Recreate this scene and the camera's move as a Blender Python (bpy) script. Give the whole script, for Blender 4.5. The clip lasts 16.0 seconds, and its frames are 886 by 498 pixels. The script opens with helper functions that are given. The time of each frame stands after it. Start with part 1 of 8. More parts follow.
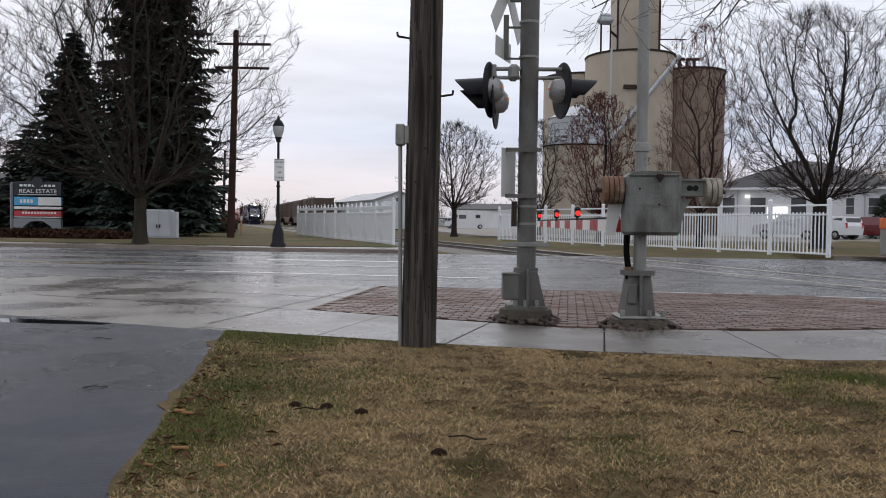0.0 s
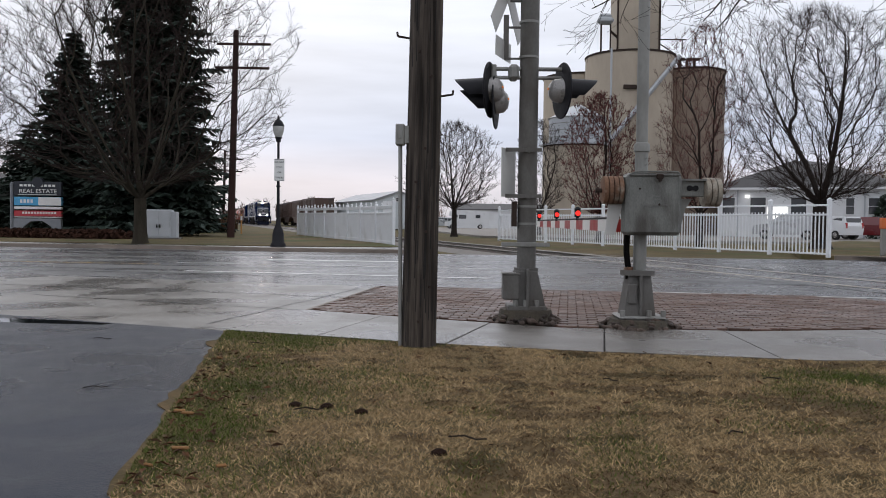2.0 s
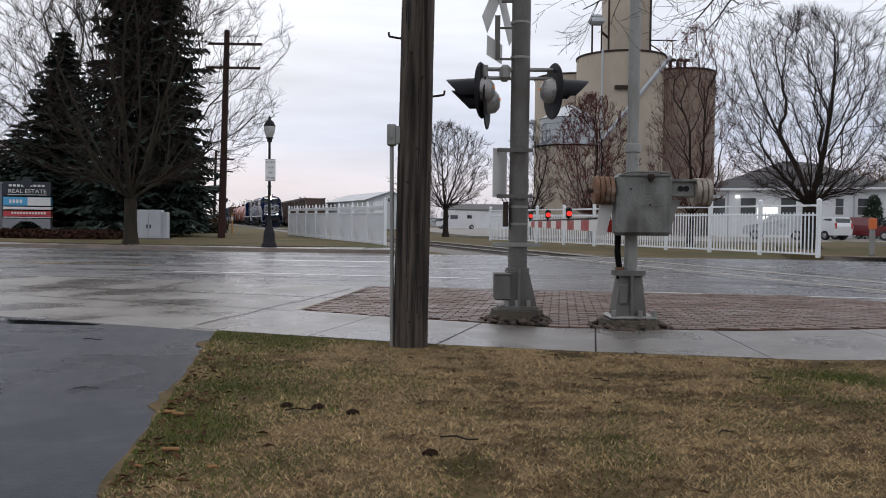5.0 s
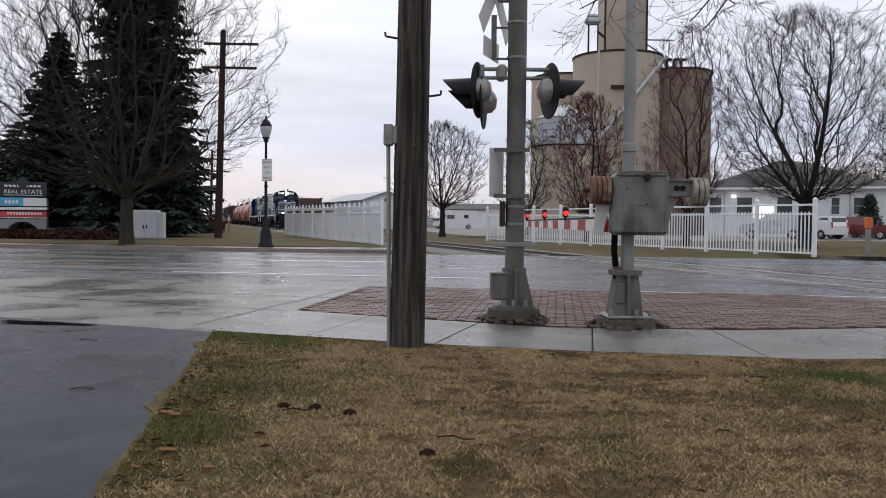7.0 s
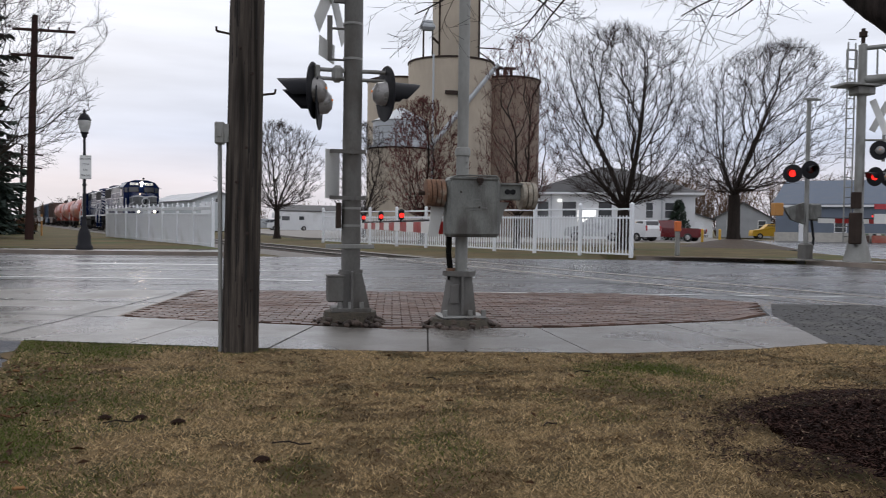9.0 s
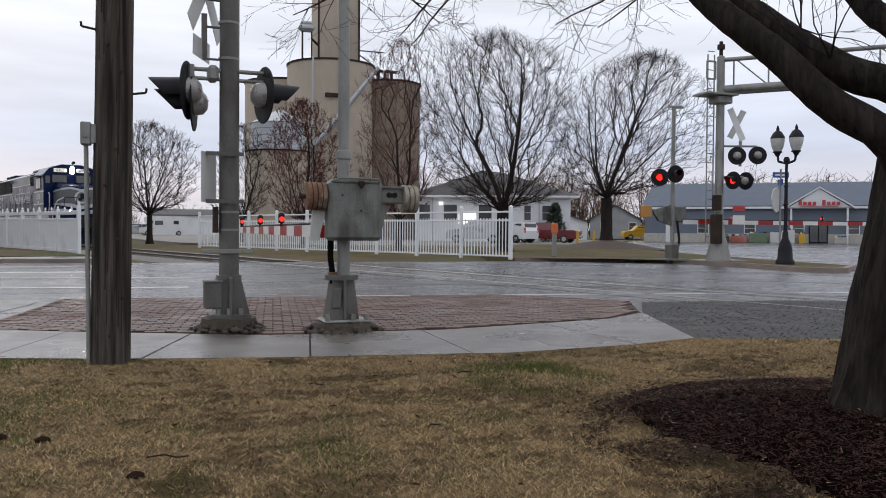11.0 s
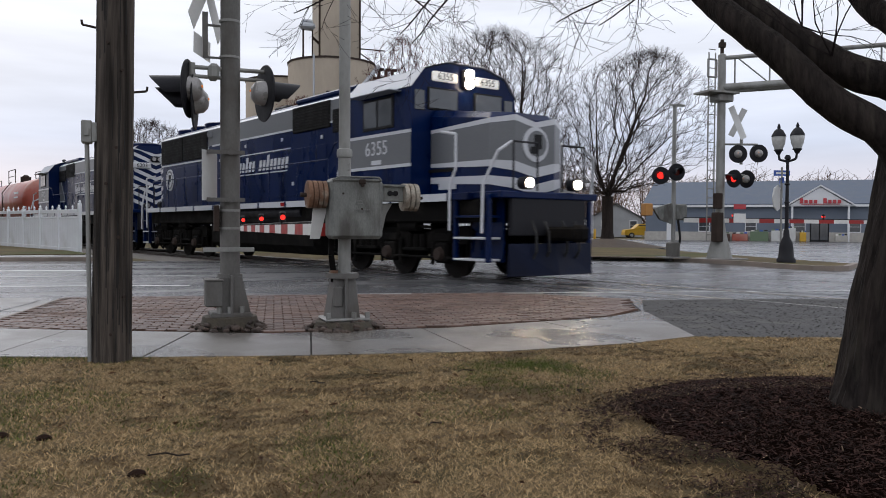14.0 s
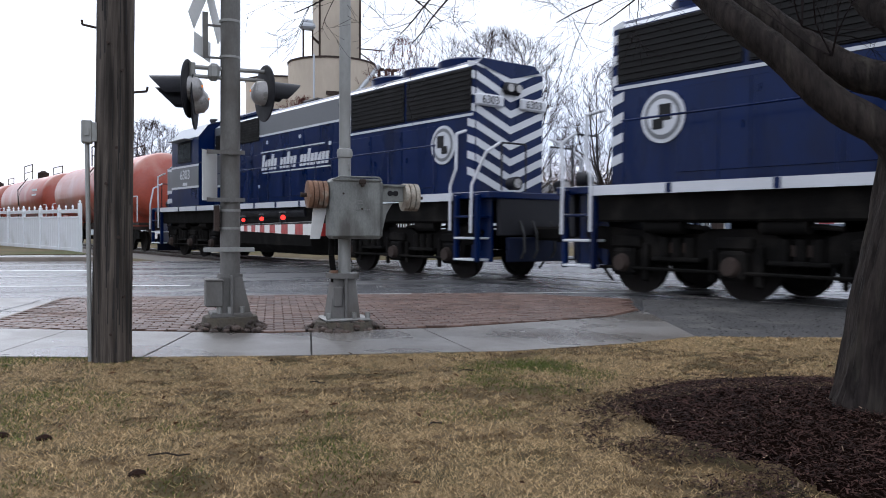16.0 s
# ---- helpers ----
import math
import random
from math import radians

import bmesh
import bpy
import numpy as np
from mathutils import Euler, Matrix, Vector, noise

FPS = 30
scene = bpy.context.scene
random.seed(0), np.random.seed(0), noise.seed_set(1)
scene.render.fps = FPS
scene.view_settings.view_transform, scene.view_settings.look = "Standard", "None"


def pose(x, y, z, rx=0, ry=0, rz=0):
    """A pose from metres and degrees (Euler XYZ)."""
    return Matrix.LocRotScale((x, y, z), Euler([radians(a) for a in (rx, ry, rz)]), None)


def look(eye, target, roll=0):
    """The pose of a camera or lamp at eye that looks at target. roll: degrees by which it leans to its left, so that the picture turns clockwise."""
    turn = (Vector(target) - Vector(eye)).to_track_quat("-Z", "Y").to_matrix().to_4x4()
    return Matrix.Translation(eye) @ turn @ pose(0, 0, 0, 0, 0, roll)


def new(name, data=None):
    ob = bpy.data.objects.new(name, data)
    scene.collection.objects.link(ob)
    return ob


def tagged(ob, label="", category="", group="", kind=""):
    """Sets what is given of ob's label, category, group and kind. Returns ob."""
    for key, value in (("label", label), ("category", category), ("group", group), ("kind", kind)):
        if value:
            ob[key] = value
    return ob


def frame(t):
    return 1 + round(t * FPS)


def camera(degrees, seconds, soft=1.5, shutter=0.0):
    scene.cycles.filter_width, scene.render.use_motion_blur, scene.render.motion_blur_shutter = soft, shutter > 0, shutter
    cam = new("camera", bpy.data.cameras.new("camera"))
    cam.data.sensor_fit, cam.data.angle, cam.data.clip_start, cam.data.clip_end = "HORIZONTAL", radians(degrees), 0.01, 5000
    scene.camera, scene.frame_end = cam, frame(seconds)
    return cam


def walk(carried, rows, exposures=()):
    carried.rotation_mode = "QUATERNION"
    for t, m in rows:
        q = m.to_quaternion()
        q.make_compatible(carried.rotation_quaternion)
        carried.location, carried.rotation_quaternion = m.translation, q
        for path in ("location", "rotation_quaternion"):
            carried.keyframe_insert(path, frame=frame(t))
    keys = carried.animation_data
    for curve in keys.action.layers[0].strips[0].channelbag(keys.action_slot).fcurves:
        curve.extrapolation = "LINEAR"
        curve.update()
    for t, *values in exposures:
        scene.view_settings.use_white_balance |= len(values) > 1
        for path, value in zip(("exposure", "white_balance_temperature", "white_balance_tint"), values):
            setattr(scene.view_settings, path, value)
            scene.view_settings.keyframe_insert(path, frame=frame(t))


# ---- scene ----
# camera and its path
EYE = 1.05
cam = camera(57.5, 16.0, soft=0.95, shutter=0.2)
TURNS = [
    (0.0, -0.109, -1.925, -0.61), (2.5, -0.105, -1.923, -0.62), (3.0, -0.094, -1.910, -0.64), (3.5, -0.064, -1.904, -0.65),
    (3.8, -0.10, -1.900, -0.64), (5.6, -0.92, -1.895, -0.58), (6.0, -0.937, -1.892, -0.56), (6.5, -0.932, -1.905, -0.54), (7.0, -0.941, -1.907, -0.53),
    (7.5, -1.387, -1.903, -0.53), (8.0, -2.517, -1.864, -0.50), (8.5, -7.313, -1.764, -0.70), (9.0, -12.513, -1.640, -0.79),
    (9.5, -17.234, -1.502, -0.71), (10.0, -20.083, -1.427, -0.60), (10.2, -20.60, -1.390, -0.50), (10.5, -20.84, -1.350, -0.40), (11.5, -20.86, -1.325, -0.36),
    (12.5, -20.854, -1.325, -0.356), (12.8, -20.853, -1.420, -0.356), (13.0, -20.853, -1.442, -0.355), (13.5, -20.797, -1.445, -0.355), (14.0, -20.8, -1.45, -0.35),
    (16.0, -20.79, -1.45, -0.35)]
walk(cam, [(t, pose(0, 0, EYE, 90 + p, r, y)) for t, y, p, r in TURNS],
     exposures=((0.0, 0.0, 6330, 10), (13.6, 0.0, 6330, 10), (14.0, 0.05, 6300, 10), (14.5, 0.20, 6130, 10), (15.0, 0.42, 6010, 10), (15.5, 0.58, 5910, 10), (16.0, 0.64, 5900, 10)))

# overcast evening sky and a wide weak sun behind the clouds
SUN_ELEV, SUN_AZ = 14.0, 18.0
world = bpy.data.worlds.new("overcast_sky")
scene.world = world
world.use_nodes = True
nt = world.node_tree
nt.nodes.clear()
n_out = nt.nodes.new("ShaderNodeOutputWorld")
n_bg = nt.nodes.new("ShaderNodeBackground")
n_sky = nt.nodes.new("ShaderNodeTexSky")
n_sky.sky_type, n_sky.sun_disc = "NISHITA", False
n_sky.sun_elevation, n_sky.sun_rotation = radians(SUN_ELEV), radians(-SUN_AZ)
n_sky.dust_density = 3.0
n_scale = nt.nodes.new("ShaderNodeVectorMath")
n_scale.operation = "SCALE"
n_scale.inputs["Scale"].default_value = 0.05
n_tc = nt.nodes.new("ShaderNodeTexCoord")
n_sep = nt.nodes.new("ShaderNodeSeparateXYZ")
n_ramp = nt.nodes.new("ShaderNodeValToRGB")
cr = n_ramp.color_ramp
cr.elements[0].position, cr.elements[0].color = 0.0, (0.60, 0.58, 0.61, 1)
cr.elements[1].position, cr.elements[1].color = 1.0, (0.93, 0.94, 1.0, 1)
for p_, c_ in ((0.045, (0.74, 0.70, 0.74, 1)), (0.10, (0.62, 0.66, 0.77, 1)), (0.20, (0.76, 0.78, 0.85, 1)), (0.40, (0.89, 0.90, 0.96, 1))):
    e_ = cr.elements.new(p_)
    e_.color = c_
n_map = nt.nodes.new("ShaderNodeMapping")
n_map.inputs["Scale"].default_value = (2.2, 2.2, 16.0)
n_noise = nt.nodes.new("ShaderNodeTexNoise")
n_noise.inputs["Scale"].default_value, n_noise.inputs["Detail"].default_value = 1.6, 5.0
n_nr = nt.nodes.new("ShaderNodeMapRange")
n_nr.inputs["From Min"].default_value, n_nr.inputs["From Max"].default_value = 0.3, 0.7
n_nr.inputs["To Min"].default_value, n_nr.inputs["To Max"].default_value = 0.88, 1.09
n_mul = nt.nodes.new("ShaderNodeVectorMath")
n_mul.operation = "SCALE"
n_mix = nt.nodes.new("ShaderNodeMix")
n_mix.data_type = "RGBA"
n_mix.inputs["Factor"].default_value = 0.97
nt.links.new(n_tc.outputs["Generated"], n_sep.inputs[0])
nt.links.new(n_sep.outputs["Z"], n_ramp.inputs[0])
nt.links.new(n_tc.outputs["Generated"], n_map.inputs[0])
nt.links.new(n_map.outputs[0], n_noise.inputs["Vector"])
nt.links.new(n_noise.outputs["Fac"], n_nr.inputs["Value"])
nt.links.new(n_ramp.outputs[0], n_mul.inputs[0])
nt.links.new(n_nr.outputs[0], n_mul.inputs["Scale"])
nt.links.new(n_sky.outputs[0], n_scale.inputs[0])
nt.links.new(n_scale.outputs[0], n_mix.inputs["A"])
nt.links.new(n_mul.outputs[0], n_mix.inputs["B"])
nt.links.new(n_mix.outputs["Result"], n_bg.inputs[0])
n_bg.inputs[1].default_value = 1.14
nt.links.new(n_bg.outputs[0], n_out.inputs[0])
sun = new("sun", bpy.data.lights.new("sun", "SUN"))
sun.data.energy, sun.data.angle, sun.data.color = 0.5, radians(30), (1.0, 0.95, 0.90)
sun.matrix_world = look((0, 0, 60), Vector((0, 0, 60)) - Vector((-math.sin(radians(SUN_AZ)), math.cos(radians(SUN_AZ)), math.tan(radians(40)))))

# ---- materials ----
MATS = {}


def mat(name, col, rough=0.6, metal=0.0, var=0.25, scale=6.0, fine=60.0, bump=0.15, dirt=None, dirt_amt=0.0, coat=0.0, emit=None, power=0.0,
        spec=0.5, wet=None, island=0.0, obj=0.0, alpha=1.0, stretch=(1, 1, 1), dirt_scale=1.0):
    """Principled material with two scales of noise in colour, gloss and relief; dirt: a second colour in patches; wet: a gloss reached in patches."""
    if name in MATS:
        return MATS[name]
    m = bpy.data.materials.new(name)
    m.use_nodes = True
    t = m.node_tree
    b = t.nodes["Principled BSDF"]
    tc = t.nodes.new("ShaderNodeTexCoord")
    mp = t.nodes.new("ShaderNodeMapping")
    mp.inputs["Scale"].default_value = stretch
    t.links.new(tc.outputs["Object"], mp.inputs[0])

    def noise_node(s, detail=4.0):
        n = t.nodes.new("ShaderNodeTexNoise")
        n.inputs["Scale"].default_value, n.inputs["Detail"].default_value = s, detail
        t.links.new(mp.outputs[0], n.inputs["Vector"])
        return n.outputs["Fac"]

    def rng(sock, a, b_, c, d):
        r = t.nodes.new("ShaderNodeMapRange")
        for k, v in zip(("From Min", "From Max", "To Min", "To Max"), (a, b_, c, d)):
            r.inputs[k].default_value = v
        t.links.new(sock, r.inputs["Value"])
        return r.outputs[0]

    def mix(fac, a, b_, blend="MIX"):
        x = t.nodes.new("ShaderNodeMix")
        x.data_type, x.blend_type = "RGBA", blend
        for k, v in (("Factor", fac), ("A", a), ("B", b_)):
            if isinstance(v, bpy.types.NodeSocket):
                t.links.new(v, x.inputs[k])
            else:
                x.inputs[k].default_value = v if isinstance(v, float) else (*v, 1)
        return x.outputs["Result"]

    big, small = noise_node(scale), noise_node(fine, 3.0)
    lo = tuple(max(0.0, c * (1 - var)) for c in col)
    hi = tuple(min(1.0, c * (1 + var)) for c in col)
    c = mix(rng(big, 0.3, 0.7, 0.0, 1.0), lo, hi)
    c = mix(0.35, c, mix(rng(small, 0.3, 0.7, 0.0, 1.0), lo, hi))
    if dirt:
        d = noise_node(dirt_scale, 6.0)
        c = mix(rng(d, 0.62 - dirt_amt * 0.3, 0.75 - dirt_amt * 0.2, 0.0, min(1.0, 0.4 + dirt_amt)), c, dirt)
    if island or obj:
        g = t.nodes.new("ShaderNodeNewGeometry" if island else "ShaderNodeObjectInfo")
        s_ = g.outputs["Random Per Island" if island else "Random"]
        k = island or obj
        hv = t.nodes.new("ShaderNodeHueSaturation")
        t.links.new(rng(s_, 0.0, 1.0, 1 - k, 1 + k), hv.inputs["Value"])
        t.links.new(c, hv.inputs["Color"])
        c = hv.outputs["Color"]
    t.links.new(c, b.inputs["Base Color"])
    if wet is not None:
        t.links.new(rng(noise_node(wet[1], 4.0), 0.38, 0.62, wet[0], rough), b.inputs["Roughness"])
    else:
        t.links.new(rng(big, 0.3, 0.7, max(0.03, rough * 0.8), min(1.0, rough * 1.2)), b.inputs["Roughness"])
    b.inputs["Metallic"].default_value = metal
    b.inputs["Specular IOR Level"].default_value = spec
    b.inputs["Coat Weight"].default_value = coat
    b.inputs["Coat Roughness"].default_value = 0.12
    if bump:
        bp = t.nodes.new("ShaderNodeBump")
        bp.inputs["Strength"].default_value, bp.inputs["Distance"].default_value = bump, 0.01
        t.links.new(small, bp.inputs["Height"])
        t.links.new(bp.outputs[0], b.inputs["Normal"])
    if emit:
        b.inputs["Emission Color"].default_value = (*emit, 1)
        b.inputs["Emission Strength"].default_value = power
    if alpha < 1:
        b.inputs["Alpha"].default_value = alpha
    MATS[name] = m
    return m


ASPHALT = mat("wet_asphalt", (0.072, 0.072, 0.075), 0.38, var=0.3, scale=0.6, fine=90, bump=0.5, wet=(0.10, 0.35), dirt=(0.13, 0.125, 0.12), dirt_amt=0.35, dirt_scale=0.25, stretch=(0.6, 2.2, 1))
ASPHALT_DARK = mat("sealed_wet_asphalt", (0.015, 0.019, 0.030), 0.5, var=0.4, scale=0.9, fine=120, bump=0.7, wet=(0.16, 0.9), spec=0.17, dirt=(0.026, 0.030, 0.040), dirt_amt=0.3)
ASPHALT_OLD = mat("broken_asphalt", (0.052, 0.050, 0.049), 0.7, spec=0.2, var=0.45, scale=2.5, fine=70, bump=0.9, dirt=(0.10, 0.095, 0.085), dirt_amt=0.3, dirt_scale=1.6)
CONCRETE = mat("wet_concrete", (0.150, 0.140, 0.128), 0.45, var=0.22, scale=1.2, fine=80, bump=0.25, wet=(0.17, 0.8), dirt=(0.095, 0.080, 0.066), dirt_amt=0.38, dirt_scale=0.7)
KERB = mat("kerb_concrete", (0.21, 0.17, 0.14), 0.6, var=0.3, scale=1.5, fine=60, bump=0.3, dirt=(0.14, 0.115, 0.09), dirt_amt=0.4)
BRICK = mat("paving_brick", (0.104, 0.063, 0.047), 0.6, spec=0.25, var=0.35, scale=5, fine=90, bump=0.45, obj=0.28, wet=(0.3, 0.9), dirt=(0.10, 0.06, 0.05), dirt_amt=0.3)
BRICK_FAR = mat("paving_brick_rest", (0.104, 0.063, 0.047), 0.6, spec=0.25, var=0.35, scale=5, fine=90, bump=0.45, island=0.28, wet=(0.3, 0.9), dirt=(0.10, 0.06, 0.05), dirt_amt=0.3)
MORTAR = mat("brick_joint_sand", (0.022, 0.017, 0.014), 0.8, bump=0.4)
SOIL = mat("lawn_soil", (0.108, 0.075, 0.038), 1.0, var=0.55, scale=5.0, fine=45, bump=1.0, spec=0.1, dirt=(0.036, 0.032, 0.012), dirt_amt=0.45, dirt_scale=2.3)
GRASSLAND = mat("far_grass", (0.110, 0.085, 0.045), 1.0, spec=0.1, var=0.55, scale=0.5, fine=7, bump=0.8, dirt=(0.068, 0.082, 0.030), dirt_amt=0.45, dirt_scale=0.22)
BLADE_DRY = mat("dry_grass_blades", (0.335, 0.240, 0.126), 0.9, spec=0.12, var=0.3, scale=0.9, fine=8, bump=0, island=0.62)
BLADE_DARK = mat("dead_brown_blades", (0.085, 0.054, 0.026), 0.95, spec=0.08, var=0.4, scale=0.9, fine=8, bump=0, island=0.5)
BLADE_GREEN = mat("green_grass_blades", (0.078, 0.098, 0.022), 0.85, spec=0.12, var=0.3, scale=0.9, fine=8, bump=0, island=0.4)
MULCH = mat("dark_mulch", (0.008, 0.0045, 0.0035), 1.0, spec=0.0, var=0.5, scale=9, fine=60, bump=1.0)
MULCH_BIT = mat("mulch_chips", (0.030, 0.016, 0.013), 0.95, spec=0.08, var=0.5, scale=9, fine=60, bump=0.2, island=0.95)
MULCH_PALE = mat("pale_wood_slivers", (0.17, 0.12, 0.085), 0.9, spec=0.1, var=0.4, bump=0, island=0.6)
LITTER = mat("dead_leaf", (0.070, 0.034, 0.017), 0.9, spec=0.1, var=0.4, bump=0.3, obj=0.5)
CHIP = mat("wood_chip", (0.20, 0.105, 0.045), 0.9, spec=0.1, var=0.3, bump=0.3, obj=0.3)
BARK = mat("bark", (0.030, 0.024, 0.021), 1.0, spec=0.08, var=0.45, scale=5, fine=30, bump=1.0, stretch=(1, 1, 0.25))
BARK_NEAR = mat("dark_wet_bark", (0.021, 0.017, 0.015), 0.95, spec=0.10, var=0.8, scale=22, fine=70, bump=1.0, stretch=(1, 1, 0.16), dirt=(0.052, 0.046, 0.036), dirt_amt=0.25, dirt_scale=14.0)
TWIG = mat("twigs", (0.034, 0.025, 0.022), 1.0, spec=0.05, var=0.3, scale=2, bump=0)
TWIG_RED = mat("budding_twigs", (0.075, 0.036, 0.032), 1.0, spec=0.05, var=0.3, scale=2, bump=0)
BUD = mat("red_buds", (0.15, 0.045, 0.04), 0.8, var=0.4, scale=3, bump=0, island=0.4)
NEEDLE = mat("spruce_needles", (0.036, 0.050, 0.040), 1.0, spec=0.08, var=0.5, scale=0.8, fine=10, bump=0, island=0.5)
NEEDLE_L = mat("pale_spruce_tips", (0.070, 0.090, 0.078), 1.0, spec=0.08, var=0.4, scale=0.8, fine=10, bump=0, island=0.5)
BRUSH = mat("brown_brush", (0.095, 0.058, 0.036), 1.0, spec=0.05, var=0.4, scale=0.6, bump=0, island=0.5)
HEDGE = mat("brown_hedge", (0.040, 0.020, 0.014), 1.0, spec=0.05, var=0.4, scale=2, bump=0, island=0.5)
POLE_WOOD = mat("weathered_pole_wood", (0.080, 0.067, 0.056), 0.95, spec=0.12, var=0.75, scale=7, fine=40, bump=1.0, stretch=(3.0, 3.0, 0.16), dirt=(0.018, 0.015, 0.013), dirt_amt=0.55, dirt_scale=5.0)
POLE_BROWN = mat("creosote_pole_wood", (0.040, 0.022, 0.019), 0.95, spec=0.1, var=0.4, scale=2, fine=30, bump=0.5, stretch=(2, 2, 0.2))
GALV = mat("galvanised_steel", (0.25, 0.25, 0.235), 0.55, 0.3, var=0.22, scale=3, fine=40, bump=0.1, dirt=(0.13, 0.12, 0.105), dirt_amt=0.3, dirt_scale=2.5, stretch=(1, 1, 0.4))
ALU = mat("dull_aluminium", (0.118, 0.113, 0.104), 0.65, 0.1, var=0.3, scale=5, fine=50, bump=0.2, dirt=(0.075, 0.066, 0.056), dirt_amt=0.45, dirt_scale=4.0, stretch=(1, 1, 0.5))
CAST = mat("cast_aluminium_box", (0.17, 0.175, 0.162), 0.55, 0.3, var=0.35, scale=9, fine=90, bump=0.4, dirt=(0.075, 0.07, 0.062), dirt_amt=0.55, dirt_scale=5.0, stretch=(1, 1, 0.4))
RUST = mat("rusty_iron", (0.16, 0.085, 0.05), 0.85, 0.1, var=0.5, scale=9, fine=60, bump=0.5, dirt=(0.35, 0.32, 0.26), dirt_amt=0.35, dirt_scale=7.0)
BLACK = mat("black_painted_metal", (0.013, 0.013, 0.016), 0.55, 0.0, var=0.3, scale=5, bump=0.1, spec=0.2)
BLACK_MATT = mat("black_sheet", (0.010, 0.010, 0.011), 0.6, spec=0.2, var=0.3, scale=5, bump=0.1)
LENS_DARK = mat("dark_red_lens", (0.10, 0.01, 0.008), 0.15, spec=0.6, bump=0)
LENS_GREY = mat("grey_lens_cover", (0.30, 0.29, 0.28), 0.3, 0.2, var=0.3, bump=0)
RED_LIT = mat("lit_red_lens", (0.6, 0.02, 0.01), 0.3, bump=0, emit=(1.0, 0.025, 0.018), power=1.5)
AMBER_LIT = mat("lit_amber_lens", (0.6, 0.2, 0.02), 0.3, bump=0, emit=(1.0, 0.28, 0.08), power=0.25)
LAMP_LIT = mat("lit_headlight", (1, 1, 1), 0.3, bump=0, emit=(1.0, 0.78, 0.55), power=75.0)
GLOBE = mat("lamp_glass", (0.42, 0.42, 0.40), 0.25, var=0.15, bump=0, coat=0.3)
SIGN_W = mat("white_sign_sheet", (0.72, 0.72, 0.70), 0.4, var=0.06, bump=0)
SIGN_BACK = mat("bare_aluminium_sign_back", (0.52, 0.52, 0.50), 0.5, 0.0, var=0.12, scale=3, bump=0.05)
SIGN_INK = mat("sign_ink", (0.02, 0.02, 0.02), 0.5, var=0.1, bump=0)
VINYL = mat("white_vinyl_fence", (0.74, 0.76, 0.78), 0.4, var=0.06, scale=2, bump=0.03, dirt=(0.55, 0.56, 0.54), dirt_amt=0.2)
RED = mat("red_reflective", (0.30, 0.015, 0.012), 0.4, var=0.15, bump=0)
WHITE = mat("white_reflective", (0.68, 0.67, 0.64), 0.4, var=0.1, bump=0)
SIDING = mat("white_siding", (0.68, 0.69, 0.70), 0.6, var=0.06, scale=1, bump=0.05, dirt=(0.55, 0.55, 0.54), dirt_amt=0.25, dirt_scale=0.5)
SHINGLE = mat("dark_shingles", (0.075, 0.072, 0.072), 0.85, var=0.35, scale=2, fine=16, bump=0.5)
SHINGLE_BLUE = mat("blue_grey_shingles", (0.085, 0.105, 0.14), 0.8, var=0.25, scale=1.2, fine=12, bump=0.4)
STORE_WALL = mat("slate_blue_siding", (0.13, 0.155, 0.195), 0.65, var=0.12, scale=1, bump=0.1)
STONE_BASE = mat("pale_block_base", (0.42, 0.40, 0.36), 0.8, var=0.2, scale=3, bump=0.3)
SILO_C = mat("silo_concrete", (0.42, 0.36, 0.285), 0.85, var=0.12, scale=0.25, fine=3, bump=0.3, dirt=(0.26, 0.225, 0.18), dirt_amt=0.4, dirt_scale=0.16, stretch=(1, 1, 0.35))
SILO_B = mat("brown_silo_brick", (0.20, 0.15, 0.115), 0.85, var=0.2, scale=0.5, fine=6, bump=0.3)
SILO_M = mat("grey_bin_steel", (0.40, 0.42, 0.44), 0.5, 0.4, var=0.15, scale=0.6, bump=0.1)
RUST_DARK = mat("rusty_dark_steel", (0.040, 0.029, 0.024), 0.85, 0.0, spec=0.15, var=0.5, scale=2, bump=0.3)
GLASS = mat("window_glass", (0.05, 0.055, 0.06), 0.06, var=0.1, bump=0, spec=0.9)
LIT_PANEL = mat("lit_window", (0.9, 0.9, 0.85), 0.3, bump=0, emit=(1.0, 0.98, 0.92), power=1.6)
LOCO_BLUE = mat("loco_blue_paint", (0.0008, 0.0088, 0.050), 0.30, spec=0.10, var=0.22, scale=1.4, fine=14, bump=0.06, coat=0.10, dirt=(0.003, 0.006, 0.024), dirt_amt=0.35, dirt_scale=1.1, stretch=(1, 1, 0.35))
LOCO_GREY = mat("loco_grey_paint", (0.115, 0.12, 0.125), 0.4, var=0.12, scale=0.8, fine=20, bump=0.04, coat=0.2)
LOCO_WHITE = mat("loco_white_paint", (0.50, 0.51, 0.53), 0.35, var=0.1, scale=1, bump=0.02)
LOCO_ROOF = mat("weathered_pale_roof", (0.27, 0.29, 0.33), 0.4, var=0.2, scale=1, bump=0.05)
GRILLE = mat("dark_grille", (0.009, 0.0085, 0.008), 0.65, 0.0, spec=0.15, var=0.4, scale=3, bump=0.2)
TRUCK_IRON = mat("grimy_black_iron", (0.0055, 0.005, 0.0045), 0.9, 0.0, spec=0.08, var=0.5, scale=3, fine=30, bump=0.4, dirt=(0.017, 0.015, 0.013), dirt_amt=0.4, dirt_scale=2.0)
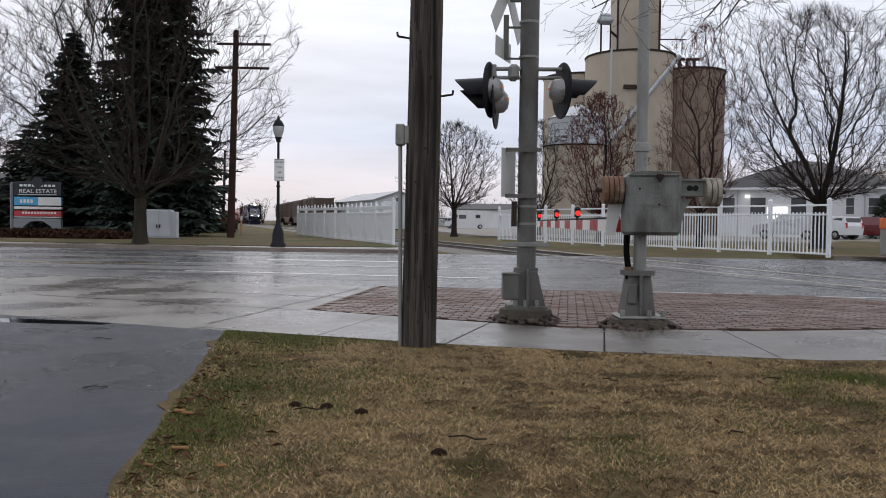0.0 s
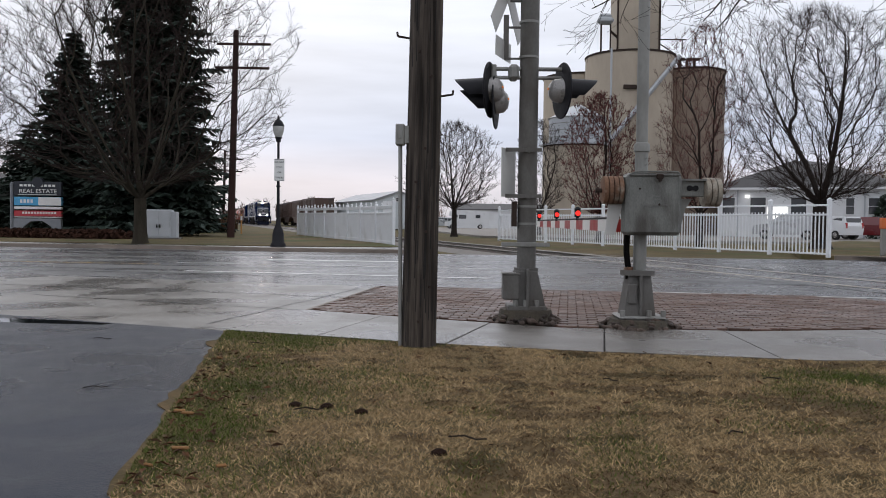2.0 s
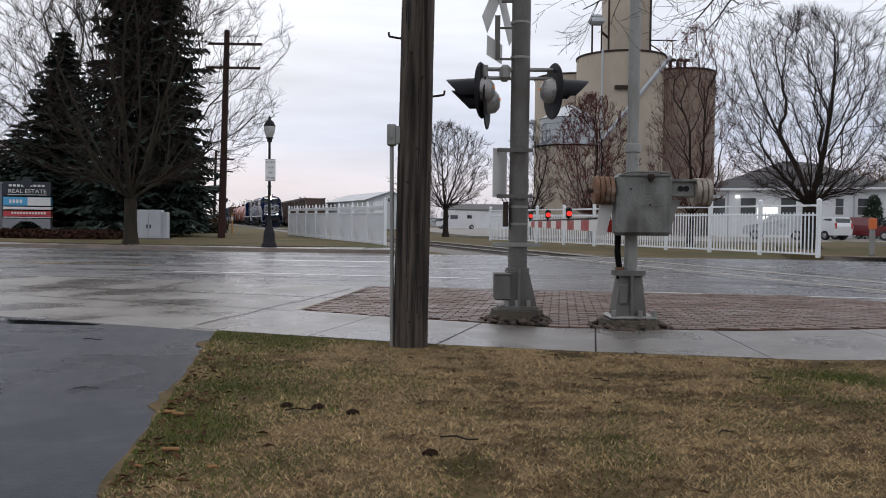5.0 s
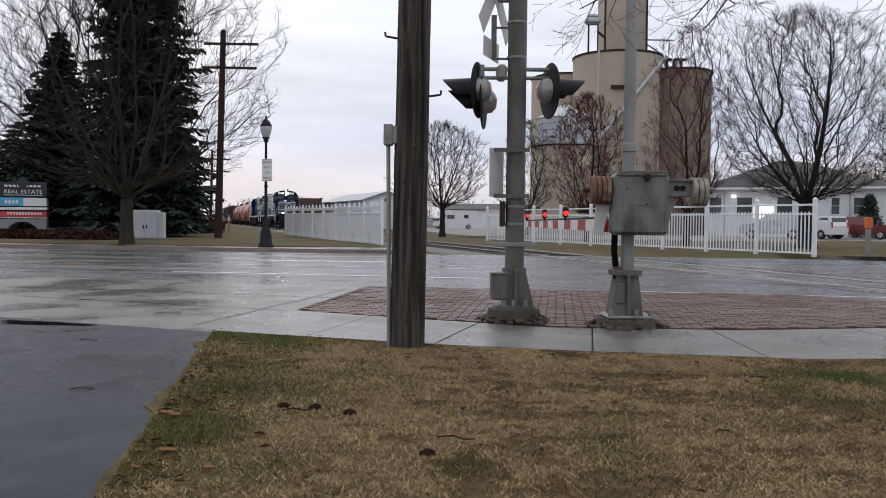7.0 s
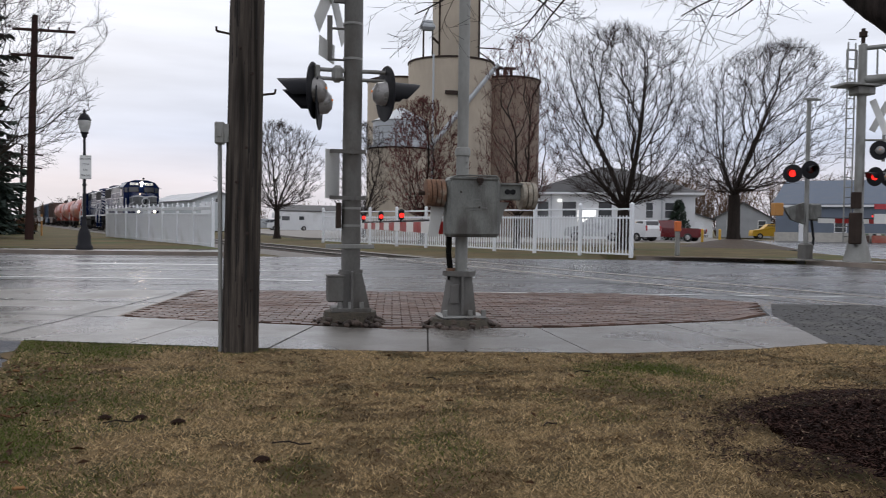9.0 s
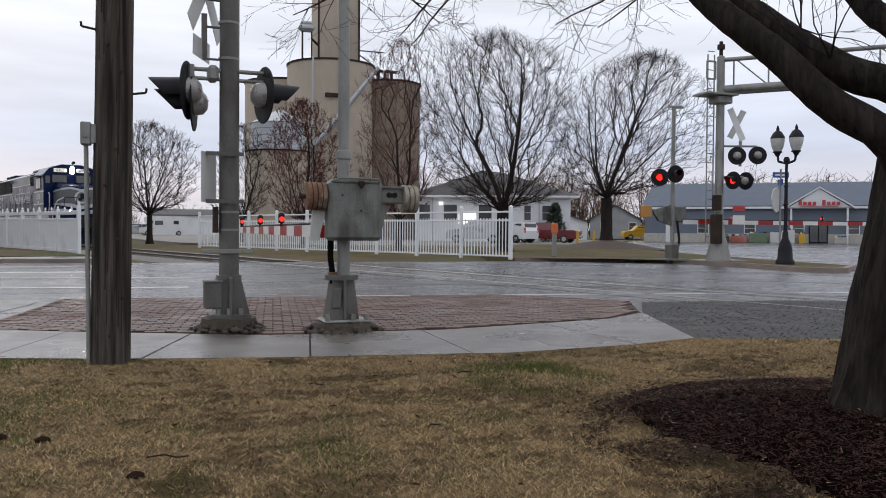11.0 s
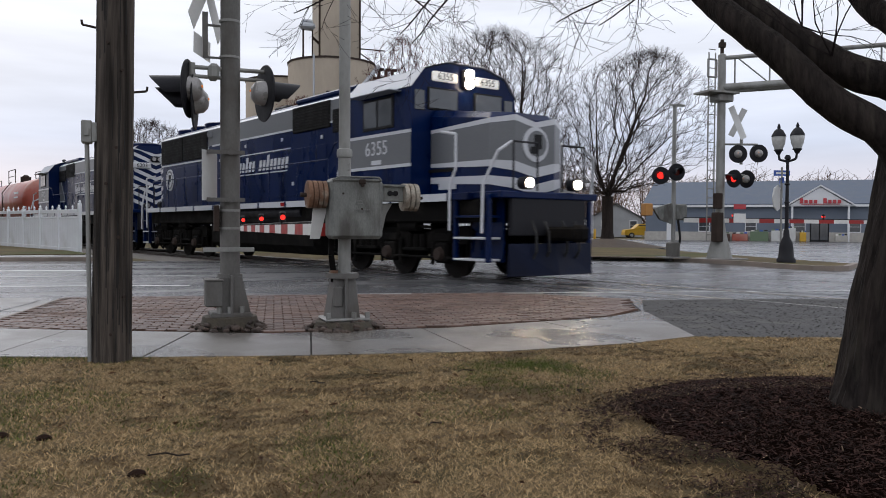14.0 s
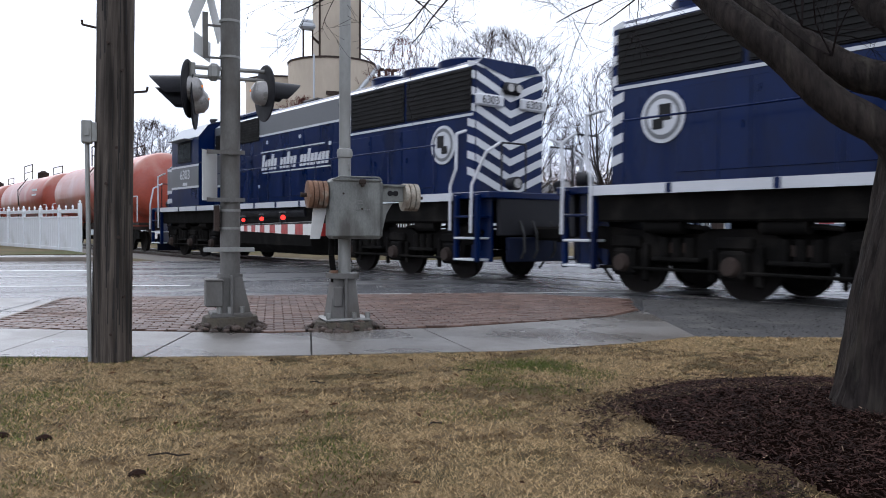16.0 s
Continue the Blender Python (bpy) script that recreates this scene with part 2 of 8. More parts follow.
WHEEL = mat("worn_wheel_steel", (0.010, 0.008, 0.007), 0.7, 0.0, spec=0.15, var=0.4, scale=4, bump=0.2)
RAIL = mat("worn_rail_steel", (0.20, 0.185, 0.17), 0.35, 0.8, var=0.3, scale=4, bump=0.1)
TANK_RED = mat("faded_red_tank_paint", (0.30, 0.055, 0.030), 0.4, var=0.22, scale=0.8, fine=12, bump=0.05, coat=0.25, dirt=(0.42, 0.25, 0.20), dirt_amt=0.3, dirt_scale=0.5)
HOPPER_BR = mat("brown_hopper_paint", (0.075, 0.042, 0.030), 0.55, var=0.35, scale=1, bump=0.15, dirt=(0.045, 0.032, 0.026), dirt_amt=0.5)
HOPPER_BL = mat("blue_hopper_paint", (0.03, 0.06, 0.11), 0.5, var=0.3, scale=1, bump=0.1)
HOPPER_GR = mat("grey_hopper_paint", (0.30, 0.30, 0.30), 0.5, var=0.2, scale=1, bump=0.1)
BALLAST = mat("ballast_gravel", (0.15, 0.135, 0.12), 0.9, var=0.5, scale=6, fine=22, bump=1.0)
TIE = mat("tie_wood", (0.055, 0.042, 0.034), 0.85, var=0.4, scale=4, bump=0.5)
PAINT_LINE = mat("worn_white_road_paint", (0.55, 0.55, 0.53), 0.35, var=0.2, scale=3, fine=30, bump=0.1, dirt=(0.12, 0.12, 0.12), dirt_amt=0.25, dirt_scale=2.0)
PAINT_YEL = mat("worn_yellow_road_paint", (0.42, 0.26, 0.04), 0.4, var=0.2, scale=3, fine=30, bump=0.1, dirt=(0.1, 0.09, 0.08), dirt_amt=0.5, dirt_scale=2.0)
CAB_GREY = mat("grey_enamel_cabinet", (0.42, 0.44, 0.46), 0.45, var=0.08, scale=2, bump=0.03)
CAB_GREEN = mat("green_enamel_cabinet", (0.12, 0.17, 0.10), 0.5, var=0.1, scale=2, bump=0.03)
CAR_RED = mat("dark_red_car_paint", (0.11, 0.004, 0.007), 0.25, var=0.1, scale=1, bump=0, coat=0.6)
CAR_WHITE = mat("white_car_paint", (0.65, 0.66, 0.67), 0.3, var=0.05, scale=1, bump=0, coat=0.5)
CAR_SILVER = mat("silver_car_paint", (0.40, 0.41, 0.42), 0.3, 0.4, var=0.05, scale=1, bump=0, coat=0.5)
CAR_YEL = mat("yellow_vehicle_paint", (0.55, 0.32, 0.02), 0.4, var=0.1, scale=1, bump=0)
RUBBER = mat("tyre_rubber", (0.018, 0.018, 0.018), 0.8, var=0.2, bump=0.1)
CHROME = mat("chrome_rim", (0.5, 0.5, 0.5), 0.25, 0.9, var=0.1, bump=0)
TAIL = mat("tail_lens", (0.35, 0.02, 0.02), 0.2, bump=0)
ORANGE = mat("orange_marker", (0.55, 0.13, 0.03), 0.5, var=0.1, bump=0)
PLASTIC_Y = mat("amber_sign_back", (0.42, 0.20, 0.05), 0.5, var=0.1, bump=0)
BLUE_SIGN = mat("blue_street_sign", (0.03, 0.09, 0.38), 0.4, var=0.05, bump=0)
SIGN_CYAN = mat("sky_blue_panel", (0.08, 0.36, 0.62), 0.4, var=0.05, bump=0)
SIGN_RED = mat("red_panel", (0.45, 0.04, 0.05), 0.4, var=0.05, bump=0)
SIGN_DARK = mat("black_navy_panel", (0.012, 0.016, 0.025), 0.4, var=0.1, bump=0)
SIGN_GREY = mat("grey_sign_case", (0.22, 0.23, 0.25), 0.5, var=0.1, bump=0.05)
SHRUB = mat("dark_evergreen_shrub", (0.012, 0.024, 0.012), 0.9, var=0.4, scale=3, bump=0, island=0.5)
STONE = mat("skirt_stone", (0.055, 0.038, 0.029), 0.85, var=0.4, scale=12, fine=60, bump=0.6, obj=0.6)
WIRE = mat("wire", (0.02, 0.02, 0.02), 0.6, bump=0)


# ---- mesh building ----
class Build:
    """Collects vertices and faces of one part."""

    def __init__(self):
        self.v, self.f = [], []

    def add(self, vs, fs):
        o = len(self.v)
        self.v.extend([tuple(a) for a in vs])
        self.f.extend([tuple(i + o for i in q) for q in fs])
        return self

    def box(self, c, s, m=None, ch=0.0):
        """A box at c of size s; ch: chamfer; m: a pose applied to it."""
        x, y, z = (k / 2 for k in s)
        c = Vector(c)
        ch = min(ch, 0.49 * min(s))
        if ch <= 0:
            vs = [Vector((i * x, j * y, k * z)) for k in (-1, 1) for j in (-1, 1) for i in (-1, 1)]
            fs = [(0, 2, 3, 1), (4, 5, 7, 6), (0, 1, 5, 4), (2, 6, 7, 3), (0, 4, 6, 2), (1, 3, 7, 5)]
        else:
            vs, idx = [], {}
            for i in (-1, 1):
                for j in (-1, 1):
                    for k in (-1, 1):
                        for a in range(3):
                            d = [i * (x - ch), j * (y - ch), k * (z - ch)]
                            d[a] = (i * x, j * y, k * z)[a]
                            idx[i, j, k, a] = len(vs)
                            vs.append(Vector(d))
            fs = []
            for a in range(3):
                b_, c_ = (a + 1) % 3, (a + 2) % 3
                for sgn in (-1, 1):
                    q = []
                    for u, w in ((-1, -1), (1, -1), (1, 1), (-1, 1)):
                        k = [0, 0, 0]
                        k[a], k[b_], k[c_] = sgn, u, w
                        q.append(idx[(*k, a)])
                    fs.append(tuple(q if sgn > 0 else q[::-1]))
                for u in (-1, 1):
                    for w in (-1, 1):
                        k0, k1 = [0, 0, 0], [0, 0, 0]
                        k0[a], k1[a] = -1, 1
                        k0[b_] = k1[b_] = u
                        k0[c_] = k1[c_] = w
                        q = [idx[(*k0, b_)], idx[(*k1, b_)], idx[(*k1, c_)], idx[(*k0, c_)]]
                        fs.append(tuple(q if u * w > 0 else q[::-1]))
            for i in (-1, 1):
                for j in (-1, 1):
                    for k in (-1, 1):
                        q = [idx[i, j, k, 0], idx[i, j, k, 1], idx[i, j, k, 2]]
                        fs.append(tuple(q if i * j * k > 0 else q[::-1]))
        vs = [v + c for v in vs]
        if m is not None:
            vs = [m @ v for v in vs]
        return self.add(vs, fs)

    def cyl(self, a, b, r0, r1=None, n=12, caps=True):
        a, b = Vector(a), Vector(b)
        r1 = r0 if r1 is None else r1
        d = (b - a).normalized()
        u = d.orthogonal().normalized()
        w = d.cross(u)
        ring = [(u * math.cos(2 * math.pi * i / n) + w * math.sin(2 * math.pi * i / n)) for i in range(n)]
        vs = [a + k * r0 for k in ring] + [b + k * r1 for k in ring]
        fs = [(i, (i + 1) % n, n + (i + 1) % n, n + i) for i in range(n)]
        if caps:
            fs += [tuple(range(n))[::-1], tuple(range(n, 2 * n))]
        return self.add(vs, fs)

    def lathe(self, prof, o=(0, 0, 0), n=20, m=None):
        """Turned about z: prof is a list of (radius, height)."""
        o = Vector(o)
        vs = [Vector((r * math.cos(2 * math.pi * i / n), r * math.sin(2 * math.pi * i / n), z)) + o for r, z in prof for i in range(n)]
        if m is not None:
            vs = [m @ v for v in vs]
        fs = [(j * n + i, j * n + (i + 1) % n, (j + 1) * n + (i + 1) % n, (j + 1) * n + i) for j in range(len(prof) - 1) for i in range(n)]
        fs += [tuple(range(n))[::-1], tuple(range((len(prof) - 1) * n, len(prof) * n))]
        return self.add(vs, fs)

    def tube(self, pts, r, n=6):
        for a, b in zip(pts, pts[1:]):
            self.cyl(a, b, r, n=n)
        return self

    def prism(self, prof, axis, a, b, m=None):
        """A closed outline in the plane across axis ('x','y','z'), drawn out from a to b."""
        k = "xyz".index(axis)

        def put(p, t):
            q = [0, 0, 0]
            q[(k + 1) % 3], q[(k + 2) % 3], q[k] = p[0], p[1], t
            return Vector(q)
        n = len(prof)
        vs = [put(p, a) for p in prof] + [put(p, b) for p in prof]
        if m is not None:
            vs = [m @ v for v in vs]
        fs = [(i, (i + 1) % n, n + (i + 1) % n, n + i) for i in range(n)] + [tuple(range(n))[::-1], tuple(range(n, 2 * n))]
        return self.add(vs, fs)


def mesh_of(name, b, material, smooth=False):
    me = bpy.data.meshes.new(name)
    me.from_pydata([tuple(v) for v in b.v], [], b.f)
    bm = bmesh.new()
    bm.from_mesh(me)
    if len(b.f) < 60000:
        bmesh.ops.recalc_face_normals(bm, faces=bm.faces)
    bm.to_mesh(me)
    bm.free()
    me.materials.append(material)
    if smooth:
        me.shade_smooth()
        try:
            me.set_sharp_from_angle(angle=radians(40))
        except AttributeError:
            pass
    return me


def part(name, b, material, parent=None, label="", smooth=False, m=None):
    ob = new(name, mesh_of(name, b, material, smooth))
    if parent is not None:
        ob.parent = parent
    if m is not None:
        ob.matrix_basis = m
    return tagged(ob, label=label)


def thing(name, label, category, m=None, group="", kind=""):
    ob = new(name)
    ob.empty_display_size = 0.2
    if m is not None:
        ob.matrix_basis = m
    return tagged(ob, label, category, group, kind)


def words(name, text, size, material, parent, m, depth=0.004, label="", wide=1.0):
    """Lettering in the built-in font as a mesh: in the part's x-y plane, centred."""
    cu = bpy.data.curves.new(name, "FONT")
    cu.body, cu.size, cu.align_x, cu.align_y, cu.extrude = text, size, "CENTER", "CENTER", depth
    tmp = new(name, cu)
    me = bpy.data.meshes.new_from_object(tmp.evaluated_get(bpy.context.evaluated_depsgraph_get()))
    bpy.data.objects.remove(tmp)
    me.transform(Matrix.Diagonal((wide, 1, 1, 1)))
    me.materials.clear()
    me.materials.append(material)
    ob = new(name, me)
    ob.parent, ob.matrix_basis = parent, m
    return tagged(ob, label=label)


def slab(name, pts, z0, z1, material, label, category, kind="structure", parent=None):
    """A flat piece of ground of that outline, from z0 up to z1."""
    me = bpy.data.meshes.new(name)
    bm = bmesh.new()
    top = [bm.verts.new((x, y, z1)) for x, y in pts]
    bot = [bm.verts.new((x, y, z0)) for x, y in pts]
    n = len(pts)
    bm.faces.new(top)
    for i in range(n):
        bm.faces.new((top[i], bot[i], bot[(i + 1) % n], top[(i + 1) % n]))
    bmesh.ops.triangulate(bm, faces=[f for f in bm.faces if len(f.verts) > 4])
    bmesh.ops.recalc_face_normals(bm, faces=bm.faces)
    bm.to_mesh(me)
    bm.free()
    me.materials.append(material)
    ob = new(name, me)
    if parent:
        ob.parent = parent
        return ob
    return tagged(ob, label, category, kind=kind)


def inside(p, poly):
    x, y = p
    hit = False
    for (x0, y0), (x1, y1) in zip(poly, poly[1:] + poly[:1]):
        if (y0 > y) != (y1 > y) and x < (x1 - x0) * (y - y0) / (y1 - y0) + x0:
            hit = not hit
    return hit


# ---- the ground ----
LAWN = [(-2.0, 7.5), (-1.1, 7.15), (-0.2, 6.82), (0.6, 6.6), (1.27, 6.43), (2.93, 6.12), (4.2, 6.2), (5.05, 6.41), (6.42, 5.85), (9.0, 4.9), (12, 3.6), (14, -9), (1.0, -9), (-0.2, -3), (-0.8, 1.0), (-1.22, 3.0), (-1.5, 4.6)]
WALK = [(-2.0, 7.5), (-0.2, 6.82), (1.27, 6.43), (2.93, 6.12), (4.2, 6.2), (5.05, 6.41), (6.0, 8.62), (5.2, 8.16), (4.44, 8.0), (3.0, 7.76), (1.22, 7.88), (-0.2, 8.52), (-1.56, 9.26)]
PAVE = [(-1.56, 9.26), (-1.04, 12.88), (5.5, 11.85), (6.9, 10.3), (6.0, 8.66), (5.2, 8.2), (4.44, 8.04), (3.0, 7.8), (1.22, 7.92), (-0.2, 8.56)]
APRON = [(-2.0, 7.5), (-1.56, 9.26), (-1.04, 12.88), (-14, 16.4), (-26, 19), (-26, 16), (-4.7, 8.6)]
DRIVE = [(-2.0, 7.5), (-4.7, 8.6), (-26, 16), (-26, -9), (1.0, -9), (-0.2, -3), (-0.8, 1.0), (-1.22, 3.0), (-1.5, 4.6)]
STREET = [(-120, 50), (-15.7, 29.0), (-5.5, 27.2), (-1.5, 26.4), (12.2, 25.0), (14.5, 24.9), (24, 36), (34, 55), (52, 76), (110, 60), (110, -60), (14, -9), (12, 3.6), (9.0, 4.9), (6.42, 5.85), (5.05, 6.41), (6.0, 8.62), (6.9, 10.3), (5.5, 11.85), (-1.04, 12.88), (-14, 16.4), (-26, 19), (-120, 34)]
OLD = [(5.06, 6.42), (6.0, 8.62), (7.0, 10.1), (9.5, 9.6), (12.2, 8.0), (15, 2.4), (12, 3.62), (9.0, 4.92), (6.42, 5.87)]

g_ = Build()
R_ = [0, 30, 60, 120, 250, 500, 1000, 2000]
g_.v.append((0, 0, -0.13))
for r in R_[1:]:
    g_.v.extend([(r * math.cos(k * math.pi / 24), r * math.sin(k * math.pi / 24), -0.13) for k in range(48)])
g_.f.extend([(0, 1 + k, 1 + (k + 1) % 48) for k in range(48)])
for j in range(len(R_) - 2):
    g_.f.extend([(1 + j * 48 + k, 1 + (j + 1) * 48 + k, 1 + (j + 1) * 48 + (k + 1) % 48, 1 + j * 48 + (k + 1) % 48) for k in range(48)])
ground = tagged(part("ground", g_, GRASSLAND), "rough grass and dirt ground reaching the horizon", "ground", kind="structure")
slab("road", STREET, -0.12, 0.0, ASPHALT, "wet worn grey asphalt street with the rail crossing", "road")
slab("driveway", DRIVE, -0.12, 0.012, ASPHALT_DARK, "freshly sealed wet black asphalt driveway", "driveway")
slab("driveway_apron", APRON, -0.12, 0.008, CONCRETE, "wet stained concrete driveway apron at the street", "driveway")
slab("broken_asphalt", OLD, -0.10, 0.01, ASPHALT_OLD, "broken dark asphalt strip beside the track", "pavement")
_rg = random.Random(61)
EDGE = [(x - abs(_rg.gauss(0, 0.035)), y) for x, y in [(-0.8 - 0.21 * k / 10, 1.0 + 0.2 * k) for k in range(10)] + [(-1.22 - 0.28 * k / 12, 3.0 + 1.6 * k / 12) for k in range(12)] + [(-1.5 - 0.5 * k / 20, 4.6 + 2.9 * k / 20) for k in range(20)]]
slab("lawn", LAWN[1:14] + EDGE + [(-2.02, 7.49)], -0.12, 0.02, SOIL, "dormant tan and green lawn beside the sidewalk", "lawn")
slab("puddle", [(-4.6, 8.0), (-3.9, 7.9), (-3.3, 7.85), (-3.25, 7.95), (-3.8, 8.15), (-4.5, 8.3)], 0.0, 0.0135,
     mat("puddle_water", (0.012, 0.013, 0.015), 0.03, var=0.1, bump=0, spec=0.8), "shallow dark puddle on the driveway edge", "puddle")


def joint_line(name, a, b, w, material, z=0.0155, label="", wob=0.0):
    a, b = Vector(a), Vector(b)
    n = (b - a).orthogonal().normalized() * w / 2
    bld = Build()
    k = max(2, int((b - a).length / 0.5))
    rr = random.Random(int(a.x * 97 + a.y * 31))
    left, right = [], []
    for i in range(k + 1):
        c = a.lerp(b, i / k) + n.normalized() * rr.uniform(-wob, wob)
        left.append((c.x + n.x, c.y + n.y, z))
        right.append((c.x - n.x, c.y - n.y, z))
    bld.add(left + right, [(i, i + 1, k + 2 + i, k + 1 + i) for i in range(k)])
    return tagged(part(name, bld, material), label, "road marking", kind="structure")


# sidewalk of separate slabs
walk_root = thing("sidewalk", "wet concrete sidewalk slabs between lawn and brick", "sidewalk", kind="structure")


def cut(poly, a, b):
    """The part of a convex-enough outline left of the line a-b."""
    out = []
    side = lambda p: (b[0] - a[0]) * (p[1] - a[1]) - (b[1] - a[1]) * (p[0] - a[0])
    for p, q in zip(poly, poly[1:] + poly[:1]):
        sp, sq = side(p), side(q)
        if sp >= 0:
            out.append(p)
        if (sp > 0) != (sq > 0) and sp != sq:
            t = sp / (sp - sq)
            out.append((p[0] + t * (q[0] - p[0]), p[1] + t * (q[1] - p[1])))
    return out


JOINTS = [((-1.15, 7.0), (-0.55, 9.0)), ((-0.02, 6.55), (0.55, 8.35)), ((1.27, 6.2), (1.63, 8.0)), ((2.62, 6.0), (2.75, 8.0)), ((4.28, 6.0), (4.2, 8.3))]
rest = WALK
for k, (a, b) in enumerate(JOINTS):
    nx, ny = (b[1] - a[1]), -(b[0] - a[0])
    L = math.hypot(nx, ny)
    ox, oy = nx / L * 0.008, ny / L * 0.008
    piece = cut(rest, (a[0] - ox, a[1] - oy), (b[0] - ox, b[1] - oy))
    rest = cut(rest, (b[0] + ox, b[1] + oy), (a[0] + ox, a[1] + oy))
    slab("slab", piece, -0.10, 0.026 + 0.002 * (k % 2), CONCRETE, "", "", parent=walk_root)
slab("slab", rest, -0.10, 0.026, CONCRETE, "", "", parent=walk_root)
slab("joint_bed", WALK, -0.11, 0.006, MORTAR, "", "", parent=walk_root)

# kerbs: real steps along the far side of the street and round the brick apron
def kerb(name, pts, w, z1, label, back=None):
    L_, R2 = [], []
    for i, p in enumerate(pts):
        a = Vector(pts[max(0, i - 1)])
        b = Vector(pts[min(len(pts) - 1, i + 1)])
        n = (b - a).normalized()
        n = Vector((-n.y, n.x)) * w
        L_.append((p[0] + n.x, p[1] + n.y))
        R2.append((p[0], p[1]))
    return slab(name, R2 + L_[::-1], -0.12, z1, KERB, label, "kerb")


KERB_FAR = [(-120, 50), (-60, 37.9), (-15.7, 29.0), (-10, 28.1), (-5.5, 27.2), (-2.6, 26.7), (-1.2, 26.6), (-0.4, 27.2)]
kerb("kerb_1", KERB_FAR, 0.18, 0.12, "worn brown concrete kerb along the far side")
slab("verge_walk", [(x, y + 0.2) for x, y in KERB_FAR[:-1]] + [(-1.4, 29.6), (-5.6, 28.9), (-16, 31.0), (-60, 40.5), (-120, 53)], -0.12, 0.105, CONCRETE, "pale concrete strip behind the kerb", "pavement")
slab("verge", [(-120, 53), (-60, 40.5), (-16, 31.0), (-5.6, 28.9), (-1.4, 29.6), (-3, 36), (-12, 62), (-40, 130), (-120, 130)], -0.12, 0.13, GRASSLAND, "patchy green and tan grass verge", "grass")
ISLE = [(12.4, 25.3), (15.4, 24.0), (17.0, 21.5), (17.15, 19.6), (16.9, 18.0), (16.75, 17.1), (16.85, 16.55), (17.15, 16.2), (17.55, 16.2), (18.3, 16.8), (19.6, 17.8), (20.3, 21.0), (22.6, 29.0), (30.5, 49.0), (26, 52), (17, 40), (12.5, 28)]
slab("island_lawn", ISLE, -0.12, 0.10, GRASSLAND, "tan winter grass island with a kerb", "grass")
kerb("kerb_2", [(12.3, 25.2), (14.0, 24.55), (15.3, 23.9), (16.3, 22.8), (16.9, 21.4), (17.05, 19.6), (16.8, 18.0), (16.65, 17.1), (16.75, 16.5), (17.1, 16.1), (17.6, 16.1), (18.4, 16.7), (19.7, 17.7)], 0.16, 0.13, "rounded pale concrete kerb of the island")
kerb("kerb_3", [(6.95, 10.32), (5.52, 11.9), (-1.0, 12.94), (-1.6, 9.3)], 0.05, 0.012, "thin flush concrete edge of the brick apron")

# road paint and dark crack seams
joint_line("stop_line", (-6.4, 19.5), (1.2, 18.1), 0.14, PAINT_LINE, 0.004, "worn white line across the wet street")
joint_line("stop_line", (-5.2, 16.4), (0.9, 15.1), 0.20, PAINT_LINE, 0.004, "worn white line across the wet street")
joint_line("lane_line", (-4.6, 21.4), (-0.6, 20.9), 0.45, PAINT_LINE, 0.004, "worn white bar on the wet street")
joint_line("centre_line", (-16, 20.2), (-6.5, 18.7), 0.10, PAINT_YEL, 0.004, "faded yellow centre line on wet asphalt")
joint_line("edge_line", (3.2, 12.45), (12.0, 10.6), 0.10, PAINT_LINE, 0.004, "worn white edge line near the brick")
TARRED = mat("tar_seam", (0.010, 0.010, 0.011), 0.35, var=0.2, bump=0.1)
for a, b, w in (((-8, 16.1), (-3.4, 15.4), 0.08), ((-14, 17.6), (-6, 16.9), 0.10), ((-2.2, 14.4), (-0.8, 14.2), 0.05), ((4.2, 15.2), (9.0, 12.9), 0.07), ((7.0, 14.1), (11, 10.0), 0.08), ((9.5, 18), (14, 12), 0.06),
                ((-7.5, 12.7), (-1.3, 11.0), 0.035), ((-5.5, 10.9), (-1.5, 9.3), 0.03), ((-1.25, 12.6), (-2.3, 8.0), 0.03), ((12, 21), (17, 13), 0.08)):
    joint_line("tar_seam", a, b, w, TARRED, 0.0125 if a[1] < 13 else 0.005, "black tar seam across the wet paving", 0.03)

# ---- the track ----
DIR = 16.6
TU = Vector((-math.sin(radians(DIR)), math.cos(radians(DIR)), 0))
TC = Vector((6.95, 17.5, 0))
TN = Vector((math.cos(radians(DIR)), math.sin(radians(DIR)), 0))


def on_track(s, off=0.0, z=0.0):
    return TC + TU * s + TN * off + Vector((0, 0, z))


def track_run(name, off, s0, s1, z, label):
    root = thing(name, label, "railway track", kind="structure")
    for o in (-0.7535, 0.7535):
        b = Build()
        a, c = on_track(s0, off + o, z), on_track(s1, off + o, z)
        m = Matrix.Translation((a + c) / 2) @ Matrix.Rotation(math.atan2(TU.y, TU.x), 4, "Z")
        L = (c - a).length
        b.box((0, 0, -0.02), (L, 0.07, 0.04), m, 0.008).box((0, 0, -0.075), (L, 0.018, 0.07), m).box((0, 0, -0.12), (L, 0.14, 0.02), m)
        part("rail", b, RAIL, root)
    return root


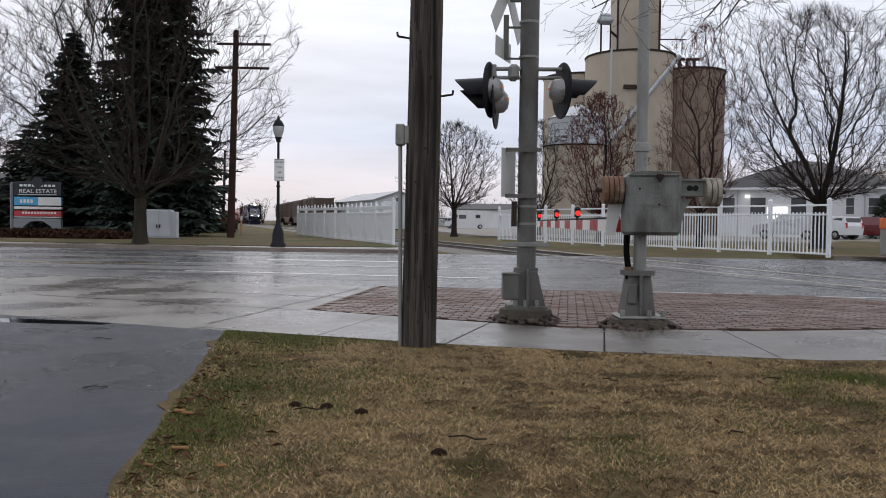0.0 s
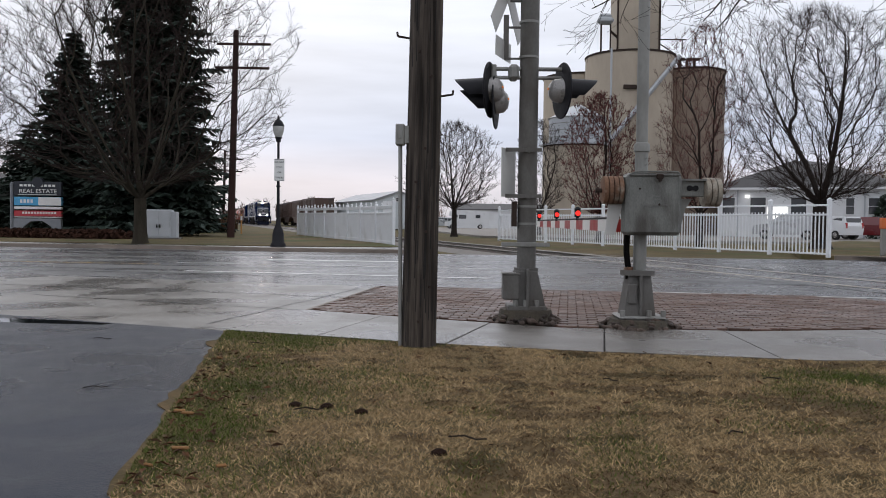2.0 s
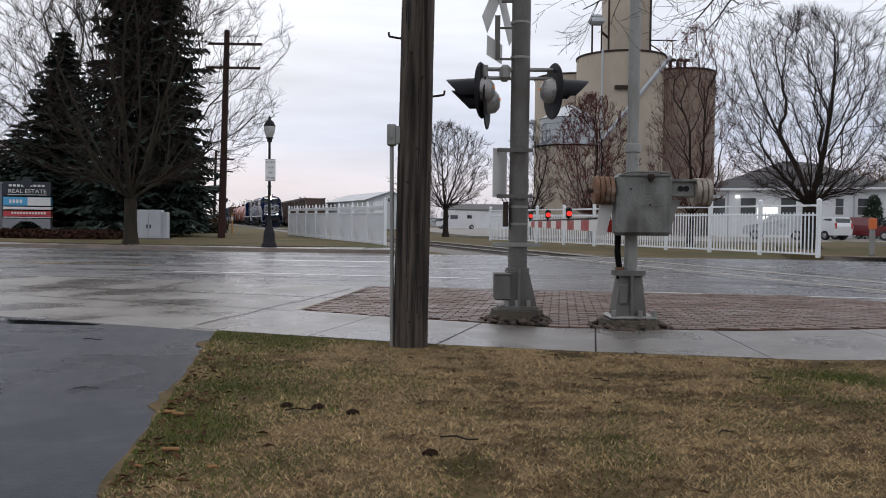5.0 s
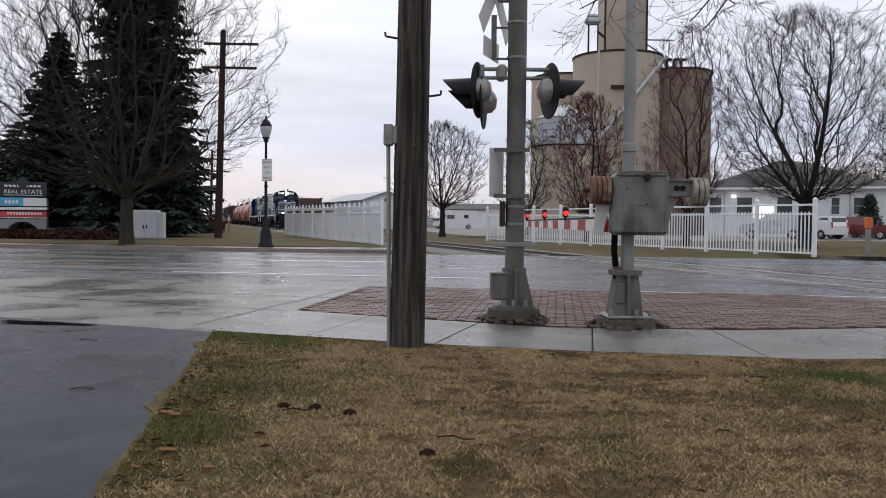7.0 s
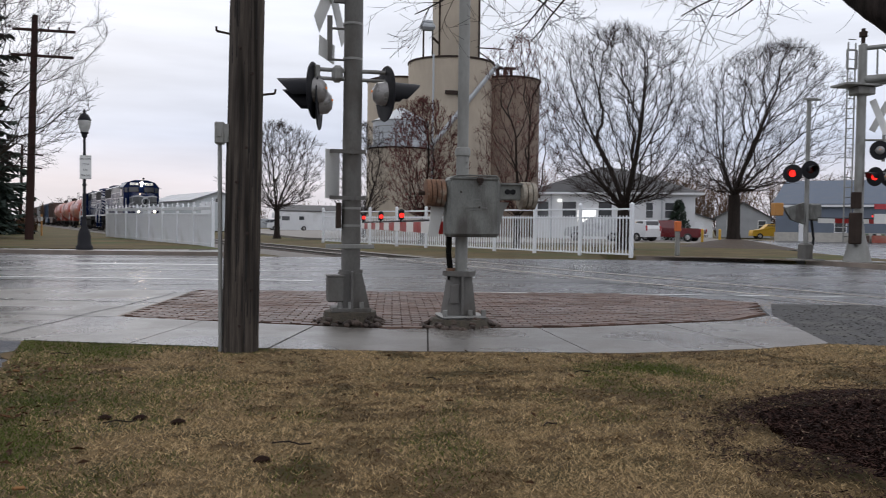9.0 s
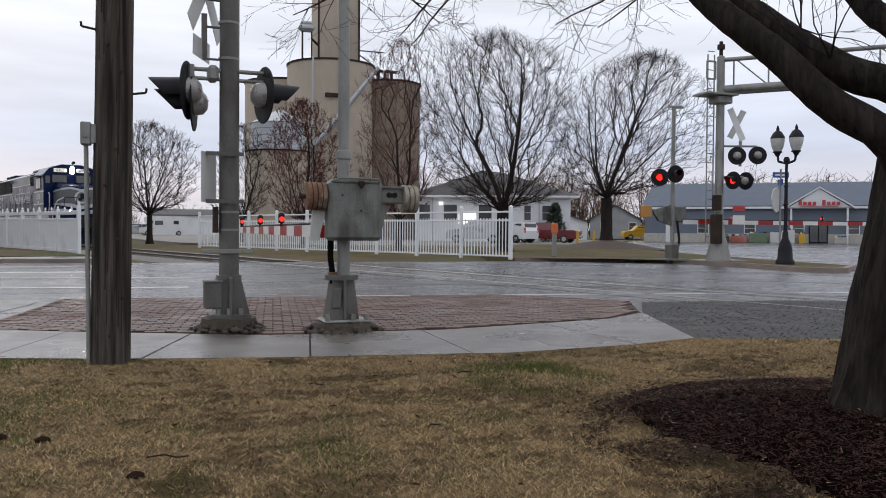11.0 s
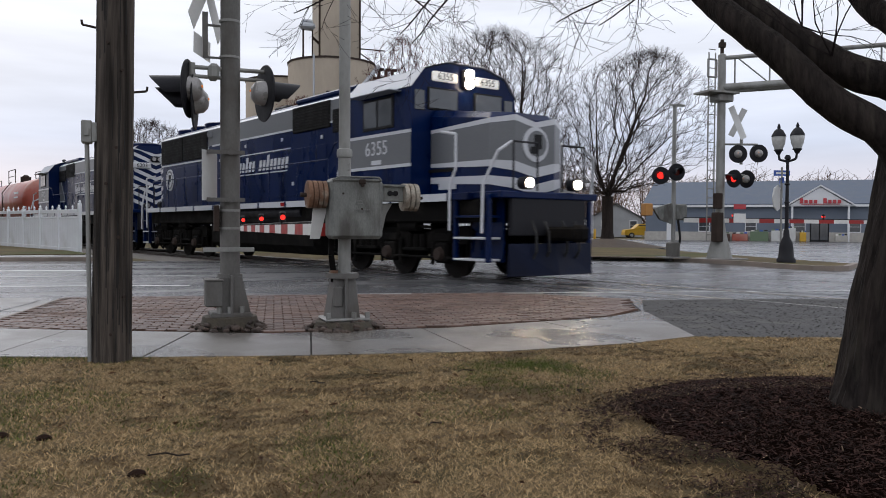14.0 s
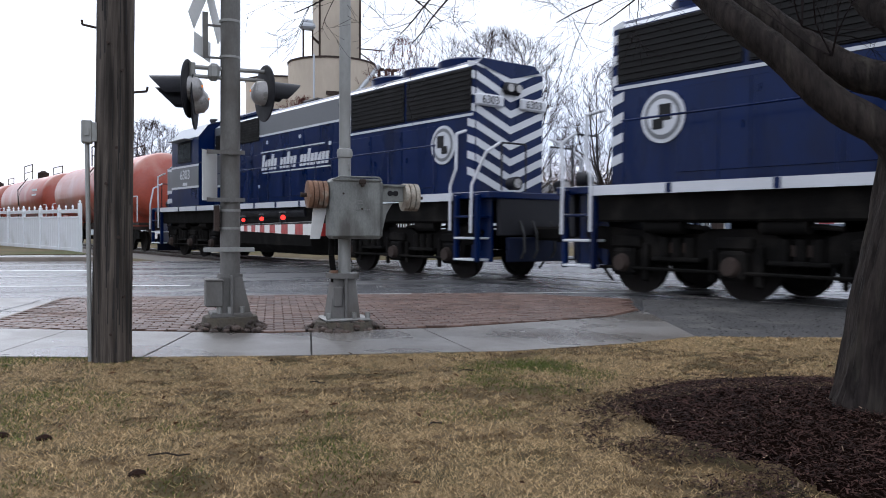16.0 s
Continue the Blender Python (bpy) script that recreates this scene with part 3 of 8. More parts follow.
main = track_run("railway_track", 0.0, -60, 320, 0.012, "steel railway track crossing the street at grade")
bed = Build()
bed.prism([(-2.6, -0.12), (-1.7, -0.075), (1.7, -0.075), (2.6, -0.12)], "x", 11.5, 330, Matrix.Translation(TC) @ Matrix(((TU.x, TN.x, 0, 0), (TU.y, TN.y, 0, 0), (0, 0, 1, 0), (0, 0, 0, 1))))
part("ballast", bed, BALLAST, main)
tie = Build()
tie.box((0, 0, 0), (0.23, 2.6, 0.14), None, 0.015)
tie_me = mesh_of("tie", tie, TIE)
for k in range(150):
    s = 11.8 + k * 0.56
    ob = new("tie", tie_me)
    ob.parent = main
    ob.matrix_basis = Matrix.Translation(on_track(s, 0, -0.13)) @ Matrix.Rotation(math.atan2(TU.y, TU.x) + 0.01 * math.sin(k * 7.1), 4, "Z")
# flangeway timbers in the crossing
for o in (-1.35, -0.62, 0.62, 1.35):
    a, c = on_track(-13, o, 0.002), on_track(11.3, o, 0.002)
    joint_line("crossing_seam", a.xy, c.xy, 0.09, TARRED, 0.004, "dark rubber flangeway strip along the rail", 0.01)


# ---- rolling stock: x is the way it faces, 0 at its front face ----
def wheelset(parent, x, r=0.5, name="wheelset"):
    ax = new(name)
    ax.empty_display_size = 0.2
    ax.parent = parent
    ax.matrix_basis = pose(x, 0, r)
    for s in (-1, 1):
        b = Build()
        m = Matrix.Rotation(radians(90), 4, "X")
        b.lathe([(0.10, -0.06), (r * 0.45, -0.05), (r * 0.5, -0.02), (r * 0.84, -0.02), (r * 0.86, -0.07), (r, -0.07), (r, 0.045), (r + 0.03, 0.05), (r + 0.03, 0.075), (0.1, 0.075)], (0, 0, 0), 28,
                Matrix.Translation((0, s * 0.735, 0)) @ (m if s < 0 else m @ Matrix.Rotation(math.pi, 4, "X")))
        part("wheel", b, WHEEL, ax, smooth=True)
    part("axle", Build().cyl((0, -0.8, 0), (0, 0.8, 0), 0.08, n=10), TRUCK_IRON, ax)
    return ax


WHEELS = []


def bogie3(parent, x):
    tr = new("bogie")
    tr.parent, tr.matrix_basis = parent, pose(x, 0, 0)
    tr.empty_display_size = 0.2
    for k in (-2.0, 0.0, 2.0):
        WHEELS.append((wheelset(tr, k), k, 0.5))
    for s in (-1, 1):
        y = s * 1.04
        side = [(-2.95, 0.98), (-2.62, 1.10), (-1.55, 1.02), (-1.25, 0.90), (-0.75, 0.90), (-0.45, 1.06), (0.45, 1.06), (0.75, 0.90), (1.25, 0.90), (1.55, 1.02), (2.62, 1.10), (2.95, 0.98),
                (2.75, 0.74), (2.42, 0.70), (2.34, 0.34), (1.66, 0.34), (1.56, 0.62), (1.2, 0.60), (0.8, 0.60), (0.44, 0.62), (0.34, 0.34), (-0.34, 0.34), (-0.44, 0.62), (-0.8, 0.60), (-1.2, 0.60), (-1.56, 0.62), (-1.66, 0.34), (-2.34, 0.34), (-2.42, 0.70), (-2.75, 0.74)]
        fr = part("side_frame", Build().prism([(z, x) for x, z in side], "y", y - 0.09, y + 0.09), TRUCK_IRON, tr)
        for k in (-2.0, 0.0, 2.0):
            jb = part("journal_box", Build().box((k, y + s * 0.13, 0.52), (0.44, 0.22, 0.44), None, 0.05).box((k, y + s * 0.12, 0.84), (0.60, 0.14, 0.20), None, 0.04), TRUCK_IRON, fr)
            part("bearing_cap", Build().cyl((k, y + s * 0.22, 0.5), (k, y + s * 0.33, 0.5), 0.16, 0.12, 16), RUST_DARK, fr, smooth=True)
        for k in (-1.0, 1.0):
            part("spring", Build().cyl((k - 0.24, y + s * 0.12, 0.62), (k - 0.24, y + s * 0.12, 0.92), 0.085, n=10).cyl((k, y + s * 0.12, 0.62), (k, y + s * 0.12, 0.92), 0.085, n=10).cyl((k + 0.24, y + s * 0.12, 0.62), (k + 0.24, y + s * 0.12, 0.92), 0.085, n=10), TRUCK_IRON, fr, smooth=True)
            part("spring_plank", Build().box((k, y + s * 0.12, 0.58), (0.9, 0.20, 0.07), None, 0.02), TRUCK_IRON, fr)
            part("brake_cylinder", Build().cyl((k - 0.55, y + s * 0.16, 1.10), (k + 0.15, y + s * 0.16, 1.10), 0.12, n=14).cyl((k + 0.15, y + s * 0.16, 1.10), (k + 0.6, y + s * 0.16, 1.06), 0.035, n=8), TRUCK_IRON, fr, smooth=True)
            part("brake_hanger", Build().box((k - 0.60, y + s * 0.14, 0.52), (0.12, 0.08, 0.62), None, 0.03), TRUCK_IRON, fr)
            part("brake_hanger", Build().box((k + 0.62, y + s * 0.14, 0.50), (0.10, 0.07, 0.5), None, 0.03), TRUCK_IRON, fr)
            part("bolt_plate", Build().box((k, y + s * 0.10, 0.76), (0.34, 0.03, 0.16), None, 0.01), RUST_DARK, fr)
        for k in (-1, 1):
            part("sand_pipe", Build().tube([(k * 2.9, y + s * 0.10, 1.2), (k * 2.72, y + s * 0.08, 0.6), (k * 2.52, y - s * 0.15, 0.16)], 0.025, 6), TRUCK_IRON, fr)
        part("brake_rod", Build().cyl((-2.6, y + s * 0.2, 0.42), (2.6, y + s * 0.2, 0.42), 0.028, n=6), TRUCK_IRON, fr)
    part("bolster", Build().box((0, 0, 0.85), (4.2, 1.7, 0.35), None, 0.05), TRUCK_IRON, tr)
    return tr


def bogie2(parent, x):
    tr = new("bogie")
    tr.parent, tr.matrix_basis = parent, pose(x, 0, 0)
    tr.empty_display_size = 0.2
    for k in (-0.88, 0.88):
        wheelset(tr, k, 0.42)
    for s in (-1, 1):
        b = Build()
        y = s * 1.0
        b.prism([(0.78, -1.15), (0.92, -0.6), (0.92, 0.6), (0.78, 1.15), (0.55, 1.15), (0.5, 0.65), (0.26, 0.35), (0.26, -0.35), (0.5, -0.65), (0.55, -1.15)], "y", y - 0.08, y + 0.08)
        for q in (-0.18, 0, 0.18):
            b.cyl((q, y + s * 0.03, 0.3), (q, y + s * 0.03, 0.72), 0.07, n=8)
        part("side_frame", b, TRUCK_IRON, tr)
    return tr


def handrail(pts, r=0.022):
    return Build().tube([Vector(p) for p in pts], r, 8)


def loco(number, label):
    root = thing("locomotive", label, "locomotive", group="locomotives of the train")
    L = 22.3
    for x in (-4.5, -18.85):
        bogie3(root, x)
    DECK = 1.78
    # frame and sill
    part("underframe", Build().box((-L / 2, 0, 1.40), (L - 1.9, 2.75, 0.46), None, 0.03), TRUCK_IRON, root)
    part("deck", Build().box((-L / 2, 0, DECK - 0.09), (L - 2.6, 3.04, 0.15), None, 0.015), LOCO_BLUE, root)
    for s in (-1, 1):
        part("sill_stripe", Build().box((-11.65, s * 1.535, DECK - 0.10), (19.4, 0.02, 0.16)), LOCO_WHITE, root, "white sill stripe")
        for k in range(10):
            part("sill_joint", Build().box((-4.0 - k * 1.75, s * 1.549, DECK - 0.10), (0.10, 0.012, 0.15)), LOCO_BLUE, root)
    # fuel tank and air reservoirs
    tank = Build()
    tank.prism([(-1.30, 1.28), (1.30, 1.28), (1.42, 1.05), (1.38, 0.55), (1.05, 0.30), (-1.05, 0.30), (-1.38, 0.55), (-1.42, 1.05)], "x", -14.95, -7.9)
    part("fuel_tank", tank, TRUCK_IRON, root)
    for s in (-1, 1):
        part("air_reservoir", Build().cyl((-14.6, s * 1.28, 1.46), (-8.6, s * 1.28, 1.46), 0.17, n=16), BLACK, root, smooth=True)
        part("reflector", Build().box((-9.4, s * 1.56, DECK - 0.10), (0.22, 0.01, 0.10)), TAIL, root)
    # end platforms: steps, pilot, coupler
    for end, e in ((-0.45, 1), (-L, -1)):
        pl = Build()
        pl.box((end - e * 0.62, 0, DECK - 0.07), (1.24, 2.74, 0.14), None, 0.02)
        part("end_platform", pl, LOCO_BLUE, root)
        part("pilot_plate", Build().box((end - e * 0.10, 0, 1.30), (0.12, 2.1, 0.8), None, 0.02), BLACK, root)
        full = e > 0
        plow = Build()
        plow.add([(end, -1.16, 0.75), (end, 1.16, 0.75), (end + e * 0.05, -1.15, 0.12), (end + e * 0.05, 1.15, 0.12), (end + e * 0.12, 0, 0.75), (end + e * 0.24, 0, 0.12), (end - e * 0.05, -1.16, 0.10), (end - e * 0.05, 1.16, 0.10)],
                 [(0, 4, 5, 2), (4, 1, 3, 5), (0, 2, 6), (1, 7, 3), (0, 6, 7, 1), (2, 5, 3, 7, 6), (0, 1, 4)])
        if not full:
            plow = Build().box((end - e * 0.05, 0, 0.62), (0.10, 1.7, 0.5), None, 0.02)
        part("snow_plow" if full else "pilot_sheet", plow, mat("worn_plow_steel", (0.006, 0.009, 0.024), 0.6, 0.0, spec=0.12, var=0.5, scale=2, bump=0.2, dirt=(0.012, 0.012, 0.015), dirt_amt=0.25), root)
        cp = Build().box((end + e * 0.35, 0, 0.95), (0.8, 0.28, 0.28), None, 0.05).box((end + e * 0.72, 0.06, 0.95), (0.3, 0.34, 0.34), None, 0.08)
        part("coupler", cp, TRUCK_IRON, root)
        inner = 1.32 if full else 0.96
        for s in (-1, 1):
            st = Build()
            st.box((end - e * inner, s * 1.42, 1.05), (0.09, 0.12, 1.35), None, 0.02)
            st.box((end - e * 0.30, s * 1.42, 1.05), (0.09, 0.12, 1.35), None, 0.02)
            st.box((end - e * (inner + 0.28) / 2, s * 1.02, 1.05), (inner - 0.32, 0.05, 1.35))
            part("step_well", st, LOCO_BLUE, root)
            for z in (0.42, 0.85, 1.28):
                part("step", Build().box((end - e * (inner + 0.3) / 2, s * 1.30, z), (inner - 0.34, 0.42, 0.045), None, 0.01), LOCO_WHITE if z < 1.2 else LOCO_BLUE, root)
            part("grab_rail", handrail([(end - e * (inner + 0.04), s * 1.56, 1.0), (end - e * (inner + 0.04), s * 1.56, 1.9), (end - e * (inner - 0.1), s * 1.52, 2.25), (end - e * (inner - 0.1), s * 1.52, 2.95), (end - e * (inner + (0.48 if full else 0.0)), s * (1.45 if full else 1.2), 3.05)], 0.03), LOCO_WHITE, root, "white grab rail")
            part("grab_rail", handrail([(end - e * 0.34, s * 1.56, 0.95), (end - e * 0.34, s * 1.54, 1.9), (end - e * 0.12, s * 1.35, 2.55), (end - e * 0.12, s * 1.0, 2.75)], 0.03), LOCO_WHITE, root, "white grab rail")
            part("end_railing", handrail([(end - e * 0.06, s * 0.35, 1.8), (end - e * 0.06, s * 0.35, 2.75), (end - e * 0.06, s * 1.0, 2.75), (end - e * 0.06, s * 1.0, 1.8)], 0.02), BLACK, root)
            dl = Build().cyl((end - e * 0.18, s * 0.68, 1.95), (end + e * 0.06, s * 0.68, 1.95), 0.12, 0.14, 16)
            box_ = part("ditch_light", dl, BLACK, root, smooth=True)
            lit = LAMP_LIT if e > 0 and number == "6355" else LENS_GREY
            part("lens", Build().cyl((end + e * 0.06, s * 0.68, 1.95), (end + e * 0.075, s * 0.68, 1.95), 0.095, n=16), lit, box_)
            for q in (0.25, 0.6):
                part("air_hose", handrail([(end + e * 0.05, s * q, 1.2), (end + e * 0.18, s * q, 0.95), (end + e * 0.2, s * q, 0.6), (end + e * 0.1, s * q, 0.45)], 0.025), RUBBER, root)
    # short hood (nose): angled shoulders, sloped top
    W = 1.00
    ns = Build()
    prof = [(-0.95, 0.56), (-1.22, W), (-3.2, W), (-3.2, -W), (-1.22, -W), (-0.95, -0.56)]
    n6 = len(prof)
    ns.add([(x, y, DECK) for x, y in prof] + [(x, y, 3.28 if x > -2 else 3.50) for x, y in prof] + [(x - (0.12 if x > -2 else 0), y * 0.86, 3.42 if x > -2 else 3.66) for x, y in prof],
           [(i, (i + 1) % n6, n6 + (i + 1) % n6, n6 + i) for i in range(n6)] + [(n6 + i, n6 + (i + 1) % n6, 2 * n6 + (i + 1) % n6, 2 * n6 + i) for i in range(n6)] + [tuple(range(2 * n6, 3 * n6))])
    part("nose", ns, LOCO_BLUE, root)

    def band(z0, z1, material, lift, name, zf=None):
        """A painted band round the nose; zf: heights at its front edge."""
        f0, f1 = zf or (z0, z1)
        b = Build()
        o = lift
        ring = [(-3.2, -W - o, z0, z1), (-1.22, -W - o, (z0 + f0) / 2, (z1 + f1) / 2), (-0.95 + o, -0.56, f0, f1), (-0.95 + o, 0.0, f0 - 0.12, f1 - 0.12), (-0.95 + o, 0.56, f0, f1), (-1.22, W + o, (z0 + f0) / 2, (z1 + f1) / 2), (-3.2, W + o, z0, z1)]
        vs = [(x, y, a) for x, y, a, c in ring] + [(x, y, c) for x, y, a, c in ring]
        b.add(vs, [(i, i + 1, 7 + i + 1, 7 + i) for i in range(6)])
        return part(name, b, material, root)
    band(2.46, 3.12, LOCO_GREY, 0.006, "grey_band", (2.40, 3.24))
    band(3.12, 3.20, LOCO_WHITE, 0.010, "white_stripe", (3.24, 3.36))
    band(2.38, 2.46, LOCO_WHITE, 0.010, "white_stripe", (2.22, 2.42))
    band(2.02, 2.16, LOCO_WHITE, 0.010, "white_stripe", (1.86, 2.08))
    em = part("emblem", Build().cyl((-0.955, 0, 2.78), (-0.925, 0, 2.78), 0.36, n=28), LOCO_WHITE, root, "round grey and white emblem")
    part("emblem_shape", Build().cyl((-0.925, 0.03, 2.80), (-0.915, 0.03, 2.80), 0.27, n=20), LOCO_GREY, em)
    part("emblem_shape", Build().box((-0.912, 0.05, 2.84), (0.01, 0.22, 0.3), None, 0.004).box((-0.912, -0.06, 2.66), (0.01, 0.2, 0.14)), BLACK_MATT, em)
    # cab
    CW = 1.52
    cb = Build()
    cprof = [(-CW, DECK), (CW, DECK), (CW, 4.12), (CW - 0.35, 4.55), (0.55, 4.74), (-0.55, 4.74), (-CW + 0.35, 4.55), (-CW, 4.12)]
    cb.prism(cprof, "x", -5.9, -3.25)
    part("cab", cb, LOCO_BLUE, root)
    rf = Build()
    for s in (-1, 1):
        rf.add([(-6.0, s * (CW + 0.03), 4.13), (-3.2, s * (CW + 0.03), 4.13), (-3.2, s * (CW - 0.34), 4.58), (-6.0, s * (CW - 0.34), 4.58), (-6.0, s * 0.54, 4.77), (-3.2, s * 0.54, 4.77)], [(0, 1, 2, 3), (3, 2, 5, 4)])
    rf.add([(-6.0, -0.54, 4.77), (-3.2, -0.54, 4.77), (-3.2, 0.54, 4.77), (-6.0, 0.54, 4.77)], [(0, 1, 2, 3)])
    part("cab_roof", rf, LOCO_ROOF, root, "pale weathered cab roof")
    for s in (-1, 1):
        y = s * (CW + 0.006)
        part("cab_band", Build().box((-4.58, y, 2.80), (2.66, 0.012, 0.68)), LOCO_GREY, root)
        for z in (3.17, 2.43):
            part("white_stripe", Build().box((-4.58, y, z), (2.67, 0.02, 0.07)), LOCO_WHITE, root)
        wn = part("side_window", Build().box((-4.55, y, 3.66), (1.30, 0.03, 0.72), None, 0.01), BLACK_MATT, root)
        for x in (-4.86, -4.24):
            part("pane", Build().box((x, y + s * 0.016, 3.66), (0.54, 0.02, 0.60)), GLASS, wn)
        part("sunshade", Build().box((-4.5, s * (CW + 0.16), 4.08), (1.75, 0.34, 0.03), None, 0.008), LOCO_ROOF, root)
        m = pose(-4.62, s * (CW + 0.016), 2.86, 90, 0, 0 if s < 0 else 180)
        words("number", number, 0.46, LOCO_WHITE, root, m, label="white road number", wide=1.05)
        part("reporting_mark", Build().box((-4.62, y, 2.55), (0.42, 0.018, 0.10)), LOCO_WHITE, root)
        part("panel_label", Build().box((-2.6, s * (W + 0.012), 1.95), (0.6, 0.012, 0.14)), LOCO_WHITE, root)
        part("vent", Build().box((-3.0, s * (W + 0.012), 2.30), (1.2, 0.02, 0.07)), GRILLE, root)
    # windshield, number boards, headlight
    for s in (-1, 1):
        ws = part("windshield", Build().box((-3.235, s * 0.66, 3.92), (0.03, 0.86, 0.50), None, 0.01), BLACK_MATT, root)
        part("pane", Build().box((-3.215, s * 0.66, 3.92), (0.02, 0.78, 0.42)), GLASS, ws)
        part("corner_window", Build().box((-3.235, s * 1.30, 3.86), (0.03, 0.26, 0.44), None, 0.01), GLASS, root)
        nb = part("number_board", Build().box((-3.22, s * 0.62, 4.42), (0.06, 0.72, 0.22), None, 0.03), mat("lit_number_board", (0.75, 0.74, 0.70), 0.4, bump=0, emit=(1, 0.95, 0.85), power=0.35), root)
        words("number", number, 0.22, SIGN_INK, nb, pose(-3.186, s * 0.62, 4.42, 90, 0, 90))
    hl = part("headlight", Build().box((-3.2, 0, 4.43), (0.16, 0.30, 0.46), None, 0.05), BLACK, root)
    for z in (4.32, 4.54):
        part("lens", Build().cyl((-3.12, 0, z), (-3.09, 0, z), 0.115, n=16), LAMP_LIT if number == "6355" else LENS_GREY, hl)
    part("horn", Build().cyl((-4.3, 0.3, 4.77), (-4.3, 0.3, 4.95), 0.03, n=8).cyl((-4.5, 0.3, 4.95), (-4.0, 0.3, 4.95), 0.03, 0.09, 12), BLACK, root)
    # long hood
    HW = 0.96
    hd = Build()
    hd.prism([(-HW, DECK), (HW, DECK), (HW, 4.42), (HW - 0.22, 4.60), (-HW + 0.22, 4.60), (-HW, 4.42)], "x", -21.350, -5.9)
    part("long_hood", hd, LOCO_BLUE, root)
    for s in (-1, 1):
        y = s * (HW + 0.006)
        up = Build().add([(-6.0, y, 3.86), (-16.4, y, 3.86), (-16.4, y, 4.42), (-6.0, y, 4.42)], [(0, 1, 2, 3)])
        part("upper_band", up, LOCO_GREY, root)
        part("white_stripe", Build().box((-11.0, y, 3.85), (10.0, 0.016, 0.055)), LOCO_WHITE, root)
        part("white_stripe", Build().box((-18.800, y, 3.42), (5.0, 0.016, 0.055)), LOCO_WHITE, root)
        part("white_stripe", Build().box((-16.35, y, 3.63), (0.055, 0.016, 0.45)), LOCO_WHITE, root)
        part("roof_stripe", Build().add([(-21.300, s * (HW + 0.004), 4.425), (-6.0, s * (HW + 0.004), 4.425), (-6.0, s * (HW - 0.10), 4.515), (-21.300, s * (HW - 0.10), 4.515)], [(0, 1, 2, 3)]), LOCO_WHITE, root)
        # slanted grey wedge behind the cab
        part("wedge", Build().add([(-5.95, y, 2.46), (-7.35, y, 2.46), (-6.45, y, 3.5), (-5.95, y, 3.5)], [(0, 1, 2, 3)]), LOCO_GREY, root)
        part("wedge_stripe", Build().add([(-7.30, y * 1.002, 2.46), (-7.42, y * 1.002, 2.46), (-6.5, y * 1.002, 3.55), (-6.38, y * 1.002, 3.55)], [(0, 1, 2, 3)]).add([(-5.95, y * 1.002, 2.40), (-7.42, y * 1.002, 2.40), (-7.36, y * 1.002, 2.47), (-5.95, y * 1.002, 2.47)], [(0, 1, 2, 3)]), LOCO_WHITE, root)
        for x0, x1, z0, z1 in ((-9.9, -7.75, 3.72, 4.44), (-7.6, -6.1, 3.55, 4.16), (-18.800, -16.45, 3.5, 4.40), (-21.250, -18.900, 3.5, 4.40)):
            gr = part("grille", Build().box(((x0 + x1) / 2, y, (z0 + z1) / 2), (x1 - x0, 0.06, z1 - z0), None, 0.01), GRILLE, root)
            nl = 9
            for k in range(nl):
                part("slat", Build().box(((x0 + x1) / 2, y + s * 0.035, z0 + (k + 0.5) * (z1 - z0) / nl), (x1 - x0 - 0.08, 0.03, 0.025)), GRILLE, gr)
        for k in range(9):
            x = -8.6 - k * 1.35
            dr = part("hood_door", Build().box((x, y, 2.62), (1.28, 0.018, 1.34), None, 0.006), LOCO_BLUE, root)
            part("latch", Build().box((x + 0.5, y + s * 0.02, 2.6), (0.05, 0.03, 0.12)), LOCO_BLUE, dr)
            part("hinge", Build().box((x - 0.58, y + s * 0.016, 3.1), (0.05, 0.02, 0.10)), LOCO_BLUE, dr)
        for x, z in ((-8.2, 3.5), (-10.6, 3.62), (-13.2, 3.62), (-15.3, 3.3), (-9.9, 2.3)):
            part("data_label", Build().box((x, y + s * 0.012, z), (0.11, 0.008, 0.10)), LOCO_WHITE, root)
        # railroad name as plain slanted bars between two lines
        nm = new("name_panel")
        nm.parent = root
        nm.empty_display_size = 0.2
        yy = y + s * 0.016
        xs, ws_ = -15.3, []
        pattern = "LllllSlllllRllllllll"
        step = 5.1 / len(pattern)
        for k, ch in enumerate(pattern):
            if k in (5, 11):
                continue
            h = 0.46 if ch.isupper() or k in (3, 8, 14) else 0.32
            x = -15.25 + k * step if s < 0 else -10.15 - k * step
            d = 1 if s < 0 else -1
            q = step * 0.68
            part("bar", Build().add([(x, yy, 2.78), (x + d * q, yy, 2.78), (x + d * (q + h * 0.22), yy, 2.78 + h), (x + d * h * 0.22, yy, 2.78 + h)], [(0, 1, 2, 3)]), LOCO_WHITE, nm)
        part("line", Build().box((-12.8, yy, 2.70), (5.1, 0.008, 0.035)).box((-12.5, yy, 3.33), (4.9, 0.008, 0.035)), LOCO_WHITE, nm)
        em = part("emblem", Build().cyl((-20.3, y, 2.85), (-20.3, y + s * 0.03, 2.85), 0.42, n=28), LOCO_WHITE, root, "round white emblem with a dark shape")
        part("emblem_shape", Build().cyl((-20.3, y + s * 0.03, 2.85), (-20.3, y + s * 0.036, 2.85), 0.36, n=24), LOCO_GREY, em)
        part("emblem_shape", Build().cyl((-20.3, y + s * 0.036, 2.85), (-20.3, y + s * 0.042, 2.85), 0.29, n=20), LOCO_WHITE, em)
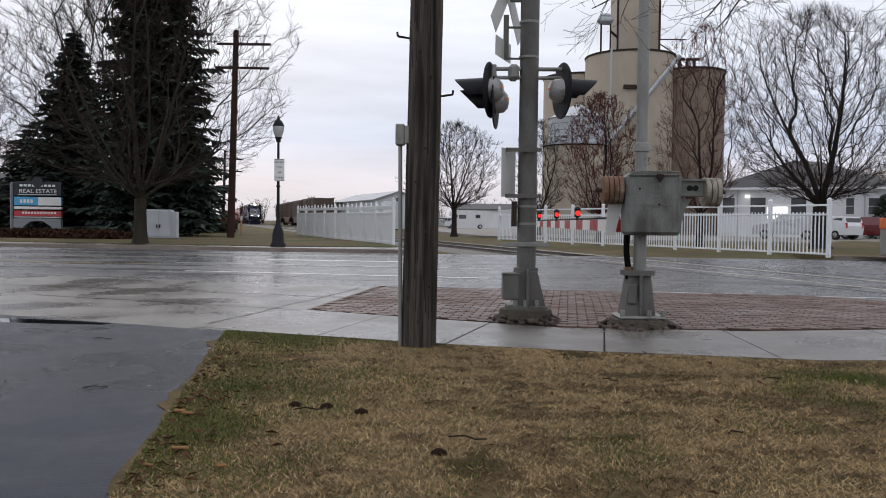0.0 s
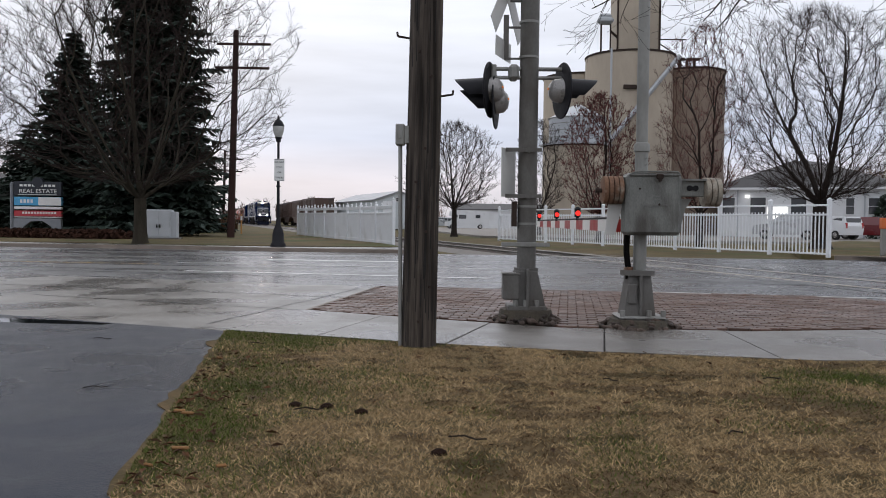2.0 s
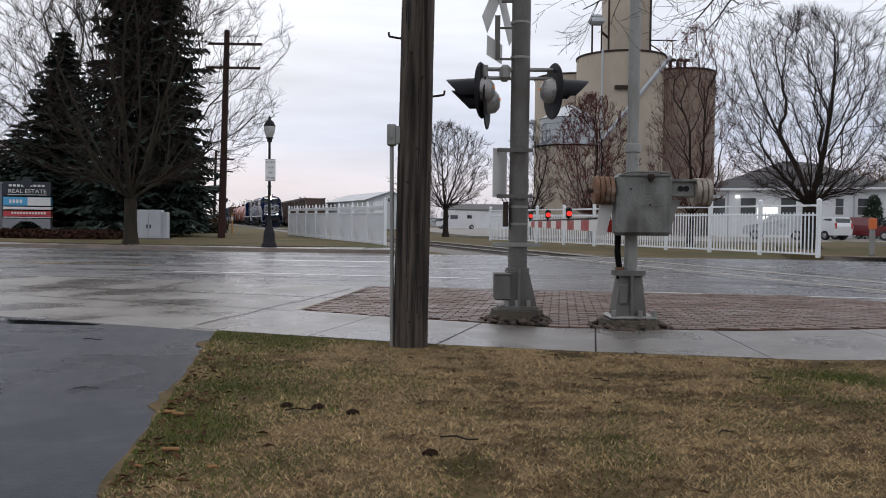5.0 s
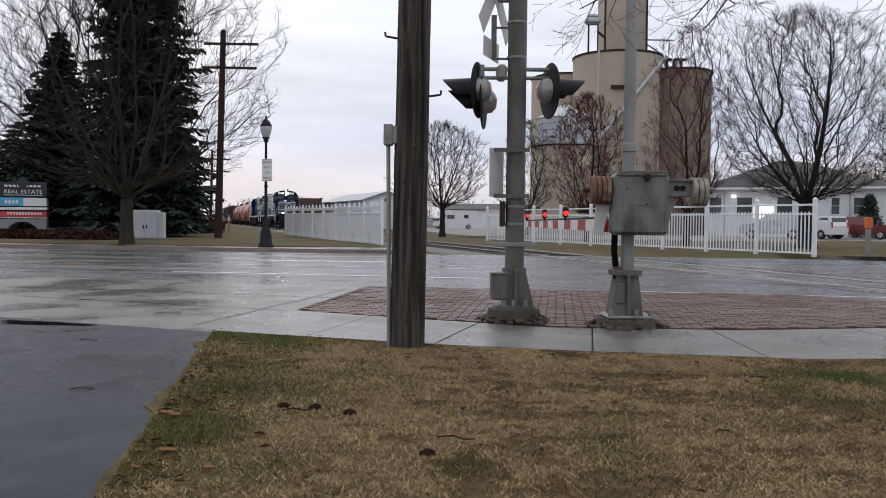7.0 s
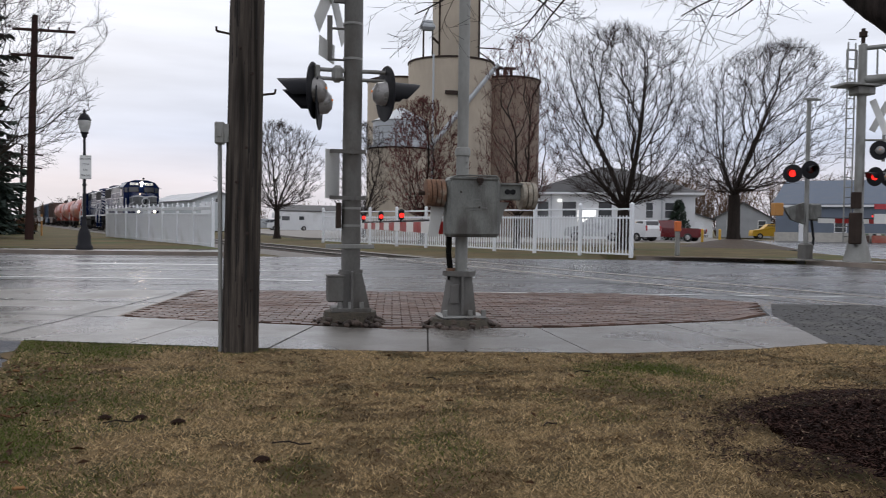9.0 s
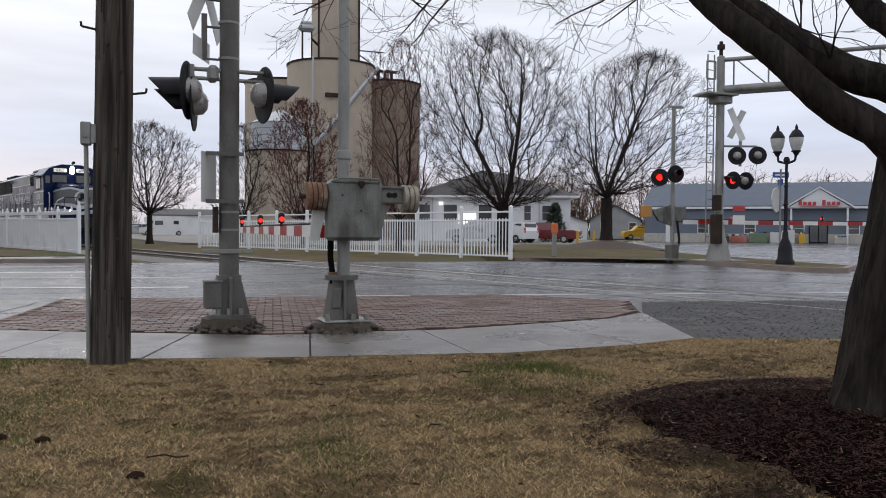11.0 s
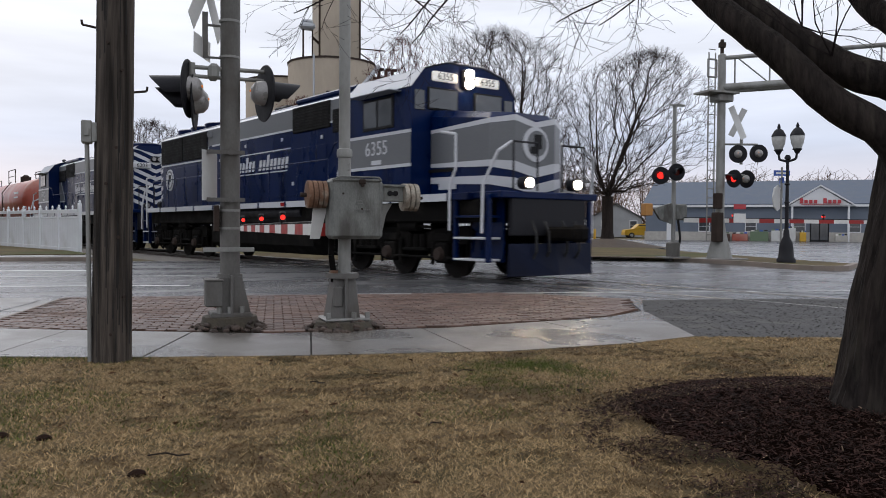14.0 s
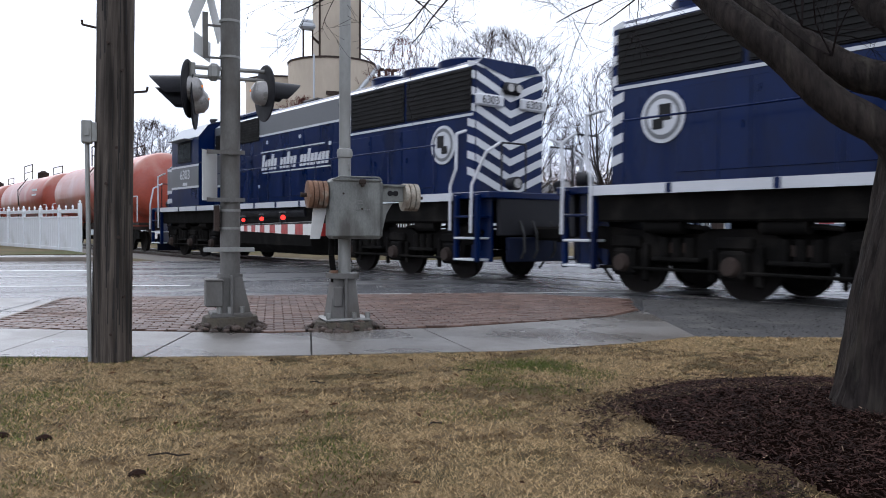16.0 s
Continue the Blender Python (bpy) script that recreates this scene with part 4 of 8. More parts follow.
        part("emblem_shape", Build().box((-20.24, y + s * 0.046, 2.92), (0.24, 0.012, 0.26), None, 0.004).box((-20.38, y + s * 0.046, 2.74), (0.2, 0.012, 0.16)), BLACK_MATT, em)
        # walkway railing
        rl = [(-6.0, s * 1.5, 3.25), (-6.6, s * 1.5, 3.15), (-6.9, s * 1.5, 2.78), (-20.7, s * 1.5, 2.78)]
        hr = part("walkway_railing", handrail(rl, 0.018), LOCO_BLUE, root)
        for k in range(9):
            part("stanchion", Build().cyl((-6.9 - k * 1.72, s * 1.5, 1.78), (-6.9 - k * 1.72, s * 1.5, 2.78), 0.018, n=6), LOCO_BLUE, hr)
    # roof gear
    for x, w in ((-20.0, 1.5), (-18.6, 1.5), (-17.2, 1.5)):
        part("radiator_fan", Build().lathe([(0.72, 0), (0.74, 0.16), (0.68, 0.20), (0.30, 0.17), (0.1, 0.20)], (x, 0, 4.60), 24), LOCO_BLUE, root, smooth=True)
    part("dynamic_brake", Build().box((-8.4, 0, 4.66), (3.4, 1.6, 0.16), None, 0.05), LOCO_BLUE, root)
    part("exhaust_stack", Build().box((-12.2, 0, 4.72), (0.9, 0.5, 0.26), None, 0.05), BLACK_MATT, root)
    for s in (-1, 1):
        part("bell_box", Build().cyl((-16.3, s * 0.9, 4.25), (-16.0, s * 1.04, 4.25), 0.12, n=12), LOCO_GREY, root)
    # striped rear end, chevrons falling to the middle
    ew = part("rear_wall", Build().box((-21.360, 0, 3.10), (0.03, 2 * HW - 0.02, 2.64)), LOCO_BLUE, root)
    for k in range(8):
        z = 1.86 + k * 0.34
        for s in (-1, 1):
            st = Build().add([(-21.382, 0, z - 0.16), (-21.382, s * (HW - 0.01), z + 0.24), (-21.382, s * (HW - 0.01), min(4.42, z + 0.40)), (-21.382, 0, z)], [(0, 1, 2, 3)])
            part("stripe", st, LOCO_WHITE, ew)
            part("stripe", Build().add([(-21.370, s * (HW + 0.012), z + 0.24), (-21.120, s * (HW + 0.012), z + 0.32), (-21.120, s * (HW + 0.012), min(4.44, z + 0.48)), (-21.370, s * (HW + 0.012), min(4.42, z + 0.40))], [(0, 1, 2, 3)]), LOCO_WHITE, ew)
    for s in (-1, 1):
        nb = part("number_board", Build().box((-21.420, s * 0.62, 3.72), (0.08, 0.78, 0.26), None, 0.04), LOCO_WHITE, root)
        words("number", number, 0.24, SIGN_INK, nb, pose(-21.466, s * 0.62, 3.72, 90, 0, -90))
    hl = part("headlight", Build().box((-21.430, 0, 4.02), (0.18, 0.52, 0.26), None, 0.08), BLACK, root)
    for s in (-1, 1):
        part("lens", Build().cyl((-21.520, s * 0.12, 4.02), (-21.535, s * 0.12, 4.02), 0.085, n=14), LENS_GREY, hl)
    return root


def tank_car(label):
    root = thing("tank_car", label, "tank car", group="freight cars of the train")
    L = 16.6
    for x in (-2.4, -L + 2.4):
        bogie2(root, x)
    t = Build()
    m = Matrix.Translation((-0.9, 0, 2.75)) @ Matrix.Rotation(radians(-90), 4, "Y")
    LT = L - 1.8
    prof = [(0.05, 0)] + [(1.5 * math.sin(a), 0.5 * (1 - math.cos(a))) for a in (0.3, 0.6, 0.9, 1.2, math.pi / 2)]
    prof += [(1.5, LT - z) for r, z in [(0, 0.5)]] + [(r, LT - z) for r, z in prof[::-1][1:]]
    t.lathe(prof, (0, 0, 0), 40, m)
    tk = part("tank", t, TANK_RED, root, smooth=True)
    part("weld_band", Build().cyl((-L / 2 - 0.05, 0, 2.75), (-L / 2 + 0.05, 0, 2.75), 1.51, n=40, caps=False), RUST_DARK, tk)
    part("dome", Build().cyl((-L / 2, 0, 4.15), (-L / 2, 0, 4.62), 0.35, n=18).cyl((-L / 2, 0, 4.62), (-L / 2, 0, 4.75), 0.26, 0.12, 14), RUST_DARK, root)
    for s in (-1, 1):
        part("platform_railing", handrail([(-L / 2 - 1.3, s * 0.9, 4.1), (-L / 2 - 1.3, s * 0.9, 5.05), (-L / 2 + 1.3, s * 0.9, 5.05), (-L / 2 + 1.3, s * 0.9, 4.1)], 0.03), RUST_DARK, root)
        part("platform_railing", handrail([(-L / 2 - 1.3, s * 0.9, 4.6), (-L / 2 + 1.3, s * 0.9, 4.6)], 0.025), RUST_DARK, root)
        part("ladder", handrail([(-L / 2 + 0.3, s * 1.56, 1.3), (-L / 2 + 0.3, s * 1.6, 3.4), (-L / 2 + 0.3, s * 1.0, 4.2)], 0.03), RUST_DARK, root)
        part("data_panel", Build().box((-3.4, s * 1.47, 3.25), (1.5, 0.01, 0.12)).box((-3.4, s * 1.5, 2.95), (1.3, 0.01, 0.10)), LOCO_WHITE, root)
        for e in (-0.5, -L + 0.5):
            part("end_railing", handrail([(e, s * 1.4, 1.25), (e, s * 1.4, 2.3), (e - math.copysign(0.7, e + L / 2) * 1, s * 1.4, 2.3)], 0.025), LOCO_WHITE, root)
    part("sill", Build().box((-L / 2, 0, 1.05), (L - 0.6, 0.7, 0.35)).box((-0.9, 0, 1.15), (1.2, 2.8, 0.12)).box((-L + 0.9, 0, 1.15), (1.2, 2.8, 0.12)), RUST_DARK, root)
    for x in (-2.4, -L + 2.4):
        part("saddle", Build().box((x, 0, 1.35), (1.0, 2.3, 0.6)), TANK_RED, root)
    return root


def hopper_car(label, paint, group="freight cars of the train"):
    root = thing("hopper_car", label, "hopper car", group=group)
    L = 16.0
    for x in (-2.2, -L + 2.2):
        bogie2(root, x)
    b = Build()
    b.add([(x, s * 1.5, z) for s in (-1, 1) for x, z in ((-0.5, 4.5), (-0.5, 1.7), (-3.4, 1.4), (-4.2, 0.6), (-11.8, 0.6), (-12.6, 1.4), (-15.5, 1.7), (-15.5, 4.5))],
          [tuple(range(8)), tuple(range(15, 7, -1))] + [(i, 8 + i, 8 + (i + 1) % 8, (i + 1) % 8) for i in range(8)])
    part("body", b, paint, root)
    for s in (-1, 1):
        for k in range(9):
            part("rib", Build().box((-1.2 - k * 1.7, s * 1.55, 3.0), (0.14, 0.1, 2.6)), paint, root)
        part("top_rail", Build().box((-L / 2, s * 1.53, 4.5), (15.1, 0.14, 0.16)), paint, root)
    part("sill", Build().box((-L / 2, 0, 1.0), (L - 0.4, 0.6, 0.3)), RUST_DARK, root)
    return root


def shorten(root, f):
    """Closes the long hood of a unit up: places along it go to f(x), small parts stay as they are."""
    for o in root.children_recursive:
        if o.parent is root and o.name.startswith("bogie"):
            o.matrix_basis = pose(f(o.matrix_basis.translation.x), 0, 0)
            continue
        if o.type != "MESH" or "bogie" in (o.parent.name.split(".")[0], o.parent.parent.name.split(".")[0] if o.parent.parent else ""):
            continue
        t = o.matrix_basis.translation.copy()
        if abs(t.x) > 0.01:
            t.x = f(t.x)
            o.matrix_basis.translation = t
            continue
        xs = [v.co.x for v in o.data.vertices]
        lo, hi = min(xs), max(xs)
        if hi - lo < 1.7:
            d = f((lo + hi) / 2) - (lo + hi) / 2
            for v in o.data.vertices:
                v.co.x += d
        else:
            for v in o.data.vertices:
                v.co.x = f(v.co.x)


HEADING = math.degrees(math.atan2(-TU.y, -TU.x))
RUN = [(0, 171.6), (2, 147.6), (4, 123.4), (6, 99.2), (7, 86.9), (8, 74.5), (9, 62.0), (10, 49.3), (11, 36.6), (12, 23.8), (12.5, 17.6), (13, 11.6), (14, -0.4), (14.5, -6.4), (15, -12.25), (16, -23.7)]


def front_at(t):
    """How far along the track the leading unit's front face lies at t seconds."""
    return float(np.interp(t, [k[0] for k in RUN], [k[1] for k in RUN])) - 3.2


UNITS = []  # thing, distance behind the front face, turn, length

lead = loco("6355", "blue and grey diesel locomotive with lit headlights leading the train")
UNITS.append((lead, 0.0, 0))
second = loco("6303", "blue diesel locomotive running backwards with white chevron stripes")
shorten(second, lambda x: x if x > -8 else (-8 + (x + 8) * 0.82 if x > -15.5 else x + 1.35))
UNITS.append((second, 45.05, 180))
behind = 45.9
for k in range(3):
    c = tank_car("faded red tank car with a top railing")
    UNITS.append((c, behind, 0))
    behind += 17.4
for lab, paint in (("dark brown ribbed hopper car", HOPPER_BR), ("dull blue ribbed hopper car", HOPPER_BL), ("dark brown ribbed hopper car", HOPPER_BR), ("pale grey hopper car", HOPPER_GR), ("dark brown ribbed hopper car", HOPPER_BR), ("dark brown ribbed hopper car", HOPPER_BR)):
    UNITS.append((hopper_car(lab, paint), behind, 0))
    behind += 16.7

siding = track_run("siding_track", 6.4, 100, 300, 0.012, "siding track beside the main track")
for k in range(4):
    p = on_track(108 + k * 16.8, 6.4)
    h = hopper_car("dark brown ribbed hopper car parked on the siding", HOPPER_BR, "parked hopper cars")
    h.matrix_basis = pose(p.x, p.y, 0.0, 0, 0, HEADING)


# ---- the near wooden pole ----
def rough_pole(r0, r1, h, lean, seed, material, name, label):
    root = thing(name, label, "utility pole")
    rr = random.Random(seed)
    b = Build()
    n, rings = 22, 26
    prof = [1 + rr.uniform(-0.035, 0.02) for _ in range(n)]
    for j in range(rings + 1):
        t = j / rings
        r = r0 + (r1 - r0) * t
        for i in range(n):
            a = 2 * math.pi * i / n
            k = prof[i] * (1 + rr.uniform(-0.008, 0.008))
            b.v.append((lean * t + r * k * math.cos(a), r * k * math.sin(a), h * t - 0.1))
    b.f.extend([(j * n + i, j * n + (i + 1) % n, (j + 1) * n + (i + 1) % n, (j + 1) * n + i) for j in range(rings) for i in range(n)])
    b.f.append(tuple(range(rings * n, rings * n + n)))
    part("shaft", b, material, root, smooth=True)
    return root


pole = rough_pole(0.148, 0.112, 9.0, 0.13, 4, POLE_WOOD, "utility_pole", "old weathered wooden utility pole on the lawn edge")
pole.matrix_basis = pose(-0.18, 6.68, 0.02)
for s, z in ((-1, 2.53), (1, 2.06), (1, 3.02), (-1, 3.5), (1, 4.0)):
    x0 = s * 0.12 + 0.13 * z / 9
    part("climbing_peg", Build().tube([(x0, 0, z), (x0 + s * 0.11, -0.01, z + 0.015), (x0 + s * 0.115, -0.01, z + 0.05)], 0.009, 6), RUST_DARK, pole)
part("meter_box", Build().box((-0.165, -0.02, 1.74), (0.075, 0.12, 0.17), None, 0.008).box((-0.165, -0.085, 1.74), (0.03, 0.02, 0.06)).box((-0.115, -0.02, 1.74), (0.04, 0.1, 0.14)), GALV, pole, "small grey junction box")
part("conduit", Build().tube([(-0.165, -0.02, 1.66), (-0.158, -0.02, 0.9), (-0.15, -0.02, -0.05)], 0.017, 10), GALV, pole, "thin grey conduit pipe")
for z, a in ((0.22, -1.6), (0.95, -1.3), (1.35, -1.9), (1.62, -1.45), (2.2, -1.2), (2.4, -1.9), (0.5, -1.0), (1.15, -1.75)):
    r = 0.146 - 0.004 * z
    c = Vector((0.0145 * z + r * math.cos(a), r * math.sin(a), z))
    part("bolt", Build().cyl(c, c + Vector((math.cos(a), math.sin(a), 0)) * 0.018, 0.012, n=8), RUST_DARK, pole)
b = Build()
rr = random.Random(9)
for k in range(80):
    a, z = rr.uniform(-2.9, -0.2), rr.uniform(0.02, 3.2)
    r = 0.149 - 0.004 * z
    w, L = rr.uniform(0.003, 0.006), rr.uniform(0.15, 0.7)
    c = Vector((0.0145 * z + r * math.cos(a), r * math.sin(a), z))
    t = Vector((-math.sin(a), math.cos(a), 0)) * w
    b.add([c - t, c + t, c + t * 0.3 + Vector((0.0145 * L, 0, L)), c - t * 0.3 + Vector((0.0145 * L, 0, L))], [(0, 1, 2, 3)])
part("crack", b, mat("wood_crack", (0.012, 0.010, 0.009), 0.9, bump=0), pole)


# ---- the near crossing signal mast ----
def flasher(parent, c, n, two=False, lit=None):
    """A round black signal head at c facing n, with a visor and a grey back housing."""
    c, n = Vector(c), Vector(n).normalized()
    m = Matrix.Translation(c) @ n.to_track_quat("Z", "Y").to_matrix().to_4x4()
    hd = part("signal_head", Build().lathe([(0.10, -0.012), (0.285, -0.008), (0.29, 0.0), (0.285, 0.008), (0.12, 0.012)], (0, 0, 0), 30, m), BLACK, parent, smooth=True)
    part("housing", Build().lathe([(0.02, -0.14), (0.07, -0.13), (0.115, -0.09), (0.13, -0.012), (0.05, -0.01)], (0, 0, 0), 24, m), LENS_GREY, hd, "grey rounded back housing", smooth=True)
    part("peep_lens", Build().lathe([(0.003, -0.149), (0.012, -0.147), (0.014, -0.135), (0.01, -0.13)], (0.03, 0.02, 0), 12, m), AMBER_LIT, hd, "small lit amber peep lens")
    part("lens", Build().lathe([(0.03, 0.045), (0.09, 0.03), (0.11, 0.012), (0.02, 0.012)], (0, 0, 0), 24, m), lit or LENS_DARK, hd, smooth=True)
    v = Build()
    k = 16
    up = m.to_3x3().inverted() @ Vector((0, 0, 1))
    a0 = math.atan2(up.y, up.x)
    for i in range(k + 1):
        a = a0 + radians(-115 + 230 * i / k)
        d = 0.38 * (0.34 + 0.66 * max(0.0, math.cos(a - a0) * 0.5 + 0.5))
        v.v += [tuple(m @ Vector((0.125 * math.cos(a), 0.125 * math.sin(a), 0.0))), tuple(m @ Vector((0.12 * math.cos(a), 0.12 * math.sin(a), d))),
                tuple(m @ Vector((0.131 * math.cos(a), 0.131 * math.sin(a), 0.0))), tuple(m @ Vector((0.126 * math.cos(a), 0.126 * math.sin(a), d)))]
    for i in range(k):
        p, q = 4 * i, 4 * i + 4
        v.f += [(p, p + 1, q + 1, q), (p + 2, q + 2, q + 3, p + 3), (p + 1, p + 3, q + 3, q + 1)]
    part("visor", v, BLACK, hd, smooth=True)
    return hd


def rubble_skirt(parent, r0, r1, h, seed, n=90):
    rr = random.Random(seed)
    for k in range(n):
        a = rr.uniform(0, 2 * math.pi)
        t = rr.random()
        r = r0 + (r1 - r0) * t
        s = rr.uniform(0.02, 0.045)
        bb = Build().box((0, 0, 0), (s * 2, s * 1.5, s), None, s * 0.3)
        ob = part("stone", bb, STONE, parent)
        ob.matrix_basis = pose(r * math.cos(a), r * math.sin(a), h * (1 - t) * rr.uniform(0.2, 1.0), rr.uniform(-30, 30), rr.uniform(-30, 30), rr.uniform(0, 180))


mast = thing("crossing_signal", "grey crossing signal mast seen from behind on the brick apron", "crossing signal", pose(0.89, 8.44, 0.02))
part("mast", Build().cyl((0, 0, 0.5), (0.01, 0, 5.2), 0.099, 0.096, 28), ALU, mast, smooth=True)
bs = Build()
bs.add([(x, y, z) for y in (-0.14, 0.14) for x, z in ((-0.12, 0.17), (-0.12, 0.53), (0.105, 0.53), (0.19, 0.17))], [(0, 3, 2, 1), (4, 5, 6, 7), (0, 1, 5, 4), (1, 2, 6, 5), (2, 3, 7, 6), (3, 0, 4, 7)])
bs.box((0.0, -0.16, 0.35), (0.035, 0.05, 0.40), None, 0.008).box((0.0, 0, 0.15), (0.40, 0.36, 0.05), None, 0.01)
part("base_casting", bs, ALU, mast)
part("terminal_box", Build().box((-0.17, -0.10, 0.37), (0.17, 0.20, 0.26), None, 0.012).box((-0.17, -0.10, 0.505), (0.18, 0.21, 0.02), None, 0.005), ALU, mast, "dull square terminal box")
for x in (-0.12, -0.02, 0.1):
    part("bolt", Build().cyl((x, -0.16, 0.17), (x, -0.16, 0.235), 0.025, n=6), GALV, mast)
part("pinnacle_collar", Build().cyl((0, 0, 0.52), (0, 0, 0.56), 0.125, n=24), ALU, mast)
part("footing", Build().lathe([(0.30, -0.02), (0.27, 0.13), (0.05, 0.14)], (0, 0, 0), 24), mat("mossy_footing", (0.06, 0.05, 0.035), 0.95, var=0.5, scale=14, bump=1.0), mast)
rubble_skirt(mast, 0.20, 0.37, 0.13, 3, 120)
for z in (2.74, 3.10, 1.20, 1.02):
    part("band_clamp", Build().cyl((0, 0, z - 0.012), (0, 0, z + 0.012), 0.104, n=24), GALV, mast, smooth=True)
part("crossbar", Build().cyl((-0.40, -0.02, 2.62), (0.36, -0.02, 2.62), 0.022, n=10).cyl((-0.40, -0.02, 2.53), (0.36, -0.02, 2.53), 0.020, n=10).box((-0.16, -0.02, 2.58), (0.11, 0.16, 0.16), None, 0.03), GALV, mast)
for s in (-1, 1):
    part("elbow", Build().cyl((s * 0.37, -0.02, 2.50), (s * 0.37, -0.02, 2.66), 0.035, n=12).cyl((s * 0.37, -0.02, 2.55), (s * 0.36, -0.02, 2.38), 0.03, n=10), GALV, mast, smooth=True)
flasher(mast, (-0.40, -0.02, 2.40), (-0.955, 0.30, 0.0))
flasher(mast, (-0.335, 0.10, 2.30), (-0.98, 0.18, 0.0))
flasher(mast, (0.345, -0.02, 2.40), (0.98, 0.20, 0.0))
cb = part("crossbuck", Build().box((0, 0, 0), (1.20, 0.006, 0.20), Matrix.Translation((-0.22, 0.03, 3.45)) @ Matrix.Rotation(radians(66), 4, "Z") @ Matrix.Rotation(radians(48), 4, "Y")), SIGN_BACK, mast, "bare metal back of a crossbuck")
part("crossbuck_board", Build().box((0, 0.012, 0), (1.20, 0.006, 0.20), Matrix.Translation((-0.22, 0.03, 3.45)) @ Matrix.Rotation(radians(66), 4, "Z") @ Matrix.Rotation(radians(-48), 4, "Y")), SIGN_BACK, cb)
part("sign_bracket", Build().box((-0.13, 0, 3.05), (0.22, 0.02, 0.02)).box((-0.13, 0, 2.73), (0.24, 0.02, 0.02)).box((-0.1, 0, 3.34), (0.2, 0.05, 0.05)).box((-0.24, 0, 2.95), (0.055, 0.012, 0.46)), ALU, mast)
part("track_plate", Build().box((0, 0, 0), (0.42, 0.006, 0.20), Matrix.Translation((-0.27, -0.02, 2.82)) @ Matrix.Rotation(radians(64), 4, "Z") @ Matrix.Rotation(radians(3), 4, "Y")), SIGN_BACK, mast, "small bare metal plate seen from behind")
part("sign_plate", Build().box((0, 0, 0), (0.36, 0.006, 0.50), Matrix.Translation((-0.20, -0.03, 1.545)) @ Matrix.Rotation(radians(62), 4, "Z")), SIGN_BACK, mast, "plain metal back of a sign plate")
for z in (1.78, 1.305):
    part("plate_bracket", Build().box((-0.05, -0.11, z), (0.37, 0.02, 0.04)).cyl((0, -0.13, z), (0, -0.1, z), 0.03, n=10), ALU, mast)
part("small_plate", Build().box((-0.135, -0.03, 1.12), (0.05, 0.10, 0.26)), RUST_DARK, mast)
part("flat_bar", Build().box((-0.02, -0.11, 0.805), (0.50, 0.015, 0.045), None, 0.004).cyl((0, -0.13, 0.805), (0, -0.1, 0.805), 0.022, n=8), GALV, mast)

# ---- the near gate mast ----
gate = thing("crossing_gate", "lowered crossing gate mechanism with grey cast box on a mast", "crossing gate", pose(1.99, 8.08, 0.02))
part("mast", Build().cyl((0, 0, 0.5), (0, 0, 1.80), 0.065, n=24).cyl((0.0, 0, 1.78), (0.0, 0, 4.9), 0.058, 0.055, 24), GALV, gate, smooth=True)
part("collar", Build().lathe([(0.06, 1.74), (0.078, 1.75), (0.08, 1.80), (0.074, 1.83), (0.058, 1.84)], (0, 0, 0), 24), GALV, gate, smooth=True)
for z in (1.62, 1.68):
    part("bolt", Build().cyl((0.03, -0.075, z), (0.03, -0.06, z), 0.01, n=6), GALV, gate)
BX = 0.06
bx = Build().box((BX, -0.16, 1.22), (0.545, 0.24, 0.60), None, 0.035)
bx_ = part("mechanism_box", bx, CAST, gate, "weathered cast aluminium mechanism box", smooth=False)
part("lid_rim", Build().box((BX, -0.16, 1.505), (0.50, 0.27, 0.035), None, 0.014).tube([(BX - 0.25, -0.29, 1.50), (BX - 0.18, -0.29, 1.535), (BX + 0.22, -0.29, 1.535), (BX + 0.25, -0.29, 1.50)], 0.009, 6), CAST, bx_)
part("latch", Build().box((BX + 0.05, -0.295, 1.49), (0.07, 0.03, 0.05), None, 0.01).cyl((BX + 0.05, -0.31, 1.455), (BX + 0.05, -0.29, 1.455), 0.018, n=10), RUST_DARK, bx_)
em = Build().box((BX + 0.02, -0.283, 1.30), (0.055, 0.006, 0.012)).box((BX + 0.02, -0.283, 1.272), (0.075, 0.006, 0.01))
for k in range(12):
    em.box((BX - 0.075 + k * 0.018, -0.283, 1.215), (0.011, 0.006, 0.014))
for k in range(8):
    em.box((BX - 0.045 + k * 0.017, -0.283, 1.192), (0.010, 0.006, 0.009))
part("cast_lettering", em, mat("dark_cast_marks", (0.16, 0.16, 0.15), 0.6, 0.2, bump=0), bx_)
for x, z in ((BX - 0.14, 1.37), (BX + 0.05, 1.22)):
    part("bolt", Build().cyl((x, -0.287, z), (x, -0.28, z), 0.010, n=8), RUST_DARK, bx_)
for k in range(4):
    dr = Build().lathe([(0.10, 0.0), (0.137, 0.006), (0.137, 0.045), (0.10, 0.051)], (0, 0, 0), 26, Matrix.Translation((-0.22 - k * 0.049, -0.14, 1.36)) @ Matrix.Rotation(radians(-90), 4, "Y"))
    part("hub_ring", dr, RUST, gate, "rusty hub ring of the gate arm", smooth=True)
part("shaft_end", Build().cyl((-0.48, -0.14, 1.355), (-0.40, -0.14, 1.355), 0.022, n=10), RUST_DARK, gate)
rb = Build().box((0.455, -0.16, 1.385), (0.25, 0.03, 0.17), None, 0.01).box((0.455, -0.18, 1.465), (0.27, 0.06, 0.02))
part("side_bracket", rb, CAST, gate)
